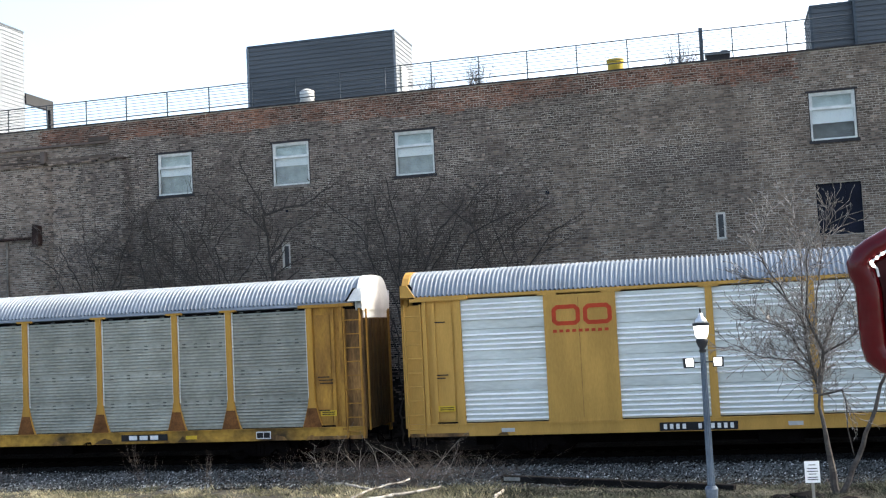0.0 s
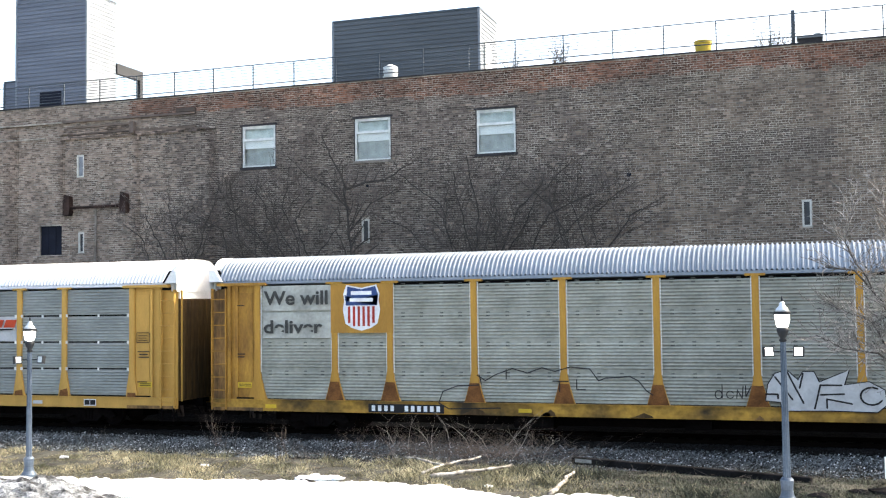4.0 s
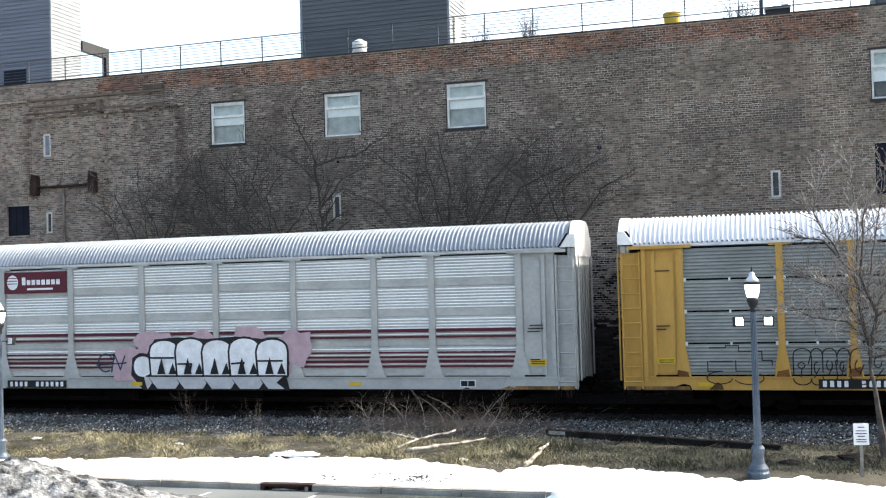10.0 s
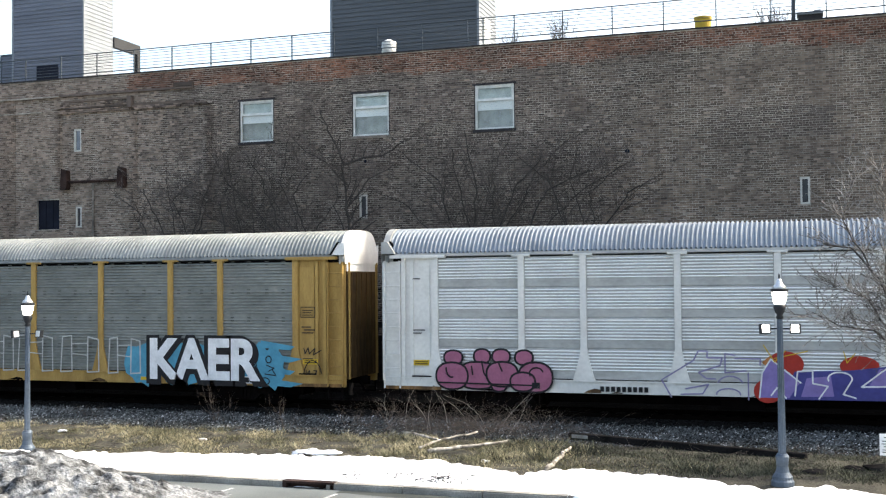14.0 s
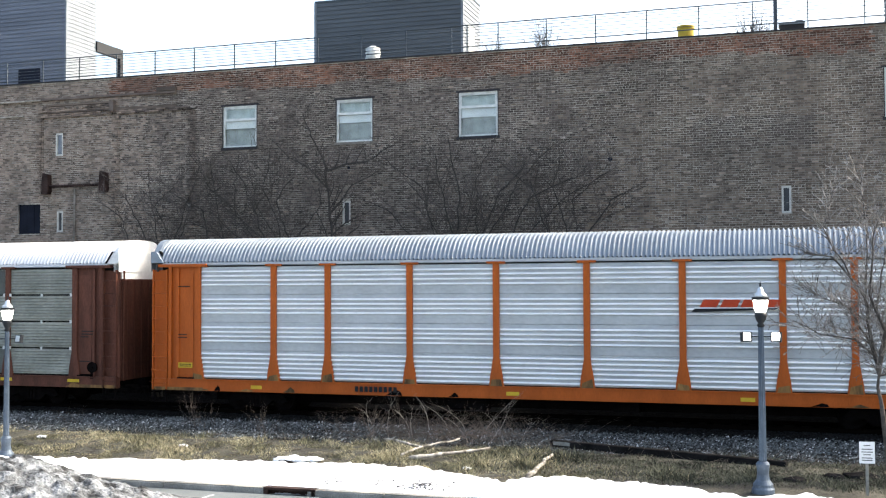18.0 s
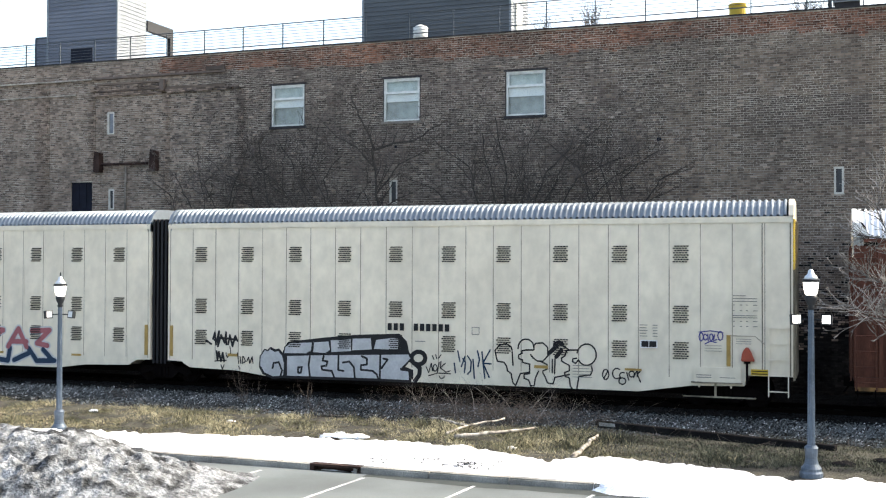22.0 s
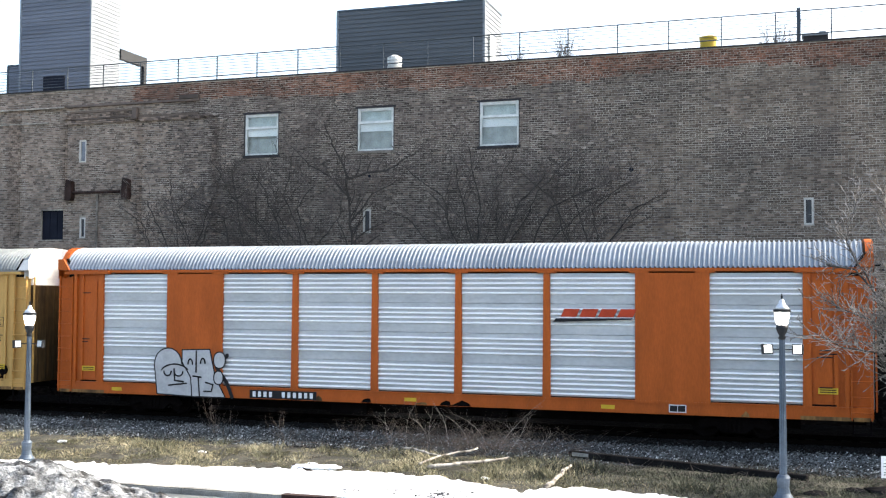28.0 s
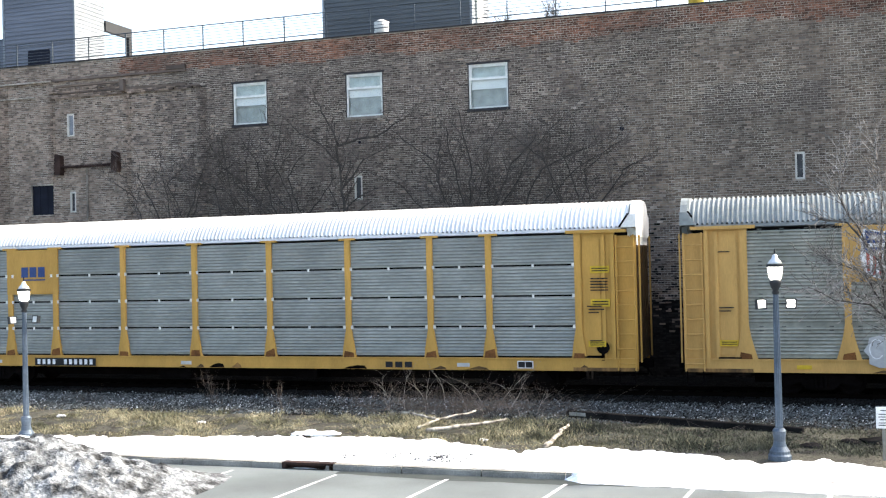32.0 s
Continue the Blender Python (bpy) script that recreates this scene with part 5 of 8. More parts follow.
# ---------------------------------------------------------------- lamps
def lamp_post(at, lit=True):
    t = thing("lamp_post", "grey-green fluted lamp post with a lit acorn globe and two floodlights", "lamp post", "lamp posts", at=at)
    bm = bmesh.new()
    lathe(bm, [(0.25, 0), (0.25, 0.10), (0.22, 0.14), (0.22, 0.20), (0.15, 0.30), (0.125, 0.42), (0.14, 0.58), (0.15, 0.64), (0.11, 0.70)], 20)
    part("base", bm, LAMP_GREEN, t, smooth=False)
    bm = bmesh.new()
    n = 24
    rings = []
    for z, r in ((0.68, 0.085), (3.70, 0.062)):
        rings.append([bm.verts.new(((r * (1 if k % 2 else 0.86)) * math.cos(k * math.tau / n), (r * (1 if k % 2 else 0.86)) * math.sin(k * math.tau / n), z)) for k in range(n)])
    for k in range(n):
        bm.faces.new((rings[0][k], rings[0][(k + 1) % n], rings[1][(k + 1) % n], rings[1][k]))
    part("shaft", bm, LAMP_GREEN, t)
    bm = bmesh.new()
    lathe(bm, [(0.055, 3.66), (0.09, 3.70), (0.06, 3.75), (0.10, 3.82), (0.135, 3.92), (0.12, 3.99)], 18)
    part("capital", bm, LAMP_BLACK, t, smooth=True)
    bm = bmesh.new()
    lathe(bm, [(0.10, 3.98), (0.135, 4.05), (0.155, 4.16), (0.165, 4.26), (0.165, 4.29)], 20)
    part("globe", bm, LAMP_GLOW, t, "lit frosted globe", smooth=True)
    bm = bmesh.new()
    lathe(bm, [(0.17, 4.27), (0.19, 4.28), (0.19, 4.33), (0.17, 4.34)], 20)
    part("band", bm, LAMP_BLACK, t)
    bm = bmesh.new()
    lathe(bm, [(0.165, 4.33), (0.13, 4.40), (0.07, 4.46), (0.055, 4.53), (0.02, 4.56)], 20)
    part("cap", bm, LAMP_CAP, t, "silvery domed cap", smooth=True)
    bm = bmesh.new()
    lathe(bm, [(0.018, 4.54), (0.022, 4.62), (0.008, 4.68)], 8)
    part("finial", bm, LAMP_BLACK, t)
    for s in (-1, 1):
        bm = bmesh.new()
        box(bm, min(0, s * 0.24), max(0, s * 0.24), -0.015, 0.015, 3.44, 3.47)
        part("arm", bm, LAMP_BLACK, t)
        bm = bmesh.new()
        box(bm, -0.115, 0.115, -0.06, 0.04, -0.11, 0.11)
        f = part("floodlight", bm, LAMP_BLACK, t, at=pose(s * 0.33, -0.02, 3.45, -8, 0, s * (-18 if lit else -42)))
        bm = bmesh.new()
        box(bm, -0.085, 0.085, -0.066, -0.062, -0.085, 0.085)
        part("lens", bm, LAMP_GLOW if lit else LAMP_CAP, f, "lit floodlight lens" if lit else "pale unlit floodlight lens")
    return t


lamp_post(pose(-0.46, 25.27, 0.25, 0, 0, 8))
lamp_post(pose(-21.12, 26.0, -0.03, 0, 0, 30), False)


# ---------------------------------------------------------------- plants and ground clutter
class Sticks:
    """Tapered twigs gathered as arrays for one mesh."""
    def __init__(self, sides=4):
        self.v, self.f, self.n = [], [], sides

    def add(self, a, b, r0, r1):
        d = (b - a)
        if d.length < 1e-5:
            return
        d.normalize()
        u = d.orthogonal().normalized()
        w = d.cross(u)
        base, n = len(self.v), self.n
        for p, r in ((a, r0), (b, r1)):
            for k in range(n):
                c = math.tau * k / n
                self.v.append(p + (u * math.cos(c) + w * math.sin(c)) * r)
        for k in range(n):
            self.f.append((base + k, base + (k + 1) % n, base + n + (k + 1) % n, base + n + k))

    def mesh(self, name, material):
        return from_arrays(name, [tuple(p) for p in self.v], self.f, material)


def build_trees():
    # self-sown trees between the track and the wall
    wall = "dark bare self-sown tree against the brick wall"
    fans = ((-18.5, 3, ((-6.4, 7.9), (-5.4, 8.4), (-4.5, 10.4), (-3.6, 8.9), (-2.6, 10.0), (-1.6, 9.2), (-0.8, 10.5), (0.2, 9.2), (1.3, 8.7))),
            (-11.3, 11, ((-4.2, 8.3), (-3.2, 9.9), (-2.2, 8.8), (-1.2, 9.9), (-0.5, 10.5), (0.5, 9.5), (1.2, 10.3), (2.3, 9.4), (3.4, 10.0), (4.2, 8.8), (5.4, 9.0))),
            (-24.3, 17, ((-2.4, 8.2), (-1.6, 8.8), (-0.5, 9.6), (0.7, 9.0), (1.9, 9.8), (2.8, 8.9))),
            (-20.9, 23, ((-2.6, 8.6), (-1.3, 10.0), (0.2, 10.2), (1.9, 9.2))),
            (-7.4, 37, ((-2.4, 9.4), (-1.4, 8.7), (-0.4, 9.5), (0.9, 8.6), (2.0, 8.2))))
    for x, seed, arms in fans:
        rng = random.Random(seed)
        limbs = []
        for a, top in arms:
            limbs.append((rng.uniform(0.030, 0.055), (rng.gauss(0, 0.15), 0, 0), (a * 0.12, 0.05, 4.4), (a * 0.36 + rng.gauss(0, 0.2), 0.1, 6.4 - 0.05 * abs(a)), (a * 0.66 + rng.gauss(0, 0.3), 0.1, 0.5 * (top - 0.42) + 3.5), (a, 0.1, top - 0.42)))
        wall_tree(wall, (x, 38.9, 0.42), limbs, seed)
    # taller trunk with open limbs
    wall_tree(wall, (-16.75, 39.1, 0.42), (
        (0.10, (0.1, 0, 0), (0.05, 0, 4.0), (0.0, 0, 8.4), (-0.15, 0, 9.0)),
        (0.052, (-0.15, 0, 9.0), (-0.65, 0.1, 10.0), (-0.85, 0.1, 10.6), (-1.2, 0.1, 11.3)),
        (0.048, (-0.15, 0, 9.0), (0.5, 0.1, 9.25), (1.4, 0.1, 9.3), (2.5, 0.1, 9.9)),
        (0.036, (0.0, 0, 8.2), (-0.8, 0, 9.0), (-1.9, 0, 9.6), (-2.6, 0, 10.4)),
        (0.036, (0.05, 0, 7.4), (0.9, 0, 8.4), (1.9, 0, 8.9))), 41)
    # verge tree near the lot
    limb_tree("verge_tree", "bare forked young tree with a dense twiggy crown", (2.45, 28.2, 0.25), (
        (0.105, ((0.0, 0, -0.1), (-0.15, 0, 1.2), (-0.25, 0, 2.45))),
        (0.055, ((-0.25, 0, 2.45), (-0.4, 0.1, 3.2), (-0.53, 0.1, 4.3), (-1.25, 0.3, 5.3), (-1.9, 0.4, 5.4))),
        (0.05, ((-0.25, 0, 2.45), (-0.1, -0.1, 3.5), (-0.45, -0.2, 4.4), (-0.3, -0.3, 6.0))),
        (0.05, ((-0.25, 0, 2.45), (-0.1, 0.2, 3.4), (0.2, 0.3, 4.25), (0.7, 0.4, 5.1))),
        (0.03, ((-0.35, 0, 2.9), (-0.8, -0.2, 3.3), (-1.6, -0.4, 3.42), (-2.2, -0.5, 3.75))),
        (0.028, ((-0.4, 0, 3.1), (-0.9, 0.3, 4.05), (-1.7, 0.5, 4.4))),
        (0.03, ((-0.12, -0.09, 3.4), (0.4, -0.3, 3.7), (1.0, -0.4, 4.3))),
        (0.024, ((-0.5, 0.1, 4.4), (-0.45, 0.3, 6.0), (-0.58, 0.4, 7.2))),
        (0.022, ((-0.8, 0.2, 4.7), (-1.45, 0.2, 6.0), (-1.2, 0.2, 6.95))),
        (0.022, ((-0.29, -0.16, 4.0), (0.1, -0.2, 6.3), (0.28, -0.2, 7.15))),
        (0.03, ((-0.25, 0.0, 2.42), (0.25, -0.3, 2.55), (0.4, -0.4, 1.0))),
        (0.075, ((0.08, 0, 0.0), (0.55, 0.1, 0.9), (1.1, 0.2, 2.3), (1.35, 0.2, 2.9), (1.5, 0.2, 4.2)))), 31, BARK_PALE, VERGE_TWIG, 0.85, 0.0068, 0.5, 0.036)


def wall_tree(label, at, limbs, seed):
    """A tree trained flat by the wall: winding limbs that fork twice into thinner ones."""
    rng = random.Random(seed)
    t = thing("wall_tree", label, "tree", at=pose(*at))
    thick, thin = Sticks(6), Sticks(3)

    def branch(p, d, length, r, depth):
        n = max(3, round(length / 0.22))
        turn = rng.gauss(0, 0.05)
        for k in range(n):
            turn = 0.75 * turn + rng.gauss(0, 0.10)
            d = (d + Vector((turn, rng.gauss(0, 0.04), 0.03 + rng.gauss(0, 0.06)))).normalized()
            d.y *= 0.6
            q = p + d * (length / n)
            r1 = max(0.007, r * (1 - 0.55 / n))
            if q.z + at[2] > WIN_Z[0] - 0.25 and any(a - 0.2 < q.x + at[0] < b + 0.2 for a, b in WINDOWS):
                return
            (thick if r > 0.02 else thin).add(p, q, r, r1)
            p, r = q, r1
            if depth and rng.random() < (0.38 if depth > 1 else 0.28):
                side = 1 if rng.random() < 0.5 else -1
                e = (d + Vector((side * rng.uniform(0.5, 1.0), rng.gauss(0, 0.1), rng.uniform(-0.1, 0.5)))).normalized()
                branch(p, e, length * rng.uniform(0.35, 0.65), max(0.008, r * 0.6), depth - 1)

    for r, *pts in limbs:
        pts = [Vector(p) for p in pts]
        whole = sum((b - a).length for a, b in zip(pts, pts[1:]))
        gone, last, sway = 0.0, pts[0], 0.0
        for a, b in zip(pts, pts[1:]):
            n = max(2, round((b - a).length / 0.25))
            for k in range(1, n + 1):
                sway = 0.7 * sway + rng.gauss(0, 0.05)
                q = a.lerp(b, k / n) + Vector((sway, rng.gauss(0, 0.02), 0))
                gone += (b - a).length / n
                r0, r1 = r * (1 - 0.6 * (gone - 0.2) / whole), r * (1 - 0.6 * gone / whole)
                thick.add(last, q, max(r0, 0.012), max(r1, 0.012))
                if q.z > 5.2 and rng.random() < 0.75:
                    side = 1 if rng.random() < 0.5 else -1
                    e = ((b - a).normalized() + Vector((side * rng.uniform(0.4, 0.9), 0, rng.uniform(-0.1, 0.4)))).normalized()
                    branch(q, e, rng.uniform(0.7, 1.9), max(0.011, r1 * 0.55), 2)
                last = q
    part("trunk", thick.mesh("trunk", BARK), BARK, t)
    part("crown", thin.mesh("crown", WALL_TWIG), WALL_TWIG, t, "crown of winding bare twigs")


def limb_tree(name, label, at, limbs, seed, bark, twig, reach, floor, flat, gap):
    """Limbs along bent lines, each with fine side twigs that fork again."""
    rng = random.Random(seed)
    t = thing(name, label, "tree", at=pose(*at))
    thick, stem, thin = Sticks(7), Sticks(7), Sticks(3)
    for i, (r, pts) in enumerate(limbs):
        pts = [Vector(p) for p in pts]
        fine = []
        for a, b in zip(pts, pts[1:]):
            n = max(2, round((b - a).length / 0.3))
            fine += [a.lerp(b, k / n) + Vector((rng.gauss(0, 0.02), rng.gauss(0, 0.02), 0)) * (k > 0) for k in range(n)]
        fine.append(pts[-1])
        n = len(fine) - 1
        for k in range(n):
            r0, r1 = r * (1 - 0.72 * k / n), r * (1 - 0.72 * (k + 1) / n)
            (stem if i and pts[0].z < 0.05 else thick).add(fine[k], fine[k + 1], r0, r1)
            d0 = (fine[k + 1] - fine[k]).normalized()
            if fine[k].z < 2.3:
                continue
            shoots = 0.3 / gap * (0.5 + k / n) * (1.15 if fine[k].z < 4.3 else 0.5)
            for _ in range(max(1, round(shoots))):
                p = fine[k].lerp(fine[k + 1], rng.random())
                d = (d0 * 0.6 + Vector((rng.gauss(0, 0.7), rng.gauss(0, 0.7) * flat, rng.gauss(0.25, 0.55)))).normalized()
                sprout(rng, thin, p, d, reach * rng.uniform(0.35, 1.0), max(floor * 1.6, r1 * 0.3), floor, 2, flat)
    part("trunk", thick.mesh("trunk", bark), bark, t)
    part("second_stem", stem.mesh("second_stem", bark), bark, t)
    part("crown", thin.mesh("crown", twig), twig, t, "crown of fine bare twigs")


def sprout(rng, thin, p, d, length, r, floor, depth, flat):
    for k in range(3):
        q = p + d * (length / 3)
        thin.add(p, q, r, max(floor, r * 0.75))
        r = max(floor, r * 0.75)
        if depth > 1 or (depth and k == 1):
            e = (d + Vector((rng.gauss(0, 0.55), rng.gauss(0, 0.55) * flat, rng.gauss(0.1, 0.45)))).normalized()
            sprout(rng, thin, q, e, length * rng.uniform(0.3, 0.6), r * 0.7, floor, depth - 1, flat)
        d = (d + Vector((rng.gauss(0, 0.18), rng.gauss(0, 0.18) * flat, rng.gauss(0.05, 0.15)))).normalized()
        p = q


build_trees()


def shrub(name, label, at, n, height, seed, spread, material, branch=3, thick=1.0):
    rng = random.Random(seed)
    t = thing(name, label, "shrub", at=pose(*at))
    s = Sticks(3)
    for _ in range(n):
        d = Vector((rng.gauss(0, spread), rng.gauss(0, spread * 0.7), 1)).normalized()
        p = Vector((rng.gauss(0, 0.12 + 0.2 * spread), rng.gauss(0, 0.1), -0.03))
        L = height * rng.uniform(0.5, 1.1)
        r = rng.uniform(0.004, 0.008) * thick
        for k in range(3):
            q = p + d * (L / 3)
            s.add(p, q, r, r * 0.75)
            for _ in range(branch if k else 0):
                e = (d + Vector((rng.gauss(0, 0.6), rng.gauss(0, 0.6), rng.gauss(0.1, 0.4)))).normalized()
                s.add(q, q + e * L * rng.uniform(0.12, 0.35), r * 0.6, r * 0.3)
            p, r = q, r * 0.75
            d = (d + Vector((rng.gauss(0, 0.2), rng.gauss(0, 0.2), rng.gauss(0, 0.12)))).normalized()
    part("stem_tangle", s.mesh("stem_tangle", material), material, t)["kind"] = "stuff"
    return t


def build_brush():
    # fallen brush pile with pale logs
    rng = random.Random(12)
    t = thing("brush_pile", "tangled pile of dry cut branches beside the ballast", "brush pile", at=pose(-9.6, 30.4, 0.28))
    s = Sticks(3)
    for _ in range(380):
        x = rng.gauss(0.1, 1.7)
        p = Vector((x, rng.gauss(0, 0.5), rng.uniform(0.0, 0.35)))
        side = 1 if rng.random() < 0.5 else -1
        d = Vector((side * rng.uniform(0.3, 1), rng.gauss(0, 0.35), rng.uniform(-0.1, 0.75))).normalized()
        L, r = rng.uniform(0.4, 1.3), rng.uniform(0.003, 0.0058)
        for k in range(3):
            q = p + d * (L / 3)
            s.add(p, q, r, r * 0.7)
            for _ in range(2):
                e = (d + Vector((rng.gauss(0, 0.5), rng.gauss(0, 0.5), rng.gauss(0.15, 0.4)))).normalized()
                s.add(q, q + e * rng.uniform(0.15, 0.5), r * 0.5, r * 0.25)
            p, r = q, r * 0.7
            d = (d + Vector((rng.gauss(0, 0.15), rng.gauss(0, 0.15), rng.gauss(0, 0.12)))).normalized()
    part("branch_tangle", s.mesh("branch_tangle", TWIG), TWIG, t)["kind"] = "stuff"
    s = Sticks(5)
    for x, dx, L in ((-1.5, -0.15, 1.5), (-1.0, 0.2, 1.3), (-0.3, 0.1, 1.5), (1.1, 0.45, 1.9), (0.6, 0.3, 1.4), (2.0, -0.2, 1.1), (-2.2, -0.4, 1.3), (0.2, -0.1, 1.3), (-0.7, -0.5, 1.2), (1.5, 0.7, 1.3), (0.9, -0.35, 1.0), (-1.8, 0.5, 1.0), (2.4, 0.3, 0.9)):
        p, d = Vector((x, rng.gauss(0, 0.3), 0.05)), Vector((dx, rng.gauss(0, 0.15), 1)).normalized()
        r = 0.0075
        bend = rng.gauss(0, 0.16)
        for k in range(7):
            q = p + d * L / 7
            s.add(p, q, r, r * 0.86)
            if k > 1:
                e = (d + Vector((rng.gauss(0, 0.8), rng.gauss(0, 0.5), rng.gauss(0.1, 0.3)))).normalized()
                w = q + e * rng.uniform(0.15, 0.4)
                s.add(q, w, r * 0.6, r * 0.35)
                e = (e + Vector((rng.gauss(0, 0.5), rng.gauss(0, 0.5), rng.gauss(0, 0.4)))).normalized()
                s.add(w, w + e * rng.uniform(0.1, 0.3), r * 0.35, r * 0.2)
            p, r = q, r * 0.86
            d = (d + Vector((bend + rng.gauss(0, 0.12), rng.gauss(0, 0.12), rng.gauss(-0.02, 0.05)))).normalized()
    part("upright_branch", s.mesh("upright_branch", TWIG_PALE), TWIG_PALE, t)["kind"] = "stuff"
    logs = (("pale forked log lying in dry grass", 0.042, ((-9.86, 27.84, 0.33), (-9.66, 28.87, 0.40), (-8.82, 29.85, 0.54)), ((-9.66, 28.87, 0.40), (-10.4, 29.3, 0.46), (-11.0, 29.6, 0.48))),
            ("pale barked log lying in dry grass", 0.062, ((-9.45, 27.35, 0.33), (-8.6, 28.1, 0.39), (-7.69, 28.94, 0.45))),
            ("short pale log tipped towards the snow", 0.066, ((-5.88, 25.6, 0.29), (-5.9, 27.0, 0.33), (-5.85, 28.45, 0.41))),
            ("short pale log end beside the timber", 0.05, ((-6.66, 28.46, 0.36), (-6.05, 28.62, 0.42))))
    for label, r, *runs in logs:
        lg = thing("pale_log", label, "log", "fallen logs")
        for run in runs:
            bm = bmesh.new()
            pts = [Vector(p) for p in run]
            fine = [u.lerp(v, k / 4) + Vector((rng.gauss(0, 0.02), rng.gauss(0, 0.03), rng.gauss(0, 0.012))) * (k > 0) for u, v in zip(pts, pts[1:]) for k in range(4)] + [pts[-1]]
            n = len(fine) - 1
            rings = []
            for k, p in enumerate(fine):
                d = (fine[min(k + 1, n)] - fine[max(k - 1, 0)]).normalized()
                side = d.cross(Vector((0, 0, 1))).normalized()
                up = side.cross(d)
                w = r * (1 - 0.45 * k / n)
                rings.append([bm.verts.new(p + (side * math.cos(j * math.tau / 9) + up * math.sin(j * math.tau / 9)) * w * rng.uniform(0.88, 1.1)) for j in range(9)])
            for u, v in zip(rings, rings[1:]):
                for j in range(9):
                    bm.faces.new((u[j], u[(j + 1) % 9], v[(j + 1) % 9], v[j]))
            bm.faces.new(rings[0][::-1])
            bm.faces.new(rings[-1])
            part("log_stem" if run is runs[0] else "log_branch", bm, LOG, lg, smooth=True)
    shrub("bare_shrub", "small bare shrub of thin upright stems", (-17.9, 31.2, 0.33), 18, 1.1, 4, 0.42, TWIG)
    shrub("bare_shrub", "small bare shrub of thin upright stems", (-15.1, 30.6, 0.28), 14, 1.0, 6, 0.5, TWIG)
    shrub("bare_shrub", "thin bare sapling beside the ballast", (-13.2, 31.0, 0.3), 5, 0.8, 9, 0.25, TWIG)
    shrub("bare_shrub", "low bare twigs beside the ballast", (-22.5, 31.0, 0.3), 9, 0.6, 10, 0.6, TWIG)
    shrub("roof_shrub", "bare potted shrub on the roof", (-8.6, 40.9, 13.2), 60, 1.75, 14, 0.13, BARK_PALE, thick=1.9)
    shrub("roof_shrub", "bare potted shrub on the roof", (-10.6, 41.0, 13.2), 44, 1.35, 15, 0.15, BARK_PALE, thick=1.9)
    shrub("roof_shrub", "bare potted shrub on the roof", (-0.85, 41.2, 13.2), 80, 1.7, 16, 0.30, BARK, thick=1.9)


build_brush()


def build_grass():
    rng = np.random.default_rng(3)
    n = 120000
    x = rng.uniform(-32, 7, n)
    y = 25.8 + 4.4 * rng.beta(1.3, 1.4, n)
    dens = np.array([noise2(a, b, 0.7, 31) + 0.6 * noise2(a, b, 2.1, 17) for a, b in zip(x, y)])
    right = np.clip((x + 8) / 4, 0, 1)
    keep = (dens > -0.16 - 0.8 * right) & (y > np.array([far_snow(a) for a in x]) + np.where(x < -7, 0.12, -0.15))
    x, y, dens, right = x[keep], y[keep], dens[keep], right[keep]
    n = len(x)
    z = np.array([ground_z(a, b) for a, b in zip(x, y)])
    h = rng.uniform(0.02, 0.09, n) * (0.6 + 2.0 * np.clip(dens, 0, 0.6))
    h *= np.where((x > -6.8) & (x < 5) & (y < 28.9), 1.5 + 1.6 * np.clip(dens, 0, 0.7), 1.0) * np.where((x > -20) & (x < -7) & (dens > 0.25), 1.6, 1.0)
    w = rng.uniform(0.006, 0.016, n)
    a = rng.uniform(0, np.pi, n)
    lx, ly = rng.normal(0, 0.9, n) * h, rng.normal(0, 0.7, n) * h
    v = np.empty((n, 3, 3))
    v[:, 0] = np.stack([x - w * np.cos(a), y - w * np.sin(a), z - 0.02], 1)
    v[:, 1] = np.stack([x + w * np.cos(a), y + w * np.sin(a), z - 0.02], 1)
    v[:, 2] = np.stack([x + lx, y + ly, z + h], 1)
    dull = (x + rng.normal(0, 1.2, n) + 1.2 * (y - 28) > -6.0) | (rng.random(n) < 0.22)
    for sel, m, label in ((~dull, GRASS, "matted straw-coloured dry grass on the verge"), (dull, GRASS_DARK, "dull grey-brown matted grass and weeds")):
        q = v[sel]
        tagged(new("dry_grass", from_arrays("dry_grass", q, np.arange(len(q) * 3).reshape(-1, 3), m)), label, "grass", kind="stuff")


build_grass()


def build_litter():
    """Broken twigs and stems strewn over the verge."""
    rng = random.Random(55)
    s = Sticks(3)
    for _ in range(1500):
        x, y = rng.uniform(-28, 6), rng.uniform(26.3, 30.4)
        if y < far_snow(x) + 0.1:
            continue
        p = Vector((x, y, ground_z(x, y) + rng.uniform(0.02, 0.08)))
        d = Vector((rng.gauss(0, 1), rng.gauss(0, 0.6), rng.gauss(0.15, 0.25))).normalized()
        q = p + d * rng.uniform(0.08, 0.45)
        s.add(p, q, rng.uniform(0.003, 0.008), 0.003)
    tagged(new("twig_litter", s.mesh("twig_litter", TWIG)), "broken grey twigs strewn over the verge", "twigs", kind="stuff")


build_litter()
build_snow_scraps()


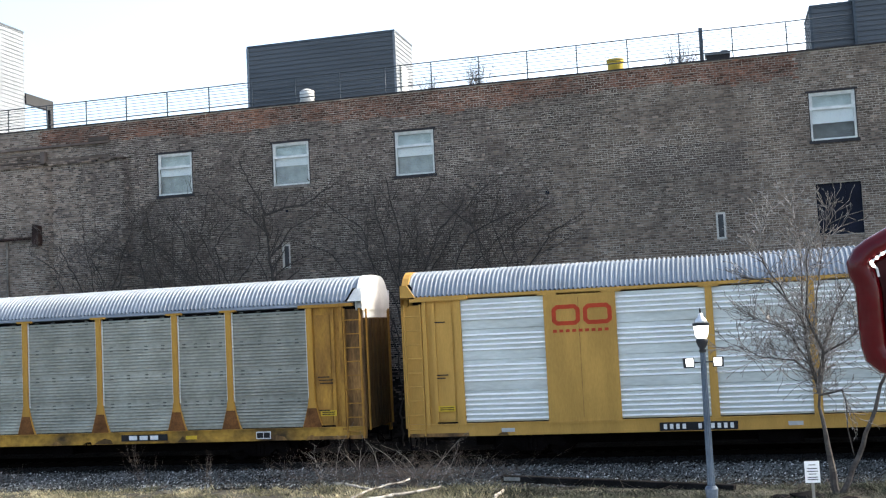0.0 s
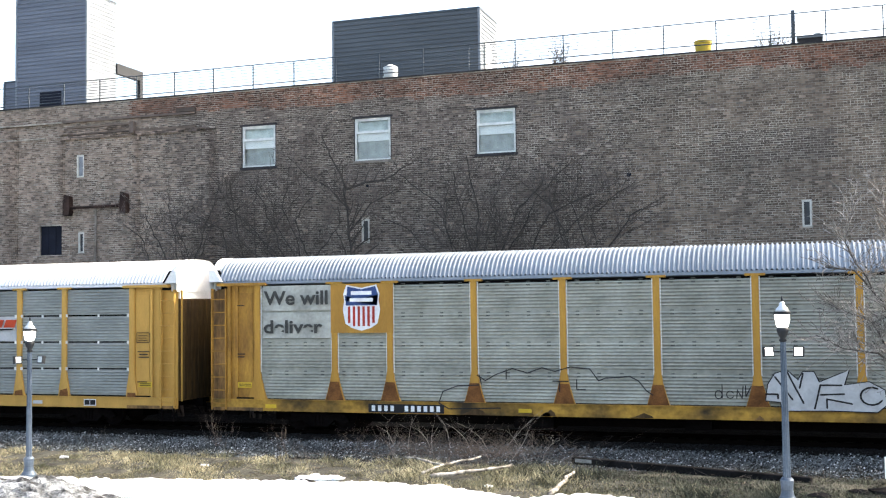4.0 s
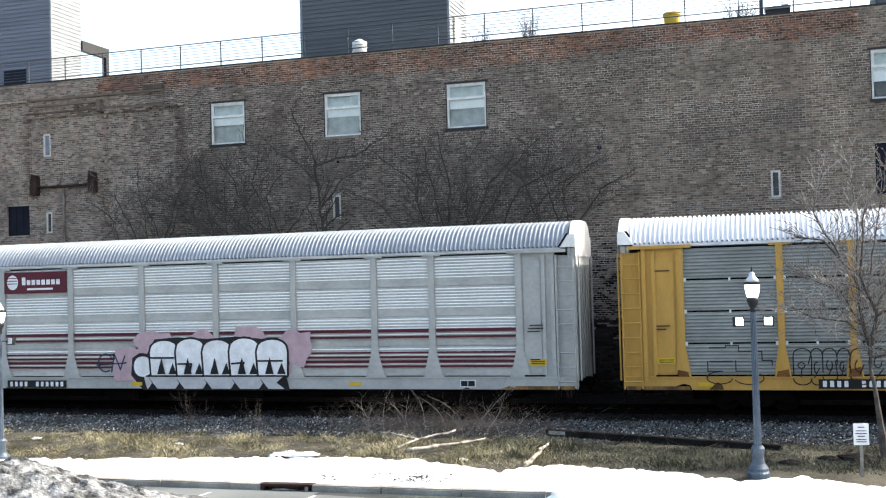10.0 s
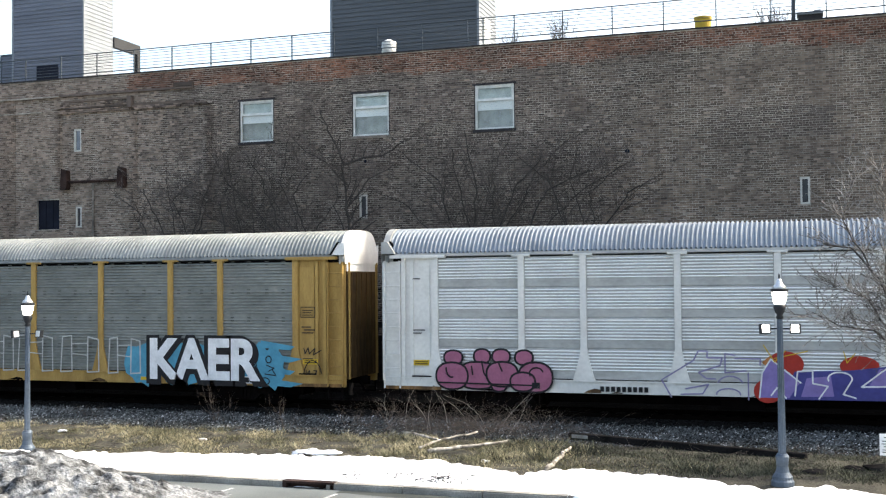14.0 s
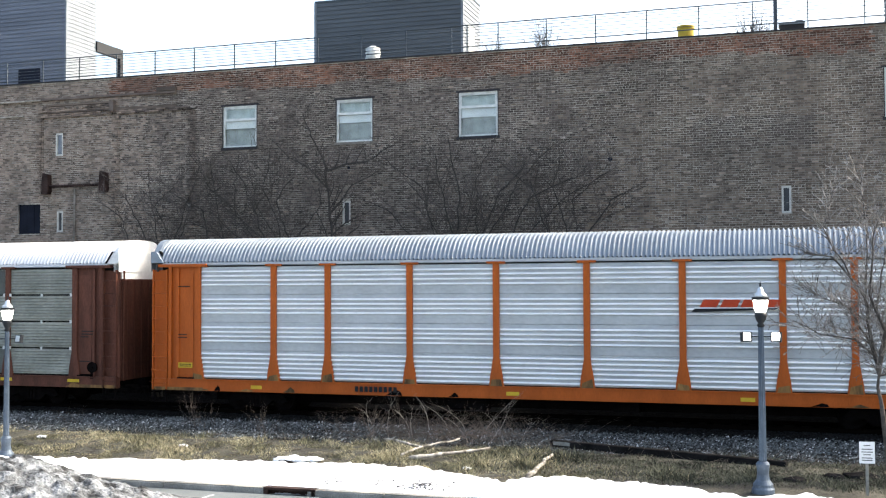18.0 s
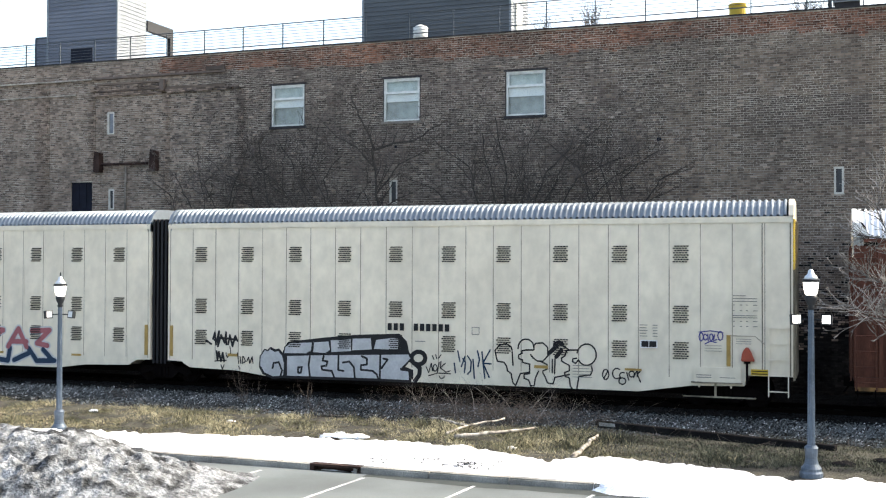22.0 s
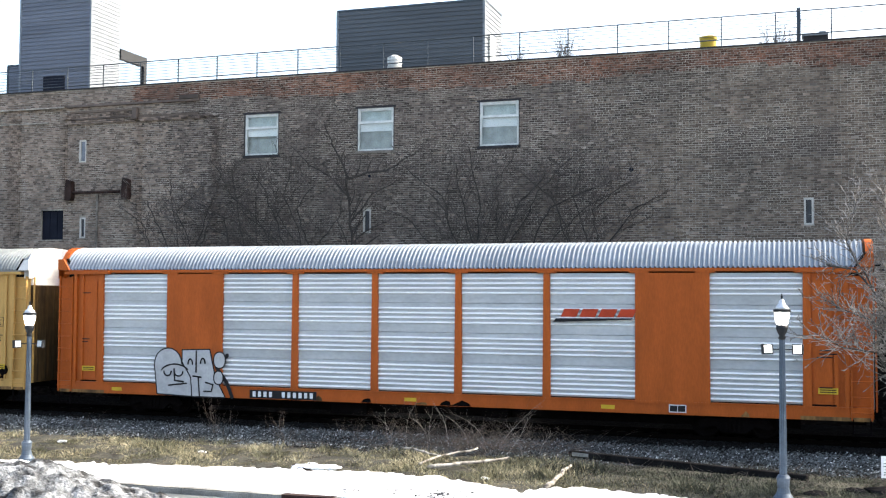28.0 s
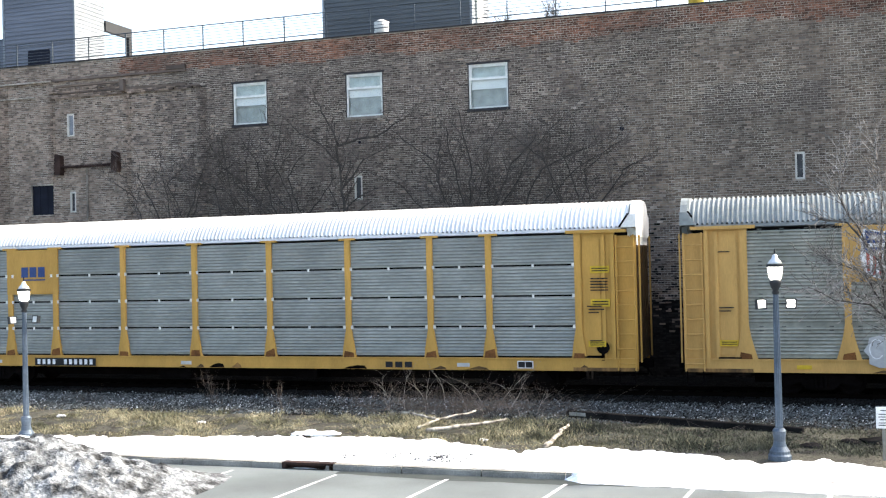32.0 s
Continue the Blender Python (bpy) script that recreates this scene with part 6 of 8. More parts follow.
def build_stones():
    rng = np.random.default_rng(9)
    n = 80000
    x = rng.uniform(-36, 8, n)
    y = rng.uniform(29.7, 34.2, n)
    keep = y > 29.9 + rng.normal(0, 0.18, n) - 0.2 * np.sin(x)
    x, y = x[keep], y[keep]
    n = len(x)
    z = 0.47 - 0.17 * np.clip((33.0 - y) / 3.0, 0, None) ** 1.3 + rng.uniform(-0.012, 0.03, n)
    r = rng.uniform(0.013, 0.036, n)
    base = np.array([(1, 0, 0), (0, 1, 0), (-1, 0, 0), (0, -1, 0), (0, 0, 0.8), (0, 0, -0.8)], float)
    turn = rng.uniform(0, np.pi, n)
    c, s = np.cos(turn), np.sin(turn)
    v = np.repeat(base[None], n, 0) * rng.uniform(0.7, 1.3, (n, 6, 1))
    vx = v[:, :, 0] * c[:, None] - v[:, :, 1] * s[:, None]
    vy = v[:, :, 0] * s[:, None] + v[:, :, 1] * c[:, None]
    v = np.stack([vx, vy, v[:, :, 2] + 0.3 * vx], 2) * r[:, None, None] + np.stack([x, y, z], 1)[:, None]
    tri = np.array(((0, 1, 4), (1, 2, 4), (2, 3, 4), (3, 0, 4), (1, 0, 5), (2, 1, 5), (3, 2, 5), (0, 3, 5)))
    pale = rng.random(n) < 0.15 - 0.07 * np.clip((x + 12) / 10, 0, 1)
    # Stones close to the rail get the near-black colour that paints shade.
    in_shade = y > 32.7 + rng.normal(0, 0.25, n)
    pale &= ~in_shade
    for sel, m, label in ((in_shade, STONE_SHADE, "near-black ballast stones beside the rail, train shade in their colour"), (~pale & ~in_shade, STONE, "loose grey crushed ballast stones"), (pale, STONE_PALE, "scattered pale ballast stones")):
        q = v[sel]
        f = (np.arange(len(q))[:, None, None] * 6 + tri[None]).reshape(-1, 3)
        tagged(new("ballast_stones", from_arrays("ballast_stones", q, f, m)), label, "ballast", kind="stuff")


build_stones()


def sweep(bm, pts, r, n=20, y=0.0):
    """A round tube along a bent line of x, z points, standing in one plane."""
    pts = [Vector((px, y, pz)) for px, pz in pts]
    rings = []
    for k, p in enumerate(pts):
        d = (pts[min(k + 1, len(pts) - 1)] - pts[max(k - 1, 0)]).normalized()
        side = d.cross(Vector((0, 1, 0)))
        rings.append([bm.verts.new(p + (side * math.cos(j * math.tau / n) + Vector((0, 1, 0)) * math.sin(j * math.tau / n)) * r) for j in range(n)])
    for a, b in zip(rings, rings[1:]):
        for j in range(n):
            bm.faces.new((a[j], a[(j + 1) % n], b[(j + 1) % n], b[j]))
    bm.faces.new(rings[0][::-1])
    bm.faces.new(rings[-1])
    bmesh.ops.recalc_face_normals(bm, faces=bm.faces[:])


def build_clutter():
    t = thing("old_timber", "long dark old timber lying beside the ballast", "timber", at=pose(-6.3, 30.5, 0.42, 0, 0.6, -15.5))
    bm = bmesh.new()
    box(bm, 0, 6.6, -0.10, 0.10, -0.10, 0.10)
    bmesh.ops.bevel(bm, geom=bm.edges[:], offset=0.02, segments=1, affect="EDGES")
    part("beam", bm, TIMBER, t)
    bm = bmesh.new()
    box(bm, 0.12, 0.62, -0.108, -0.098, -0.03, 0.07)
    part("pale_patch", bm, CONCRETE, t)
    rng = random.Random(2)
    for x, y, r in ((1.15, 27.6, 0.18), (1.75, 27.7, 0.28), (2.6, 27.2, 0.2), (0.2, 26.9, 0.2), (-12.9, 27.0, 0.16)):
        k = thing("dark_clod", "dark clod of earth lying on the verge", "clod", "verge clods", at=pose(x, y, ground_z(x, y)))
        bm = bmesh.new()
        bmesh.ops.create_icosphere(bm, subdivisions=2, radius=r)
        for v in bm.verts:
            v.co *= 1 + 0.35 * noise.noise(v.co * 5 + Vector((x, y, 0)))
            v.co.z = max(-0.04, v.co.z * 0.5)
            v.co.x *= 1.5
        part("clod", bm, TIMBER, k)
    t = thing("parking_sign", "small white notice sign on a thin grey post", "sign", at=pose(1.72, 25.6, 0.12, 0, 0, 6))
    bm = bmesh.new()
    box(bm, -0.03, 0.03, -0.02, 0.02, -0.1, 1.30)
    part("sign_post", bm, CONCRETE, t)
    bm = bmesh.new()
    box(bm, -0.16, 0.16, -0.035, -0.022, 0.83, 1.30)
    part("sign_board", bm, SIGN_WHITE, t)
    for z, w in ((1.22, 0.07), (1.14, 0.11), (1.08, 0.12), (1.02, 0.08), (0.95, 0.11), (0.90, 0.11)):
        bm = bmesh.new()
        box(bm, -w, w, -0.040, -0.034, z - 0.009, z + 0.009)
        part("sign_line", bm, INK, t, "dark unreadable line of notice text")
    t = thing("sign_pole", "plain dark steel sign pole beside the viewpoint", "pole", at=pose(0.93, 3.5, 0))
    bm = bmesh.new()
    rod(bm, (0, 0, 0), (0, 0, 5.4), 0.05, n=12)
    part("pole_shaft", bm, DARK_METAL, t)
    # illuminated red letter close to the viewpoint
    t = thing("channel_letter", "glossy red rounded channel letter with small white bulbs", "sign letter", at=pose(0.392, 3.5, 4.8))
    bm = bmesh.new()
    sweep(bm, ((0.50, 0.39), (0.31, 0.298), (0.214, 0.245), (0.149, 0.211), (0.097, 0.183), (0.059, 0.163), (0.035, 0.145), (0.023, 0.123), (0.027, 0.100), (0.038, 0.073), (0.044, 0.040), (0.045, -0.05), (0.047, -0.120), (0.054, -0.150), (0.074, -0.170), (0.12, -0.183), (0.27, -0.203), (0.50, -0.225)), 0.039)
    part("letter_shell", bm, RED, t, smooth=True)
    bm = bmesh.new()
    slab(bm, [(0.06, 0.12), (0.12, 0.17), (0.5, 0.36), (0.5, -0.22), (0.09, -0.17), (0.06, -0.13)], 0.0, 0.02)
    part("letter_back", bm, RED_DARK, t, "dark recessed letter back")
    bm = bmesh.new()
    slab(bm, [(0.094, 0.085), (0.13, 0.115), (0.5, 0.30), (0.5, -0.16), (0.12, -0.135), (0.096, -0.11)], -0.035, 0.0)
    bmesh.ops.bevel(bm, geom=bm.edges[:], offset=0.006, segments=2, affect="EDGES")
    part("letter_face", bm, RED, t)
    bm = bmesh.new()
    sweep(bm, ((0.40, 0.315), (0.095, 0.157), (0.068, 0.140), (0.051, 0.127), (0.048, 0.121), (0.058, 0.117), (0.067, 0.107), (0.070, 0.083)), 0.0035, 6, -0.037)
    part("light_tube", bm, TUBE, t, "thin white light tube along the inner edge")
    for x, z in ((0.085, 0.151), (0.068, 0.140), (0.052, 0.128), (0.057, 0.117), (0.104, 0.161)):
        bm = bmesh.new()
        bmesh.ops.create_uvsphere(bm, u_segments=8, v_segments=6, radius=0.005)
        part("bulb", bm, LAMP_GLOW, t, at=pose(x, -0.040, z))


build_clutter()


# ---------------------------------------------------------------- marks and spray paint on the cars
def blob(rng, cx, cz, rx, rz, n=18, wob=0.10, p=2.6):
    pts = []
    for k in range(n):
        a = math.tau * k / n
        c, s = math.cos(a), math.sin(a)
        r = (abs(c) ** p + abs(s) ** p) ** (-1 / p) * (1 + rng.uniform(-wob, wob))
        pts.append((cx + rx * r * c, cz + rz * r * s))
    return pts


def stroke(pts, w):
    """Outlines of the straight runs of a line, each a thin quad."""
    out = []
    for (x0, z0), (x1, z1) in zip(pts, pts[1:]):
        d = Vector((x1 - x0, z1 - z0))
        if d.length < 1e-4:
            continue
        d.normalize()
        n = Vector((-d.y, d.x)) * w / 2
        for cx, cz in ((x0, z0), (x1, z1)):
            out.append([(cx + w / 2 * math.cos(math.tau * k / 10), cz + w / 2 * math.sin(math.tau * k / 10)) for k in range(10)])
        out.append([(x0 + n.x, z0 + n.y), (x1 + n.x, z1 + n.y), (x1 - n.x, z1 - n.y), (x0 - n.x, z0 - n.y)])
    return out


def words(car, text, x0, x1, z, size, material, bold=0.006, out=0.004):
    cu = bpy.data.curves.new("lettering", "FONT")
    cu.body, cu.size, cu.extrude, cu.offset = text, size, 0.002, bold
    cu.materials.append(material)
    ob = new("lettering", cu)
    ob.parent = car
    bpy.context.view_layer.update()
    xs = [q[0] for q in ob.bound_box]
    wide = max(0.01, max(xs) - min(xs))
    ob.matrix_basis = pose(x0 - min(xs) * (x1 - x0) / wide, FACE - out, z, 90) @ Matrix.Diagonal(((x1 - x0) / wide, 1, 1, 1))
    return ob


def shield(car, x0, x1, z0, z1):
    cx, w, h = (x0 + x1) / 2, (x1 - x0) / 2, z1 - z0
    def shape(k):
        pts = [(-0.80, 1.0), (0.0, 0.93), (0.80, 1.0), (0.97, 0.80), (0.92, 0.66), (1.0, 0.45), (0.86, 0.16), (0.5, 0.06), (0.0, 0.0), (-0.5, 0.06), (-0.86, 0.16), (-1.0, 0.45), (-0.92, 0.66), (-0.97, 0.80)]
        return [(cx + x * w * k, z0 + h * 0.5 + (z - 0.5) * h * k) for x, z in pts]
    decal(car, "shield_rim", [shape(1.0)], P_WHITE, FACE, "plain striped shield emblem")
    decal(car, "shield_field", [[p for p in shape(0.93) if p[1] > z0 + h * 0.60] + [(cx + w * 0.84, z0 + h * 0.55), (cx - w * 0.84, z0 + h * 0.55)][::1]], P_NAVY, FACE - 0.006)
    polys = []
    for k in range(6):
        x = cx - w * 0.72 + w * 0.26 * k
        low = z0 + h * (0.17 if k in (0, 5) else 0.10)
        polys.append(rect(x, x + w * 0.13, low, z0 + h * 0.53))
    decal(car, "shield_stripe", polys, P_RED, FACE - 0.007)
    decal(car, "shield_bar", [rect(cx - w * 0.55, cx + w * 0.55, z0 + h * 0.78, z0 + h * 0.86), rect(cx - w * 0.62, cx + w * 0.62, z0 + h * 0.63, z0 + h * 0.71)], P_WHITE, FACE - 0.011)


def slanted_mark(car, x0, x1, z0, z1, material=P_MARK_RED):
    """A wordmark as plain slanted blocks over a dark wedge."""
    w = (x1 - x0) / 4.4
    polys = [rect(x0 + 0.25 + w * 1.02 * k, x0 + 0.25 + w * 1.02 * k + w * 0.86, z0 + (z1 - z0) * 0.40, z1, 0.12) for k in range(4)]
    decal(car, "mark_block", polys, material, FACE, "plain slanted red mark")
    decal(car, "mark_underline", [rect(x0 + 0.1, x1, z0 + (z1 - z0) * 0.28, z0 + (z1 - z0) * 0.38)], P_WHITE, FACE - 0.002)
    decal(car, "mark_wedge", [[(x0, z0), (x0 + 0.1, z0 + (z1 - z0) * 0.28), (x1, z0 + (z1 - z0) * 0.34), (x1 - 0.1, z0 + (z1 - z0) * 0.22)]], P_BLACK, FACE - 0.004)


def data_box(car, x, z):
    """Small black consolidated-stencil box with a white rim."""
    decal(car, "data_box", [rect(x, x + 0.52, z, z + 0.24)], P_WHITE, FACE)
    decal(car, "data_field", [rect(x + 0.03, x + 0.25, z + 0.03, z + 0.21), rect(x + 0.27, x + 0.49, z + 0.03, z + 0.21)], P_BLACK, FACE - 0.005)


def yellow_label(car, x, z, w=0.55, h=0.18):
    decal(car, "warning_label", [rect(x, x + w, z, z + h)], P_YELLOW, FACE + 0.02)
    decal(car, "label_line", [rect(x + 0.05, x + w - 0.05, z + h * 0.25, z + h * 0.40), rect(x + 0.05, x + w - 0.05, z + h * 0.6, z + h * 0.75)], P_BLACK, FACE + 0.015)


def common_marks(car, rng, labels=True):
    stencils(car, [(12.45 + rng.uniform(0, 0.1), z, rng.uniform(0.3, 0.5)) for z in (2.5, 2.6, 2.7, 1.62)] + [(-12.95, z, rng.uniform(0.25, 0.45)) for z in (2.52, 2.62, 4.3)])
    if labels:
        yellow_label(car, 12.5, 1.45)
        yellow_label(car, -12.95, 1.48)
    decal(car, "door_seam", [rect(12.33, 13.0, 1.10, 1.15), rect(-13.0, -12.33, 1.10, 1.15)], JOINT, -1.53)
    for _ in range(9):
        x, w = rng.uniform(-13.2, 12.6), rng.uniform(0.25, 0.9)
        z = rng.uniform(0.72, 0.84)
        decal(car, "sill_stain", [[(x, 0.70), (x + w, 0.70), (x + w * 0.9, z), (x + w * 0.6, z + rng.uniform(0, 0.1)), (x + w * 0.25, z - 0.03)]], rng.choice((CORNER, UNDER, END_GRIME_SHADE)), -1.503)
    decal(car, "sill_grime", [rect(12.0, 14.0, 0.69, 0.80), rect(-14.0, -12.0, 0.69, 0.80)], CORNER, -1.508)


def arc(cx, cz, rx, rz, a0, a1, n=10):
    """Points on part of an oval, angles in degrees."""
    return [(cx + rx * math.cos(radians(a0 + (a1 - a0) * k / n)), cz + rz * math.sin(radians(a0 + (a1 - a0) * k / n))) for k in range(n + 1)]


def spray_plate(car, name, polys, material, out, label=""):
    """Flat paint of several outlines as one mesh, out metres before the side."""
    bm = bmesh.new()
    for i, p in enumerate(polys):
        y = FACE - out - 0.00006 * i
        slab(bm, list(p), y, y + 0.002)
    return part(name, bm, material, car, label)


def place(pts, b):
    """Unit outline into the box b = x0, x1, z0, z1."""
    return [(b[0] + (b[1] - b[0]) * u, b[2] + (b[3] - b[2]) * v) for u, v in pts]


def forms(car, b, shapes, fill, line, edge, label="", out=0.0, name="spray_painting", step=0.006):
    """Overlapping painted bodies, each with its own rim, the later ones in front."""
    for k, pts in enumerate(shapes):
        p = place(pts, b)
        spray_plate(car, "spray_rim", stroke(p + p[:1], edge * 2), line, out + step * k, "")
        spray_plate(car, name, [p], fill, out + step * (k + 0.66), label if k == 0 else "")


def lines(car, b, strokes, material, w, out=0.0, label=""):
    """Free painted lines in the unit box b."""
    for k, pts in enumerate(strokes):
        spray_plate(car, "spray_stroke", stroke(place(pts, b), w), material, out + 0.0007 * (k % 9), label if k == 0 else "")


def oval(cx, cz, rx, rz, p=2.4, n=20):
    pts = []
    for k in range(n):
        c, s = math.cos(math.tau * k / n), math.sin(math.tau * k / n)
        r = (abs(c) ** p + abs(s) ** p) ** (-1 / p)
        pts.append((cx + rx * r * c, cz + rz * r * s))
    return pts


def scallops(car, x0, x1, z0, z1, n, material, w, seed, label=""):
    """A thin hollow throw-up: arched tops, scalloped feet, short inner lines."""
    rng = random.Random(seed)
    strokes, edges = [], [0.0]
    for k in range(n):
        edges.append(edges[-1] + rng.uniform(0.7, 1.3))
    edges = [e / edges[-1] for e in edges]
    for k, (a, c) in enumerate(zip(edges, edges[1:])):
        m, r = (a + c) / 2, (c - a) / 2
        top, low = rng.uniform(0.68, 0.86), rng.uniform(0.16, 0.28)
        strokes.append([(a, low + 0.1), (a + r * rng.uniform(-0.2, 0.2), top - 0.1)] + arc(m, top, r, 1 - top, 180, 0, 8) + [(c + r * rng.uniform(-0.3, 0.1), top - 0.25)])
        strokes.append(arc(m, low, r * 1.05, low, 180, 360, 8))
        strokes.append(arc(m + r * rng.uniform(-0.2, 0.2), rng.uniform(0.45, 0.62), r * 0.42, rng.uniform(0.08, 0.16), rng.uniform(0, 180), rng.uniform(260, 420), 7))
        strokes.append([(m + r * rng.uniform(-0.5, 0.1), low + 0.05), (m + r * rng.uniform(-0.2, 0.5), low + rng.uniform(0.2, 0.35))])
    lines(car, (x0, x1, z0, z1), strokes, material, w, label=label)


def info_box(car, x, z, w=0.52, h=0.34):
    """A thin stencilled frame with a few unreadable lines in it."""
    spray_plate(car, "info_frame", stroke([(x, z), (x + w, z), (x + w, z + h), (x, z + h), (x, z)], 0.022), P_BLACK, -0.025)
    spray_plate(car, "stencil_line", [rect(x + 0.06, x + w - 0.08 - 0.05 * (k % 2), z + 0.06 + 0.08 * k, z + 0.085 + 0.08 * k) for k in range(3)], P_BLACK, -0.025)


def build_marks():
    car = [c for c, _ in CARS]
    for k in (3, 4, 6, 7, 8, 12, 14):
        info_box(car[k], 12.42, 3.05)
    for k in (3, 4, 8, 12, 14, 15):
        decal(car[k], "rust_foot", [[(x - 0.20, 1.06), (x + 0.20, 1.06), (x + 0.16, 1.24 + 0.07 * ((i * 7) % 3)), (x - 0.15, 1.30 - 0.05 * (i % 2))] for i, x in enumerate(BAYS)], RUST if k != 8 else CORNER, -1.530)
    rng = random.Random(77)
    for k in range(16):
        if k in (10, 11):
            continue
        common_marks(car[k], rng, k not in (9,))
        data_box(car[k], 10.2 if k not in (9, 13) else 8.2, 0.76)
        decal(car[k], "sill_label", [rect(x, x + 0.42, 0.80, 0.92) for x in (rng.uniform(-12, -10), rng.uniform(-3, 0), rng.uniform(6, 9))], P_YELLOW if k % 3 else P_SILVER)
    # first car: ring-and-wave mark in red, small line below
    c = car[0]
    code_bars(c, -5.95, 0.76, 10, 0.17, 0.16)
    ring = stroke([(-8.45, 4.61), (-9.0, 4.61), (-9.1, 4.52), (-9.1, 4.18), (-9.0, 4.10), (-8.45, 4.10), (-8.35, 4.18), (-8.35, 4.52), (-8.45, 4.61)], 0.13)
    ring += [[(x + 0.98, z) for x, z in q] for q in list(ring)]
    bm = bmesh.new()
    for i, p in enumerate(ring):
        slab(bm, p, FACE - 0.0004 * i, FACE - 0.0004 * i + 0.003)
    part("round_mark", bm, P_MARK_RED, c, "red bent-line mark")
    decal(c, "small_line", [rect(-9.15 + 0.2 * k, -9.15 + 0.2 * k + 0.12, 3.82, 3.91) for k in range(9)], P_MARK_RED)
    decal(c, "panel_seam", [rect(-8.335, -8.325, 1.2, 4.9)], CORNER, FACE + 0.012)
    # slogan cars
    for k in (1, 2):
        c = car[k]
        decal(c, "slogan_panel", [rect(-11.98, -9.42, 4.12, 4.98), rect(-11.98, -9.42, 3.18, 4.06)], SLOGAN_PLATE, FACE + 0.06)
        words(c, "We will", -11.93, -9.52, 4.33, 0.66, SLOGAN_INK, 0.016)
        words(c, "deliver", -11.93, -9.72, 3.36, 0.62, SLOGAN_INK, 0.016)
        shield(c, -8.97, -7.62, 3.42, 4.96)
        code_bars(c, -7.95, 0.76, 10, 0.20, 0.19)
        decal(c, "rust_patch", [[(x - 0.33, 1.1), (x + 0.33, 1.1), (x + 0.23, 1.42), (x + 0.16, 1.72), (x - 0.16, 1.72), (x - 0.23, 1.42)] for x in BAYS[1:]], RUST, -1.532)
    decal(car[1], "sill_mark", [rect(5.2, 6.95, 0.78, 1.0)], P_BLACK)
    decal(car[1], "sill_mark_bars", [rect(5.5 + 0.4 * k, 5.8 + 0.4 * k, 0.82, 0.96) for k in range(3)], P_WHITE, FACE - 0.005)
    lines(car[2], (-5.6, 1.3, 0.85, 2.25), [[(0.0, 0.15), (0.02, 0.42), (0.09, 0.55), (0.2, 0.58)], [(0.19, 0.8), (0.23, 0.68), (0.28, 0.82), (0.36, 0.96), (0.43, 0.86), (0.5, 0.98), (0.56, 0.9), (0.63, 1.0), (0.72, 0.96), (0.76, 0.7), (0.79, 0.76), (0.9, 0.8), (0.94, 0.7), (0.97, 0.5), (1.0, 0.4)], [(0.55, 0.68), (0.62, 0.68)], [(0.58, 0.68), (0.58, 0.45)], [(0.66, 0.72), (0.66, 0.5), (0.7, 0.5)], [(0.2, 0.8), (0.21, 0.6)], [(0.33, 0.94), (0.33, 0.72)], [(0.0, 0.15), (0.05, 0.02), (0.3, 0.06)]], P_BLACK, 0.035, label="loose black spray outlines")
    b = (4.55, 7.95, 0.98, 2.24)
    forms(car[2], b, ([(0.02, 0.25), (0.04, 0.62), (0.10, 0.88), (0.20, 0.95), (0.29, 0.72), (0.33, 0.92), (0.42, 0.92), (0.46, 0.68), (0.70, 0.96), (0.66, 0.62), (0.86, 0.70), (0.98, 0.52), (1.0, 0.2), (0.92, 0.02), (0.55, 0.04), (0.16, 0.02), (0.14, 0.22)],), P_SILVER, P_BLACK, 0.03, "silver spray shapes edged in black")
    lines(car[2], b, [[(0.10, 0.8), (0.24, 0.28)], [(0.2, 0.92), (0.33, 0.2)], [(0.33, 0.88), (0.30, 0.55)], [(0.42, 0.08), (0.47, 0.62), (0.64, 0.62)], [(0.47, 0.4), (0.66, 0.42)], [(0.52, 0.1), (0.52, 0.3), (0.72, 0.2)], arc(0.88, 0.38, 0.09, 0.2, 60, 330), [(0.02, 0.4), (0.12, 0.4), (0.12, 0.3)]], P_BLACK, 0.05, 0.012)
    lines(car[2], (3.15, 4.2, 1.25, 1.75), [arc(0.1, 0.4, 0.1, 0.25, 0, 360), [(0.2, 0.2), (0.2, 1.0)], arc(0.42, 0.4, 0.1, 0.22, 30, 330), [(0.6, 0.2), (0.62, 0.7), (0.75, 0.2), (0.78, 0.9)], [(0.85, 0.95), (0.85, 0.3), (1.0, 0.9)]], P_BLACK, 0.03)
    # grey-panelled yellow cars
    code_bars(car[3], -8.25, 0.76, 10, 0.19, 0.18)
    for k in (3, 4):
        decal(car[k], "pale_panel", [rect(4.55, 7.16, 3.10, 4.03)], P_SILVER, FACE + 0.06)
        slanted_mark(car[k], 4.62, 7.12, 3.42, 3.90)
    c = car[4]
    code_bars(c, -8.2, 0.78, 10, 0.20, 0.17)
    lines(c, (-11.5, -9.6, 0.85, 2.02), [[(0.05, 0.95), (0.3, 0.95), (0.3, 1.0), (0.5, 1.0), (0.5, 0.85), (0.85, 0.85), (0.85, 0.62), (1.0, 0.62), (1.0, 0.5)], [(0.02, 0.6), (0.02, 0.35), (0.25, 0.35)], [(0.05, 0.6), (0.4, 0.6)], [(0.45, 0.62), (0.45, 0.35), (0.7, 0.35), (0.7, 0.55)], arc(0.2, 0.18, 0.2, 0.16, 90, 350), arc(0.65, 0.17, 0.22, 0.16, 200, 400)], P_BLACK, 0.032, label="thin black stepped spray tag")
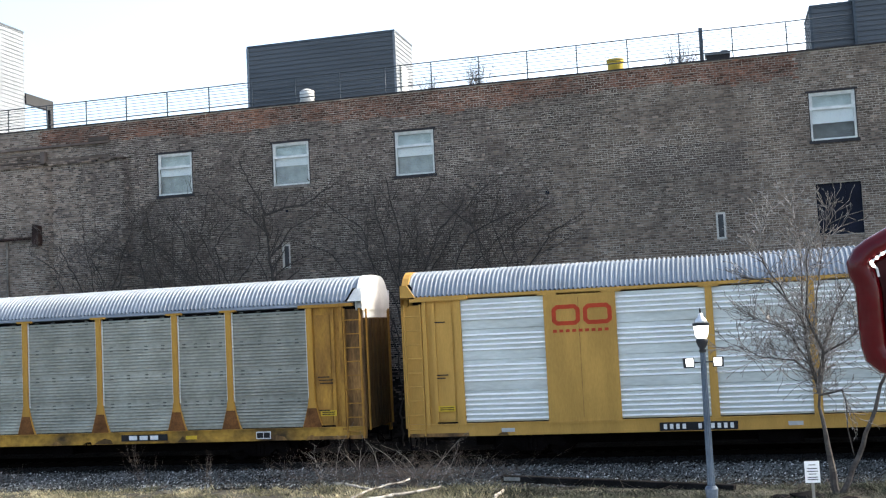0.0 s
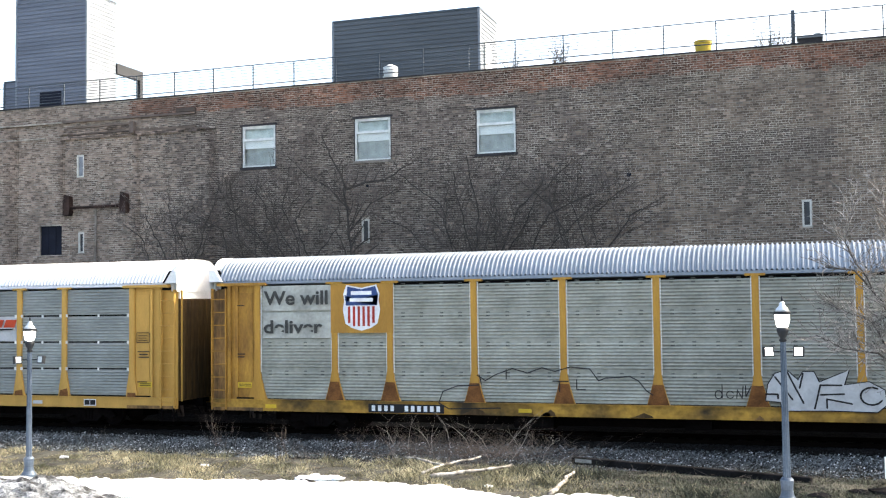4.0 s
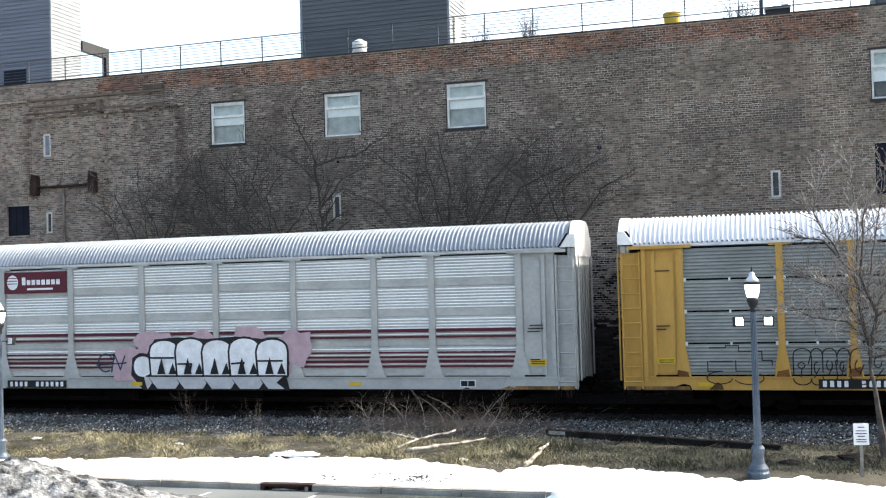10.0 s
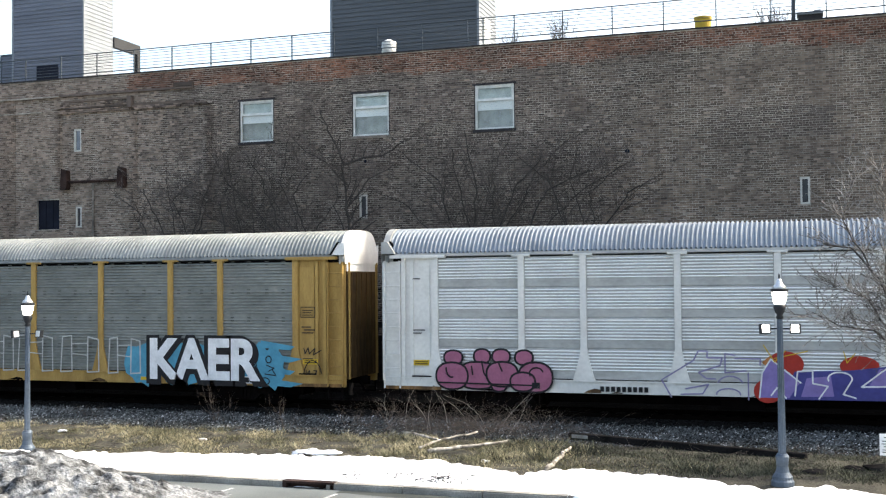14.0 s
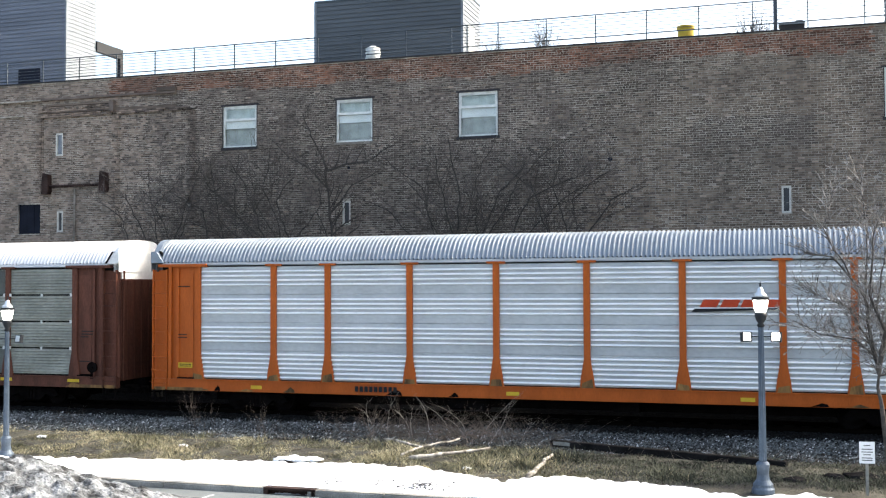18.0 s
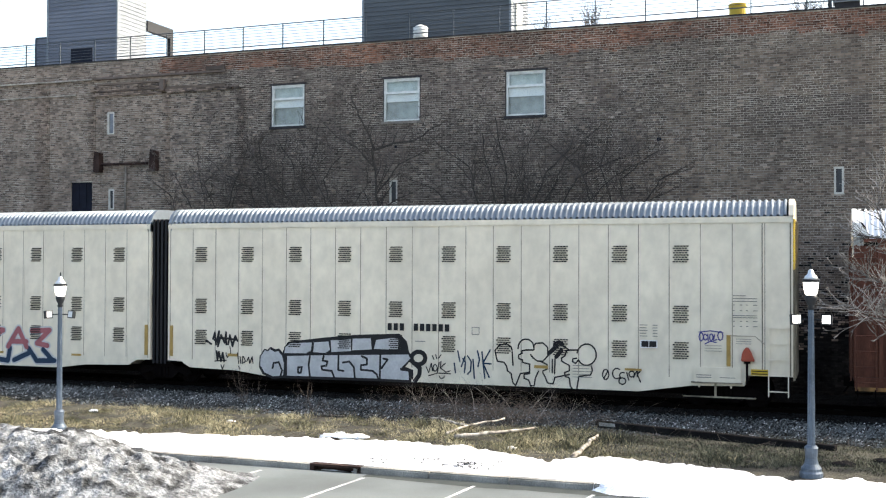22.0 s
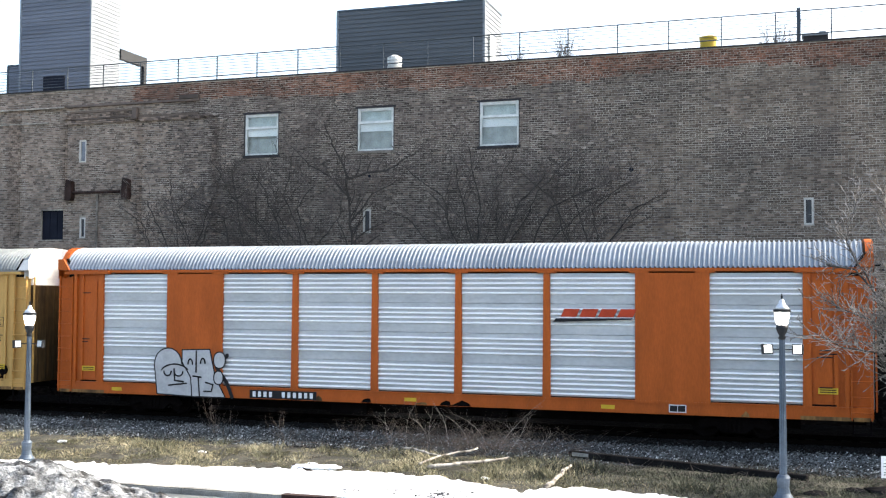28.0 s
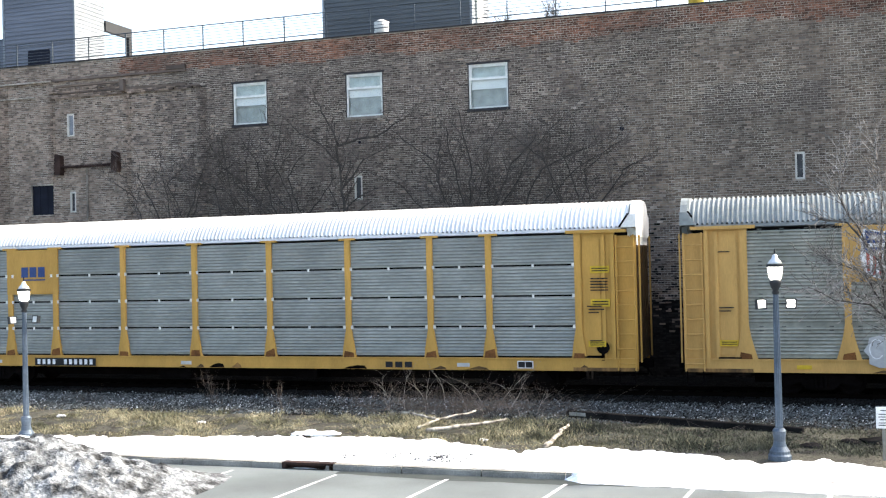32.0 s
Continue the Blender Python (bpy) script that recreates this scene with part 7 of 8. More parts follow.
    scallops(c, -9.0, -6.4, 0.85, 1.92, 6, P_BLACK, 0.034, 42, "thin black spray bubble tag")
    lines(c, (-6.5, -4.9, 0.8, 1.95), [arc(0.2, 0.72, 0.1, 0.1, 0, 360), [(0.2, 0.84), (0.2, 0.98)], arc(0.35, 0.35, 0.35, 0.3, 150, 0)], P_BLACK, 0.034)
    scallops(c, -5.48, -4.32, 1.12, 1.66, 4, P_BLACK, 0.03, 43)
    lines(c, (-5.4, -3.9, 0.95, 1.85), [arc(0.42, 0.9, 0.09, 0.1, 0, 360), [(0.75, 0.2), (0.82, 0.32), (1.0, 0.05)]], P_BLACK, 0.034)
    scallops(c, -1.1, 2.0, 0.80, 1.89, 6, P_BLACK, 0.034, 44, "thin black spray bubble tag")
    scallops(c, 4.58, 7.58, 0.80, 1.71, 7, P_BLACK, 0.034, 45, "thin black spray bubble tag")
    lines(c, (7.6, 8.9, 0.80, 1.7), [arc(0.15, 0.72, 0.07, 0.14, 0, 360), [(0.4, 0.62), (0.42, 0.5)], [(0.0, 0.3), (0.3, 0.42), (0.55, 0.3), (0.9, 0.02)]], P_BLACK, 0.04)
    # grey car with maroon stripes
    c = car[5]
    for z0, z1 in ((2.55, 2.66), (2.36, 2.43), (1.86, 1.92), (1.70, 1.77), (1.55, 1.64), (1.40, 1.47)):
        decal(c, "maroon_stripe", [rect(p + 0.12, q - 0.12, z0, z1) for p, q in zip(BAYS, BAYS[1:])], MAROON, -1.512)
    decal(c, "sign_plate", [rect(-7.2, -4.5, 4.15, 4.93)], MAROON, FACE, "maroon sign plate with white shapes")
    decal(c, "plate_shape", [blob(random.Random(1), -6.83, 4.56, 0.24, 0.27, 16, 0.0, 2.0)] + [rect(-6.42 + 0.21 * k, -6.42 + 0.21 * k + 0.15, 4.46, 4.64 + (0.1 if k == 0 else 0)) for k in range(8)], P_WHITE, FACE - 0.006)
    decal(c, "plate_line", [rect(-6.2, -5.1, 4.27, 4.34)], P_WHITE, FACE - 0.006)
    decal(c, "plate_cut", [rect(-7.05, -6.62, 4.50 + 0.1 * k, 4.53 + 0.1 * k) for k in range(3)], MAROON, FACE - 0.012)
    code_bars(c, -7.0, 0.75, 10, 0.19, 0.18)
    decal(c, "pink_haze", [blob(random.Random(k), -1.9 + 0.9 * k, 1.55 + 0.55 * (k % 2), 0.75, 0.62, 16, 0.25) for k in range(8)], paint("pink_mist", (0.42, 0.30, 0.33)), FACE + 0.004)
    b = (-1.85, 4.1, 0.66, 2.45)
    spray_plate(c, "spray_shadow", [place([(-0.01, 0.28), (0.0, 0.62), (0.05, 0.72), (0.1, 0.70), (0.15, 0.98), (0.3, 1.02), (0.5, 0.98), (0.68, 1.02), (0.85, 0.97), (1.0, 1.0), (1.03, 0.6), (1.0, 0.25), (1.02, -0.01), (0.07, -0.01)], b)], P_BLACK, -0.002)
    forms(c, b, [oval(0.07, 0.45, 0.06, 0.2, 2.2)] + [[(0.13 + 0.175 * k + u, v) for u, v in [(0.0, 0.27), (-0.01, 0.72)] + arc(0.085, 0.78 + 0.03 * (k % 2), 0.09, 0.17, 180, 0, 8) + [(0.178, 0.7), (0.175, 0.27)]] for k in range(5)], P_WHITE, P_BLACK, 0.075, "silver spray letters edged in black with spikes")
    spray_plate(c, "spray_foot", [place([(0.08, 0.25), (0.1, 0.02), (0.99, 0.02), (0.94, 0.14), (0.98, 0.25)], b)], P_SILVER, 0.036)
    for k in range(5):
        for d in (0.0, 0.075):
            spray_plate(c, "spray_spike", [place([(0.17 + 0.175 * k + d, 0.30), (0.20 + 0.175 * k + d, 0.62 - 0.1 * (d > 0.05)), (0.225 + 0.175 * k + d, 0.30)], b)], P_BLACK, 0.044)
    for k in range(5):
        spray_plate(c, "spray_spike", [place([(0.11 + 0.18 * k, 0.25), (0.17 + 0.18 * k, 0.02), (0.11 + 0.18 * k, 0.02), (0.135 + 0.18 * k, 0.13)], b)], P_BLACK, 0.046)
    lines(c, b, [[(0.1, 0.265), (1.0, 0.265)], [(0.13, 0.62), (0.28, 0.62)], [(0.31, 0.5), (0.4, 0.5), (0.39, 0.38)], [(0.66, 0.5), (0.74, 0.52), (0.72, 0.4)], [(0.82, 0.55), (0.98, 0.55)]], P_BLACK, 0.06, 0.048)
    lines(c, (-3.3, -2.1, 1.2, 2.0), [arc(0.3, 0.5, 0.25, 0.4, 30, 300), [(0.5, 0.1), (0.6, 0.9), (0.8, 0.2), (0.95, 0.8)], [(0.0, 0.4), (1.0, 0.5)]], P_TEAL, 0.05)
    # pale car with pink and purple pieces
    c = car[6]
    b = (-12.1, -8.35, 0.68, 2.02)
    forms(c, b, (oval(0.14, 0.80, 0.075, 0.15), oval(0.40, 0.84, 0.065, 0.15), oval(0.57, 0.84, 0.07, 0.15), oval(0.77, 0.82, 0.07, 0.15), oval(0.36, 0.38, 0.15, 0.30, 3.0), oval(0.13, 0.36, 0.135, 0.30), oval(0.55, 0.16, 0.06, 0.13), oval(0.58, 0.42, 0.13, 0.27, 2.6), oval(0.87, 0.36, 0.14, 0.33), oval(0.76, 0.25, 0.10, 0.20)), P_PINK, P_BLACK, 0.065, "pink bubble spray letters edged in black")
    lines(c, b, [arc(0.13, 0.55, 0.05, 0.22, 180, 280), [(0.40, 0.72), (0.42, 0.45), (0.46, 0.28)], [(0.31, 0.6), (0.32, 0.4)], [(0.55, 0.7), (0.58, 0.5)], [(0.80, 0.7), (0.76, 0.6)], arc(0.88, 0.45, 0.06, 0.14, 200, 20), [(0.02, 0.2), (0.85, 0.17)]], P_BLACK, 0.05, 0.07)
    spray_plate(c, "sill_mark", [place([(0.84, 0.1), (0.91, 0.1), (0.91, 0.24), (0.84, 0.24)], b)], P_BLACK, 0.075)
    decal(c, "code_bar", [rect(-6.79 + 0.17 * k, -6.79 + 0.17 * k + 0.12, 0.76, 0.92) for k in range(9)], P_BLACK)
    lines(c, (-4.9, -2.0, 0.62, 2.05), [[(0.33, 0.8), (0.0, 0.38), (0.1, 0.02)], [(0.33, 0.8), (0.38, 1.0), (0.47, 1.0), (0.47, 0.86), (0.62, 0.86), (0.6, 0.7), (0.38, 0.55), (0.46, 0.42), (0.55, 0.42)], [(0.65, 0.95), (0.65, 0.55), (0.86, 0.6)], [(0.65, 0.95), (0.75, 0.92)], [(0.75, 0.85), (1.0, 0.85), (1.0, 0.72)], arc(0.7, 0.28, 0.13, 0.2, 160, 20), [(0.88, 0.55), (0.88, 0.0)], [(0.25, 0.2), (0.48, 0.3), (0.42, 0.1), (0.2, 0.08)], arc(0.68, 0.1, 0.12, 0.12, 180, 0)], P_VIOLET, 0.045, label="thin violet spray outline")
    b = (-2.2, 6.15, 0.62, 2.1)
    spray_plate(c, "red_cloud", [place(oval(u, v, ru, rv, 2.0), b) for u, v, ru, rv in ((0.11, 0.72, 0.062, 0.26), (0.355, 0.70, 0.065, 0.2), (0.545, 0.72, 0.05, 0.17), (0.72, 0.62, 0.075, 0.24), (0.05, 0.18, 0.05, 0.24), (0.93, 0.25, 0.07, 0.25))], P_RED, 0.0, "red clouds round a purple spray piece")
    spray_plate(c, "orange_patch", [place(p, b) for p in ([(0.03, 0.75), (0.06, 0.9), (0.13, 0.35), (0.08, 0.5)], [(0.50, 0.75), (0.53, 0.92), (0.58, 0.7), (0.55, 0.6)], [(0.92, 0.5), (0.97, 0.62), (1.0, 0.3), (0.95, 0.25)], [(0.3, 0.35), (0.36, 0.5), (0.37, 0.3)])], P_ORANGE, 0.004)
    spray_plate(c, "blue_body", [place([(0.10, 0.02), (0.14, 0.58), (0.33, 0.62), (0.44, 0.70), (0.66, 0.60), (0.86, 0.62), (0.95, 0.40), (0.97, 0.05)], b)], P_BLUE, 0.008, "blue and purple spray piece")
    spray_plate(c, "purple_patch", [place(p, b) for p in ([(0.02, 0.05), (0.03, 0.55), (0.06, 0.82), (0.16, 0.38), (0.12, 0.05)], [(0.16, 0.08), (0.18, 0.45), (0.26, 0.5), (0.27, 0.1)], [(0.38, 0.28), (0.42, 0.66), (0.49, 0.62), (0.46, 0.3)], [(0.50, 0.15), (0.56, 0.62), (0.62, 0.5), (0.60, 0.12)], [(0.70, 0.2), (0.76, 0.55), (0.90, 0.52), (0.94, 0.15)])], P_PURPLE, 0.012)
    lines(c, b, [[(0.02, 0.05), (0.03, 0.55), (0.06, 0.82), (0.16, 0.36)], [(0.14, 0.1), (0.15, 0.58), (0.2, 0.6), (0.2, 0.35), (0.25, 0.3), (0.22, 0.05)], arc(0.29, 0.45, 0.04, 0.13, 200, -30) + [(0.30, 0.15), (0.34, 0.08)], [(0.36, 0.3), (0.44, 0.66), (0.48, 0.62)], [(0.36, 0.3), (0.48, 0.32)], arc(0.55, 0.35, 0.05, 0.25, 150, 400), [(0.64, 0.55), (0.68, 0.2), (0.74, 0.55), (0.78, 0.6)], arc(0.86, 0.35, 0.07, 0.17, 120, 420), [(0.06, 0.1), (0.08, 0.25), (0.11, 0.05)]], P_WHITE, 0.045, 0.018)
    lines(c, (-1.9, 1.2, 1.75, 2.3), [[(0.0, 0.9), (0.1, 0.0), (0.2, 0.6)], [(0.72, 0.6), (0.75, 0.0), (0.82, 0.5)], [(0.1, 0.2), (0.4, 0.6)]], P_YELLOW, 0.03, 0.02)
    # large white outlined letters, boxed piece with cyan haze
    c = car[7]
    shield(c, -8.95, -7.65, 3.42, 4.87)
    bm = bmesh.new()
    box(bm, -9.42, -7.18, -1.528, -1.41, 3.2, 5.0)
    part("sign_plate", bm, YELLOW_DULL, c)
    for b, pts in (((-11.95, -9.35, 0.86, 2.28), [(0.03, 0.03), (0.0, 0.97), (0.97, 1.0), (1.0, 0.72), (0.50, 0.70), (0.50, 0.60), (0.66, 0.60), (0.66, 0.36), (0.50, 0.34), (0.47, 0.0)]),
                   ((-9.1, -7.1, 0.80, 2.28), [(0.0, 1.0), (0.04, 0.45), (0.22, 0.02), (0.85, 0.0), (1.0, 0.4), (0.97, 1.0), (0.70, 0.98), (0.66, 0.40), (0.42, 0.36), (0.30, 0.55), (0.30, 1.0)]),
                   ((-6.8, -5.0, 0.86, 2.4), [(0.1, 0.2), (0.0, 0.7), (0.3, 1.0), (1.0, 0.95), (0.95, 0.66), (0.4, 0.6), (0.42, 0.4), (1.0, 0.3), (0.9, 0.0), (0.3, 0.0)]),
                   ((-4.85, -3.4, 0.95, 2.44), [(0.0, 0.0), (0.05, 1.0), (0.35, 1.0), (0.40, 0.62), (0.85, 0.98), (1.0, 0.85), (0.62, 0.5), (1.0, 0.1), (0.7, 0.0), (0.36, 0.35), (0.3, 0.0)])):
        lines(c, b, [pts + pts[:1]], P_BLACK, 0.13, 0.0)
        lines(c, b, [pts + pts[:1]], P_CHALK, 0.07, 0.006, "chalky white hollow spray outline")
    lines(c, (-9.0, -6.8, 0.7, 2.2), [[(0.1, 0.6), (0.4, 0.75), (0.3, 0.4)], [(0.5, 0.4), (0.75, 0.8), (0.85, 0.3), (0.7, 0.35)], [(0.2, 0.5), (0.55, 0.45), (0.9, 0.75)], [(0.65, 0.05), (0.75, 0.45), (0.9, 0.1)]], P_SILVER, 0.035, 0.012)
    # the name in chalk beside it stays plain hollow bars
    for x0, x1, z0, z1 in ((-2.6, -1.0, 1.05, 2.36), (-0.95, 0.6, 1.05, 2.36), (0.8, 2.35, 1.05, 2.36), (2.7, 4.35, 1.04, 2.32), (4.75, 6.1, 1.02, 2.27)):
        w = (x1 - x0) * 0.30
        for a, d in ((x0, 0.06), (x1 - w, -0.05)):
            lines(c, (a, a + w, z0, z1), [[(0.0, 0.0), (0.1 + d, 1.0), (0.95, 0.98 + d), (1.0, 0.02), (0.0, 0.0)]], P_CHALK, 0.05, 0.0, "chalky hollow spray bar")
        lines(c, (x0, x1, z0, z1), [[(0.3, 0.80), (0.72, 0.82)], [(0.32, 0.52), (0.70, 0.48)]], P_CHALK, 0.04, 0.004)
    lines(c, (-4.4, -1.0, 0.75, 1.9), [[(0.0, 0.05), (0.3, 0.1), (0.6, 0.04), (1.0, 0.15)], [(0.45, 0.1), (0.55, 0.5), (0.75, 0.6), (0.8, 0.3), (0.6, 0.25)], [(0.2, 0.0), (0.5, 0.2)]], P_SILVER, 0.03)
    decal(c, "cyan_haze", [blob(random.Random(60 + k), 6.15 + 1.25 * k, 1.35 + 0.15 * (k % 2), 0.62, 0.72, 16, 0.25) for k in range(5)] + [[(10.9, 2.25 - 0.42 * k), (12.2 + 0.3 * (k % 2), 2.05 - 0.42 * k), (12.0, 1.92 - 0.42 * k), (10.9, 2.0 - 0.42 * k)] for k in range(4)], P_CYAN, FACE + 0.004, "cyan overspray round white block letters")
    words(c, "KAER", 6.35, 11.05, 0.88, 1.95, P_BLACK, 0.20, 0.006)
    words(c, "KAER", 6.50, 11.20, 0.80, 1.95, P_BLACK, 0.15, 0.009)
    words(c, "KAER", 6.50, 10.90, 0.92, 1.92, P_WHITE, 0.075, 0.018)
    lines(c, (11.0, 11.7, 0.8, 1.8), [arc(0.3, 0.8, 0.15, 0.12, 0, 360), [(0.2, 0.6), (0.6, 0.5), (0.3, 0.4)], [(0.1, 0.3), (0.7, 0.25), (0.5, 0.45)], arc(0.1, 0.05, 0.25, 0.12, 0, 360)], P_BLACK, 0.035, 0.02)
    lines(c, (12.45, 13.25, 0.95, 2.1), [arc(0.5, 0.05, 0.42, 0.5, 165, 15), [(0.1, 0.9), (0.15, 0.75), (0.3, 0.92), (0.35, 0.75), (0.6, 0.9), (0.55, 0.72), (0.9, 0.85)], [(0.2, 0.25), (0.2, 0.1), (0.35, 0.25), (0.4, 0.1)], [(0.55, 0.25), (0.7, 0.25), (0.6, 0.12)]], P_BLACK, 0.035, -0.02)
    # orange car
    slanted_mark(car[8], 4.65, 7.2, 3.46, 3.84)
    decal(car[8], "code_bar", [rect(-6.3 + 0.17 * k, -6.3 + 0.17 * k + 0.12, 0.80, 0.98) for k in range(9)], P_BLACK)
    # brown car
    c = car[9]
    code_bars(c, -6.9, 0.76, 8, 0.2, 0.17, plate=False, gap_at=2)
    words(c, "KOSH", -6.98, -4.42, 1.18, 1.16, P_WHITE, 0.12, 0.004)
    words(c, "KOSH", -6.92, -4.48, 1.18, 1.16, MAROON, 0.065, 0.010)
    decal(c, "sill_label", [rect(x - 0.25, x + 0.25, 0.88, 0.99) for x in BAYS[1:]], P_YELLOW, FACE - 0.003)
    decal(c, "patch_panel", [rect(7.45, 9.15, 4.05, 4.96), rect(7.45, 9.15, 1.15, 2.05), rect(-9.15, -7.45, 1.15, 2.05)], PANEL_PATCH, -1.475)
    # articulated car
    c = car[10]
    for a, b in ((car[10], 9.0), (car[11], -13.5)):
        decal(a, "code_bar", [rect(b + (0.22 * k) + (0.28 if k > 2 else 0), b + 0.22 * k + (0.28 if k > 2 else 0) + 0.15, 2.12, 2.36) for k in range(9)], P_BLACK, -1.53)
        decal(a, "small_stencil", [rect(b + 1.0, b + 1.35, 1.76, 1.79)], P_GREY, -1.53)
        decal(a, "yellow_tick", [rect((1 if a is car[10] else -1) * x - 0.22, (1 if a is car[10] else -1) * x + 0.22, 0.88, 0.96) for x in (3.6, 7.2, 10.9, 14.6, 18.3)] if a is car[11] else [], P_OCHRE, -1.53)
    b = (4.0, 10.3, 0.2, 2.1)
    spray_plate(c, "spray_shadow", [place([(0.165, 0.564), (0.199, 0.756), (0.427, 0.853), (0.61, 0.915), (0.861, 0.954), (0.904, 0.816), (0.915, 0.636), (0.94, 0.556), (0.895, 0.377), (0.94, 0.326), (0.94, 0.119), (0.747, 0.104), (0.176, 0.085)], b)], P_BLACK, -0.038)
    forms(c, b, [[(0.176, 0.521), (0.183, 0.652), (0.216, 0.733), (0.35, 0.755), (0.336, 0.58), (0.313, 0.531)], [(0.352, 0.755), (0.445, 0.78), (0.455, 0.632), (0.427, 0.572), (0.347, 0.582)], [(0.458, 0.802), (0.578, 0.835), (0.58, 0.621), (0.464, 0.593)], [(0.589, 0.843), (0.696, 0.858), (0.701, 0.662), (0.587, 0.635)], [(0.712, 0.65), (0.727, 0.831), (0.821, 0.875), (0.855, 0.861), (0.853, 0.643)]], P_SILVER, P_BLACK, 0.045, "silver spray blocks edged in black", out=-0.036, step=0.0012)
    forms(c, b, [[(0.188, 0.491), (0.336, 0.519), (0.912, 0.593), (0.923, 0.521), (0.866, 0.334), (0.92, 0.314), (0.923, 0.123), (0.747, 0.128), (0.188, 0.114)], [(0.028, 0.274), (0.03, 0.465), (0.056, 0.588), (0.076, 0.569), (0.094, 0.626), (0.119, 0.587), (0.144, 0.603), (0.17, 0.503), (0.183, 0.36), (0.178, 0.119), (0.108, 0.09), (0.048, 0.166)]], P_SILVER, P_BLACK, 0.045, out=-0.029, step=0.0012)
    lines(c, b, [[(0.105, 0.266), (0.112, 0.359), (0.144, 0.376), (0.165, 0.221), (0.153, 0.116)], [(0.334, 0.505), (0.327, 0.341), (0.336, 0.118)], [(0.263, 0.293), (0.286, 0.303), (0.279, 0.2), (0.263, 0.198), (0.263, 0.293)], [(0.418, 0.514), (0.411, 0.435), (0.441, 0.421), (0.434, 0.346), (0.404, 0.329), (0.41, 0.266), (0.467, 0.255), (0.484, 0.116)], [(0.507, 0.563), (0.505, 0.276), (0.536, 0.263)], [(0.532, 0.411), (0.57, 0.435), (0.598, 0.337), (0.604, 0.124)]], P_BLACK, 0.07, -0.026)
    lines(c, b, [[(0.644, 0.536), (0.674, 0.499), (0.674, 0.392), (0.639, 0.375), (0.639, 0.295), (0.707, 0.283), (0.733, 0.219), (0.741, 0.127)], [(0.752, 0.57), (0.749, 0.128)], [(0.769, 0.506), (0.794, 0.492), (0.76, 0.339)]], P_BLACK, 0.07, -0.026)
    lines(c, b, [[(1.008, 0.54), (1.004, 0.588), (0.993, 0.626), (0.978, 0.646), (0.96, 0.644), (0.945, 0.621), (0.934, 0.581), (0.93, 0.532), (0.934, 0.484), (0.945, 0.446), (0.96, 0.426), (0.978, 0.428), (0.993, 0.451), (1.004, 0.491), (1.008, 0.54)], [(0.923, 0.498), (0.977, 0.363), (0.975, 0.248), (0.95, 0.13)]], P_BLACK, 0.15, -0.035)
    s = (2.2, 4.1, 0.2, 2.1)
    lines(c, s, [[(0.034, 0.768), (0.075, 0.892), (0.094, 0.664), (0.162, 0.912), (0.139, 0.63), (0.208, 0.843), (0.283, 0.704), (0.313, 0.898), (0.321, 0.67)], [(-0.114, 0.736), (-0.001, 0.669)], [(0.064, 0.751), (0.245, 0.791), (0.54, 0.763)], [(0.359, 0.671), (0.397, 0.847), (0.453, 0.639), (0.51, 0.832), (0.556, 0.746)], [(0.113, 0.542), (0.132, 0.367), (0.162, 0.526), (0.208, 0.359), (0.245, 0.511), (0.276, 0.354)]], P_BLACK, 0.075, -0.036, label="dense black angular spray tag")
    lines(c, s, [[(0.075, 0.354), (0.321, 0.373)], [(0.208, 0.289), (0.238, 0.205), (0.276, 0.291)], [(0.397, 0.637), (0.416, 0.515), (0.34, 0.426), (0.313, 0.513)], [(0.556, 0.52), (0.586, 0.329)], [(0.616, 0.452), (0.631, 0.33)], [(0.669, 0.453), (0.661, 0.331), (0.73, 0.368), (0.692, 0.454)], [(0.756, 0.369), (0.794, 0.447), (0.82, 0.336), (0.869, 0.459), (0.888, 0.339)], [(0.586, 0.277), (0.608, 0.218)]], P_BLACK, 0.038, -0.036)
    b = (12.6, 16.2, 0.2, 2.1)
    lines(c, b, [[(0.204, 0.725), (0.192, 0.782), (0.144, 0.83), (0.084, 0.799), (0.045, 0.71), (0.055, 0.608), (0.067, 0.526), (0.127, 0.513), (0.152, 0.451), (0.161, 0.372), (0.195, 0.326), (0.212, 0.168), (0.238, 0.129), (0.264, 0.252), (0.281, 0.332), (0.366, 0.36)], [(0.204, 0.693), (0.212, 0.471)], [(0.259, 0.754), (0.262, 0.808), (0.274, 0.858), (0.295, 0.895), (0.321, 0.914), (0.349, 0.913), (0.374, 0.892), (0.394, 0.853), (0.404, 0.803), (0.405, 0.749)]], P_BLACK, 0.048, -0.036, label="loose black outlined spray shapes")
    lines(c, b, [[(0.401, 0.799), (0.421, 0.848), (0.486, 0.86), (0.529, 0.79), (0.534, 0.649), (0.486, 0.551), (0.435, 0.554), (0.397, 0.603), (0.375, 0.655)], [(0.401, 0.736), (0.332, 0.732), (0.289, 0.714), (0.298, 0.679), (0.264, 0.646), (0.267, 0.582), (0.298, 0.565), (0.301, 0.521), (0.366, 0.496), (0.366, 0.338), (0.315, 0.319), (0.315, 0.255), (0.358, 0.227), (0.375, 0.133), (0.409, 0.136), (0.418, 0.263), (0.448, 0.385)]], P_BLACK, 0.048, -0.036)
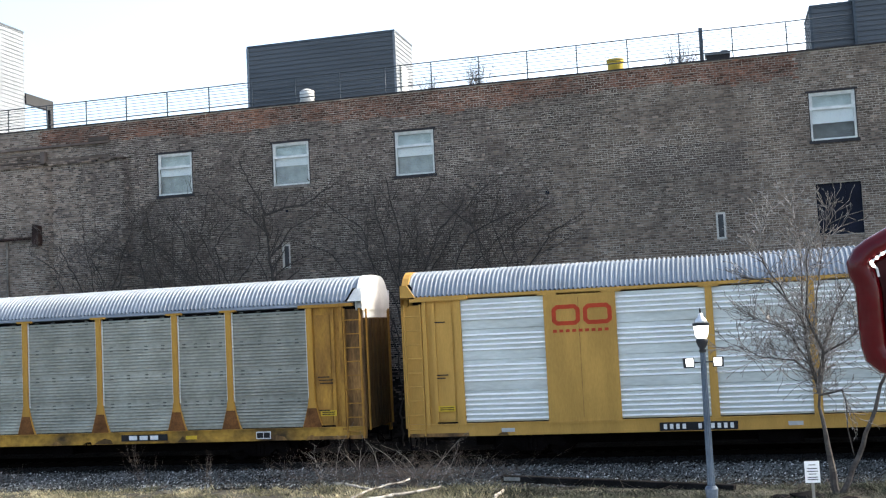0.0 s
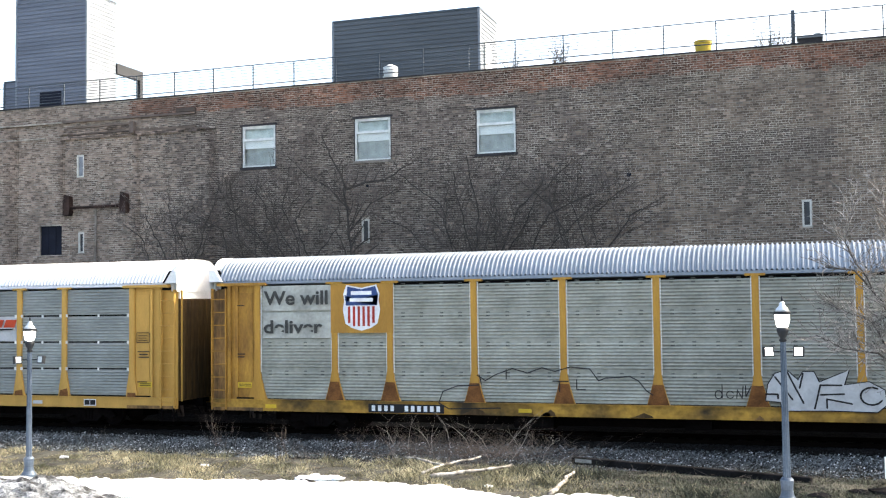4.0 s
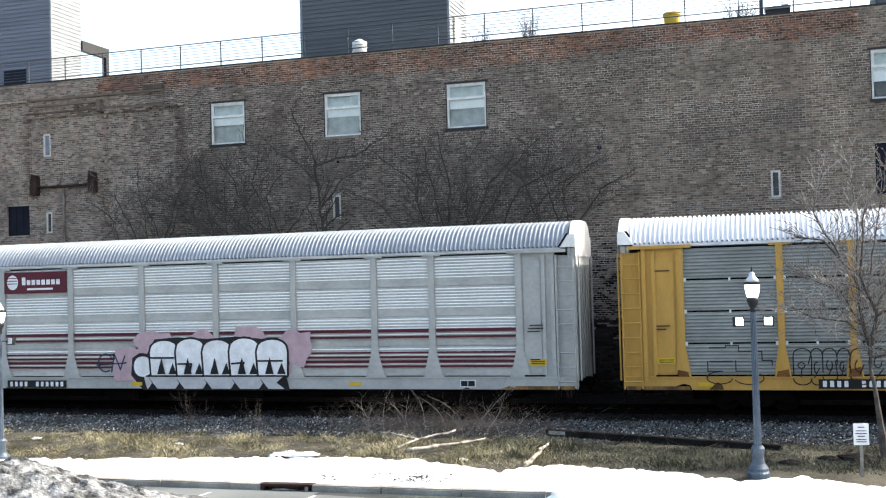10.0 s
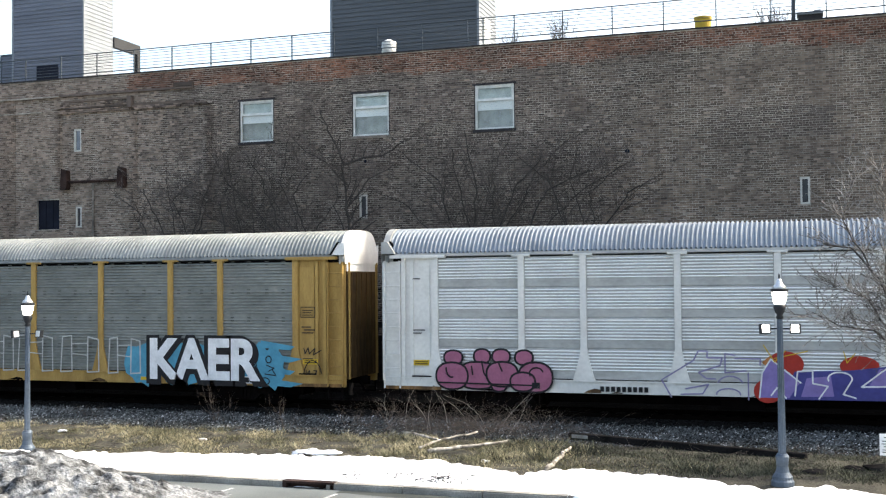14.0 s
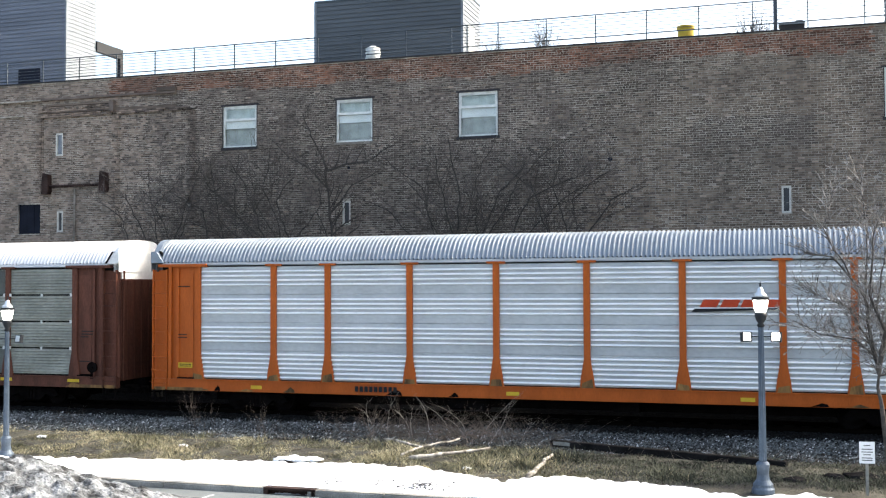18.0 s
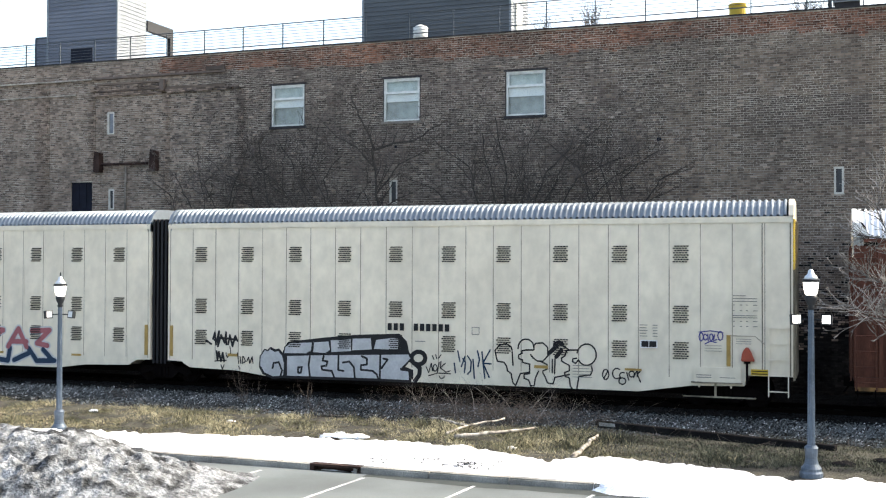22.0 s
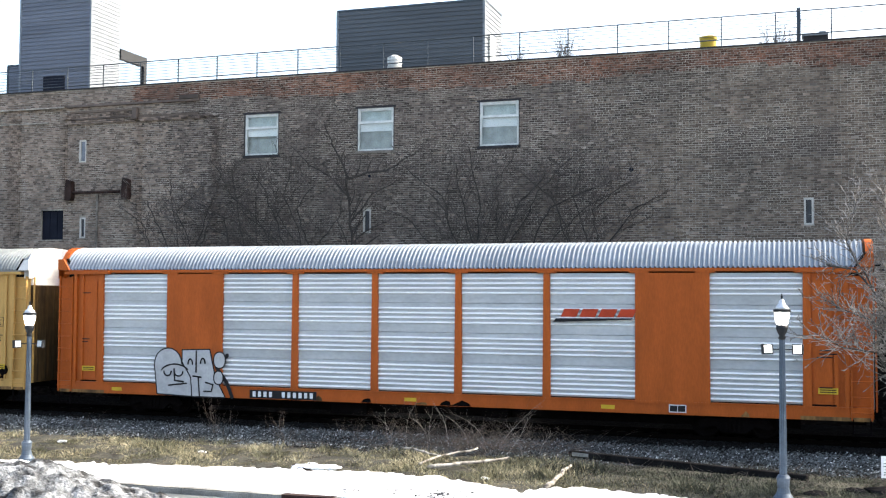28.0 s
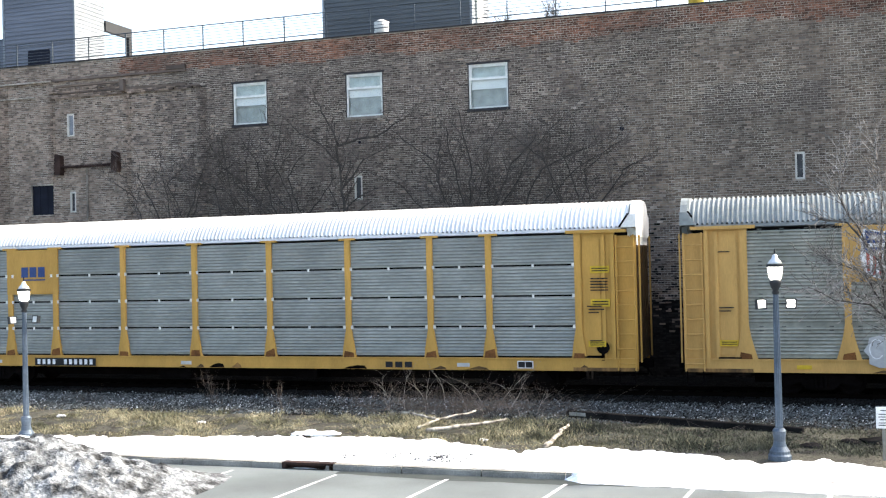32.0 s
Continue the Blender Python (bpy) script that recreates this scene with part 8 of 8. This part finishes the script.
    lines(c, b, [[(0.472, 0.544), (0.524, 0.503), (0.529, 0.428), (0.486, 0.387)], [(0.486, 0.362), (0.507, 0.294), (0.529, 0.192), (0.58, 0.18), (0.597, 0.291), (0.726, 0.347)], [(0.572, 0.588), (0.572, 0.368)], [(0.599, 0.621), (0.592, 0.354)], [(0.794, 0.757), (0.7, 0.746), (0.688, 0.658), (0.657, 0.618), (0.657, 0.562), (0.726, 0.497), (0.726, 0.41), (0.683, 0.376), (0.688, 0.313), (0.726, 0.291), (0.734, 0.16), (0.751, 0.115)], [(0.794, 0.118), (0.811, 0.322), (0.914, 0.354), (0.931, 0.424), (0.922, 0.501)]], P_BLACK, 0.048, -0.036)
    lines(c, b, [[(0.795, 0.71), (0.808, 0.776), (0.831, 0.828), (0.863, 0.857), (0.897, 0.859), (0.928, 0.833), (0.951, 0.784), (0.964, 0.72), (0.963, 0.65), (0.949, 0.585), (0.924, 0.536), (0.892, 0.51), (0.859, 0.511), (0.828, 0.54), (0.806, 0.591), (0.78, 0.532), (0.753, 0.568), (0.76, 0.612), (0.791, 0.62)], [(0.674, 0.813), (0.726, 0.753), (0.798, 0.757)]], P_BLACK, 0.048, -0.036)
    lines(c, b, [[(0.597, 0.841), (0.632, 0.874), (0.661, 0.844)], [(0.541, 0.687), (0.614, 0.816)], [(0.609, 0.637), (0.654, 0.743)]], P_BLACK, 0.14, -0.036)
    b = (10.2, 12.8, 0.4, 1.8)
    lines(c, b, [[(0.151, 0.652), (0.175, 0.564)], [(0.198, 0.677), (0.21, 0.589)], [(0.27, 0.681), (0.234, 0.59)], [(0.068, 0.389), (0.104, 0.249), (0.139, 0.473), (0.156, 0.297)], [(0.22, 0.367), (0.211, 0.423), (0.191, 0.446), (0.171, 0.421), (0.163, 0.364), (0.171, 0.308), (0.191, 0.286), (0.211, 0.31), (0.22, 0.367)], [(0.246, 0.502), (0.222, 0.257)], [(0.27, 0.526), (0.26, 0.37), (0.329, 0.485)], [(0.265, 0.37), (0.336, 0.273), (0.393, 0.312)], [(0.104, 0.178), (0.222, 0.248), (0.4, 0.242)], [(0.248, 0.179), (0.253, 0.152), (0.265, 0.134), (0.281, 0.128), (0.298, 0.136), (0.31, 0.156), (0.315, 0.183)]], P_BLACK, 0.036, -0.036)
    lines(c, b, [[(0.495, 0.781), (0.521, 0.541)], [(0.447, 0.492), (0.464, 0.273)], [(0.542, 0.419), (0.589, 0.655)], [(0.559, 0.609), (0.596, 0.523), (0.582, 0.281)], [(0.625, 0.67), (0.672, 0.55), (0.665, 0.33), (0.625, 0.249)], [(0.696, 0.595), (0.715, 0.158)], [(0.755, 0.795), (0.781, 0.6), (0.762, 0.433)], [(0.814, 0.777), (0.852, 0.168)], [(0.921, 0.826), (0.826, 0.515), (0.933, 0.505)], [(0.833, 0.494), (0.909, 0.194)]], P_TEAL, 0.05, -0.036)
    b = (16.1, 17.6, 0.3, 1.3)
    lines(c, b, [[(0.246, 0.606), (0.231, 0.711), (0.192, 0.765), (0.147, 0.743), (0.118, 0.655), (0.118, 0.543), (0.147, 0.458), (0.192, 0.441), (0.231, 0.5), (0.246, 0.606)], [(0.229, 0.722), (0.147, 0.483)], [(0.472, 0.773), (0.426, 0.807), (0.376, 0.791), (0.338, 0.728), (0.324, 0.639), (0.338, 0.552), (0.376, 0.494), (0.426, 0.483), (0.472, 0.522)], [(0.57, 0.675), (0.536, 0.686), (0.501, 0.669), (0.478, 0.629), (0.472, 0.578), (0.486, 0.532), (0.515, 0.504)], [(0.603, 0.422), (0.581, 0.494), (0.529, 0.522), (0.477, 0.489), (0.455, 0.413), (0.477, 0.34), (0.529, 0.312), (0.581, 0.346), (0.603, 0.422)], [(0.661, 0.454), (0.62, 0.685)], [(0.78, 0.647), (0.763, 0.712), (0.722, 0.737), (0.682, 0.707), (0.665, 0.641), (0.682, 0.576), (0.722, 0.551), (0.763, 0.58), (0.78, 0.647)], [(0.763, 0.547), (0.837, 0.784), (0.837, 0.58)], [(0.907, 0.758), (0.837, 0.638), (0.907, 0.41)]], P_BLACK, 0.04, -0.036)
    b = (19.1, 20.1, 1.7, 2.4)
    lines(c, b, [[(0.259, 0.642), (0.24, 0.768), (0.194, 0.819), (0.148, 0.765), (0.128, 0.638), (0.148, 0.512), (0.194, 0.461), (0.24, 0.515), (0.259, 0.642)], [(0.36, 0.695), (0.329, 0.753), (0.29, 0.745), (0.263, 0.674), (0.263, 0.579), (0.29, 0.51), (0.329, 0.504), (0.36, 0.565)], [(0.39, 0.769), (0.4, 0.468)], [(0.547, 0.636), (0.531, 0.739), (0.493, 0.781), (0.454, 0.736), (0.439, 0.632), (0.454, 0.53), (0.493, 0.488), (0.531, 0.532), (0.547, 0.636)], [(0.585, 0.751), (0.564, 0.491), (0.656, 0.535)], [(0.836, 0.703), (0.813, 0.84), (0.759, 0.895), (0.706, 0.836), (0.683, 0.698), (0.706, 0.561), (0.759, 0.506), (0.813, 0.565), (0.836, 0.703)], [(0.139, 0.842), (0.466, 0.91), (0.836, 0.841)], [(0.302, 0.335), (0.466, 0.455), (0.64, 0.412)]], P_BLUE, 0.035, -0.036, label="blue spray tag")
    decal(c, "hazard_label", [rect(2.87, 3.26, 1.06, 1.16), rect(14.07, 14.52, 1.02, 1.12), rect(16.97, 17.49, 1.05, 1.12)], P_OCHRE, -1.525)
    spray_plate(c, "info_frame", stroke([(11.98, 2.05), (12.22, 2.05), (12.22, 2.28), (11.98, 2.28), (11.98, 2.05)], 0.022), P_GREY, -0.018)
    data_box(c, 17.46, 1.77)
    decal(c, "stencil_line", [rect(x, x + w, 2.12 + 0.085 * k, 2.145 + 0.085 * k) for k in range(5) for x, w in ((17.43, 0.24 - 0.03 * (k % 2)), (17.83, 0.15))], P_GREY, -1.53)
    decal(c, "stencil_line", [rect(20.23, 20.93, z, z + 0.022) for z in (3.23, 3.31, 2.74, 2.80)] + [rect(20.23, 20.6, 3.40, 3.42)] + [rect(20.23 + x, 20.23 + x + w, z, z + 0.022) for z in (2.48, 2.63, 2.95, 3.12) for x, w in ((0.0, 0.05), (0.2, 0.07), (0.38, 0.06), (0.58, 0.13))], P_GREY, -1.53)
    decal(c, "stencil_line", [rect(15.32, 15.95 - 0.1 * (k % 2), 0.78 + 0.09 * k, 0.80 + 0.09 * k) for k in range(5)] + [rect(20.32, 20.76, 1.96 + 0.07 * k, 1.975 + 0.07 * k) for k in range(3)] + [rect(19.4, 19.9, 1.72 + 0.08 * k, 1.735 + 0.08 * k) for k in range(3)], P_GREY, -1.53)
    decal(c, "corner_label", [rect(20.04, 20.16, 1.28, 2.22)], P_OCHRE, -1.525)
    lines(c, (20.18, 21.14, 1.97, 2.2), [[(0.0, 1.0), (0.72, 1.0), (1.0, 0.0)]], TAN_LINE, 0.03, -0.02)
    bm = bmesh.new()
    slab(bm, [(20.47, 1.45), (20.50, 1.70), (20.58, 1.84), (20.66, 1.89), (20.76, 1.74), (20.87, 1.46)], -1.72, -1.53)
    bmesh.ops.bevel(bm, geom=bm.edges[:], offset=0.025, segments=2, affect="EDGES")
    part("valve_hood", bm, P_HOOD, c, "faded red canvas hood over a hand brake")
    bm = bmesh.new()
    rod(bm, (20.64, -1.6, 0.8), (20.64, -1.6, 1.45), 0.035, n=8)
    rod(bm, (20.55, -1.6, 1.42), (20.74, -1.6, 1.42), 0.045, n=8)
    part("valve_stem", bm, UNDER, c)
    bm = bmesh.new()
    box(bm, 19.08, 20.46, -1.58, -1.50, 0.80, 1.24)
    part("step_plate", bm, CREAM_CAR, c, "cream step plate with small stencils")
    bm = bmesh.new()
    box(bm, 19.0, 20.5, -1.62, -1.50, 0.76, 0.80)
    box(bm, 19.69, 19.75, -1.60, -1.54, 0.36, 0.76)
    box(bm, 18.75, 20.9, -1.60, -1.56, 0.33, 0.37)
    part("step_rail", bm, END_CREAM, c)
    decal(c, "stencil_line", [rect(19.15, 19.6, 0.92 + 0.07 * k, 0.945 + 0.07 * k) for k in range(2)] + [rect(19.85, 20.3, 0.93, 0.95)], P_GREY, -1.588)
    decal(c, "hazard_label", [rect(20.75, 21.26, 1.04, 1.22)], P_YELLOW, -1.545)
    decal(c, "label_line", [rect(20.78, 21.23, 1.07, 1.10), rect(20.78, 21.23, 1.15, 1.18)], P_BLACK, -1.551)
    c = car[11]
    b = (-9.3, -4.45, 0.45, 2.0)
    top = [[(0.03, 0.90), (0.18, 0.90), (0.10, 0.50)], [(0.20, 0.45), (0.33, 0.88), (0.47, 0.85), (0.30, 0.55)], [(0.52, 0.45), (0.62, 0.90), (0.70, 0.45)], [(0.56, 0.58), (0.70, 0.58)], [(0.75, 0.85), (0.92, 0.88), (0.80, 0.55), (0.90, 0.50)], [(0.18, 0.9), (0.22, 0.5)]]
    low = [[(0.02, 0.12), (0.16, 0.30), (0.30, 0.12), (0.36, 0.42)], [(0.36, 0.15), (0.52, 0.10), (0.54, 0.42)], [(0.72, 0.42), (0.80, 0.12), (0.97, 0.14)], [(0.58, 0.12), (0.72, 0.30)], [(0.86, 0.40), (0.95, 0.15)]]
    lines(c, b, top + low, P_SILVER, 0.30, -0.038, "rose and dark blue angular spray piece")
    lines(c, b, top, P_ROSE, 0.19, -0.030)
    lines(c, b, low, P_TEAL, 0.19, -0.030)
    lines(c, (-18.4, -16.9, 0.9, 1.6), [[(0.0, 0.1), (0.2, 0.9), (0.35, 0.1)], [(0.08, 0.4), (0.3, 0.45)], [(0.42, 0.1), (0.45, 0.8), (0.62, 0.15), (0.64, 0.8)], [(0.75, 0.1), (0.78, 0.9)], [(0.66, 0.85), (1.0, 0.9)]], P_SILVER, 0.03)
    # faded yellow car with flag plate
    c = car[12]
    code_bars(c, -7.6, 0.74, 10, 0.22, 0.21)
    decal(c, "flag_white", [[(-8.98, 4.0), (-8.98, 4.52), (-8.4, 4.40), (-7.74, 4.50), (-7.74, 3.62), (-8.3, 3.75)]], P_WHITE, FACE, "green and white flag emblem")
    decal(c, "flag_green", [[(-8.98, 3.62), (-8.98, 4.05), (-8.6, 4.3), (-7.9, 3.55), (-8.4, 3.70)]], P_GREEN, FACE - 0.006)
    scallops(c, -0.8, 3.1, 0.72, 1.9, 5, P_ROSE, 0.11, 95, "red and white spray outlines")
    scallops(c, -0.7, 3.0, 0.80, 1.98, 5, P_SILVER, 0.05, 96)
    decal(c, "sill_mark", [rect(6.3 + 0.35 * k, 6.55 + 0.35 * k, 0.78, 0.95) for k in range(3)], P_WHITE)
    # second orange car
    c = car[13]
    slanted_mark(c, 4.6, 7.15, 3.46, 3.88)
    code_bars(c, -5.95, 0.76, 10, 0.2, 0.18)
    b = (-9.85, -6.9, 0.68, 2.42)
    forms(c, b, ([(0.04, 0.05), (0.0, 0.6)] + arc(0.18, 0.66, 0.18, 0.3, 180, 0, 10) + [(0.40, 0.6), (0.5, 0.35), (0.5, 0.02)], [(0.38, 0.93), (0.74, 0.95), (0.82, 0.4), (0.95, 0.02), (0.52, 0.02), (0.50, 0.4), (0.38, 0.7)], oval(0.88, 0.75, 0.07, 0.15), oval(0.87, 0.40, 0.055, 0.12)), P_SILVER, P_BLACK, 0.045, "silver spray faces edged in black")
    lines(c, b, [arc(0.28, 0.45, 0.2, 0.2, 160, 30), arc(0.18, 0.5, 0.05, 0.09, 180, 360), arc(0.33, 0.5, 0.06, 0.09, 180, 360), [(0.27, 0.55), (0.28, 0.32), (0.40, 0.30)], [(0.2, 0.22), (0.44, 0.27)], [(0.57, 0.92), (0.57, 0.5)], arc(0.49, 0.66, 0.03, 0.1, 180, 0), arc(0.66, 0.68, 0.03, 0.1, 180, 0), [(0.53, 0.42), (0.64, 0.40)], [(0.60, 0.40), (0.62, 0.02)], [(0.70, 0.3), (0.80, 0.26), (0.78, 0.12), (0.68, 0.12)]], P_BLACK, 0.055, 0.03)
    lines(c, b, [[(0.98, 0.85), (0.84, 0.6), (0.98, 0.3), (1.05, 0.02)]], P_BLACK, 0.14, 0.0)
    # faded yellow car with two large pieces
    c = car[14]
    shield(c, -8.95, -7.65, 3.40, 4.90)
    code_bars(c, -7.7, 0.74, 10, 0.2, 0.19)
    b = (-1.6, 3.5, 0.45, 2.36)
    forms(c, b, ([(0.03, 0.70), (0.02, 0.95), (0.30, 0.93), (0.29, 0.06), (0.13, 0.03), (0.10, 0.30), (0.12, 0.62)], oval(0.40, 0.48, 0.13, 0.46, 3.0), oval(0.64, 0.48, 0.12, 0.46, 5.0), [(0.74, 0.90), (0.82, 0.94), (0.97, 0.90), (0.92, 0.55), (0.95, 0.02), (0.79, 0.02), (0.80, 0.42)]), P_BLACK, P_WHITE, 0.065, "black spray blocks edged in white")
    for q in (oval(0.40, 0.55, 0.035, 0.2), oval(0.22, 0.35, 0.03, 0.12), oval(0.62, 0.68, 0.04, 0.08, 4), oval(0.63, 0.30, 0.045, 0.10, 4), oval(0.87, 0.26, 0.03, 0.07, 4), oval(0.19, 0.62, 0.02, 0.2, 4)):
        spray_plate(c, "spray_hole", [place(q, b)], P_SILVER, 0.04)
    words(c, "42", 3.22, 3.93, 1.18, 0.62, P_WHITE, 0.06, 0.003)
    words(c, "42", 3.28, 3.87, 1.2, 0.60, P_BLACK, 0.012, 0.010)
    decal(c, "silver_blob", [blob(random.Random(6), -8.0, 1.35, 0.85, 0.5, 18, 0.15)], P_SILVER, FACE, "patch of silver spray")
    lines(c, (-8.8, -7.2, 1.0, 1.8), [arc(0.15, 0.5, 0.12, 0.35, 40, 320), [(0.35, 0.1), (0.42, 0.9), (0.55, 0.2), (0.62, 0.85)], arc(0.8, 0.5, 0.12, 0.3, 0, 300)], P_WHITE, 0.03, 0.008)
    b = (7.45, 12.1, 0.62, 2.05)
    spray_plate(c, "spray_backing", [place([(0.0, 0.1), (0.0, 1.0), (0.40, 0.98), (0.48, 0.05)], b), place([(0.47, 0.0), (0.47, 0.96), (0.98, 0.90), (0.98, 0.2), (0.6, 0.0)], b)], P_SILVER, 0.0, "silver panel under dark blue spray blocks")
    forms(c, b, [[(0.01 + 0.195 * k + u, v) for u, v in ((0.0, 0.10 - 0.05 * (k % 2)), (0.01, 0.94), (0.16, 0.95 - 0.04 * (k % 2)), (0.165, 0.5), (0.14, 0.06))] for k in range(5)], P_TEAL, P_SILVER, 0.03)
    lines(c, b, [[(0.02, 0.60), (0.22, 0.62)], [(0.02, 0.45), (0.24, 0.45)], [(0.80, 0.7), (0.92, 0.7)], [(0.80, 0.58), (0.92, 0.58)], [(0.28, 0.75), (0.36, 0.75)]], P_WHITE, 0.06, 0.03)
    decal(c, "sill_mark", [rect(4.6 + 0.4 * k, 4.9 + 0.4 * k, 0.78, 0.95) for k in range(4)], P_BLACK)
    # last car
    c = car[15]
    code_bars(c, -8.1, 0.76, 10, 0.2, 0.19)
    decal(c, "dark_mark", [rect(-8.76 + 0.37 * k, -8.76 + 0.37 * k + 0.30, 3.98, 4.36) for k in range(3)] + [rect(-8.7, -7.7, 3.86, 3.91)], P_NAVY, FACE, "dark blue block mark")
    decal(c, "sill_mark", [rect(5.7 + 0.34 * k, 5.95 + 0.34 * k, 0.76, 0.95) for k in range(3)], P_BLACK)
    yellow_label(c, 12.6, 3.75, 0.6, 0.22)
    yellow_label(c, 12.6, 2.70, 0.6, 0.24)
    stencils(c, [(12.6, 3.2 + 0.09 * k, 0.55) for k in range(5)])


build_marks()


build_bricks()


def motions():
    times = [1.0 * k for k in range(len(AHEAD))]
    for car, middle in CARS:
        walk(car, [(t, pose(middle + SPEED * (t - 16) + a, TRACK_Y, RAIL_Z)) for t, a in zip(times, AHEAD)])


motions()
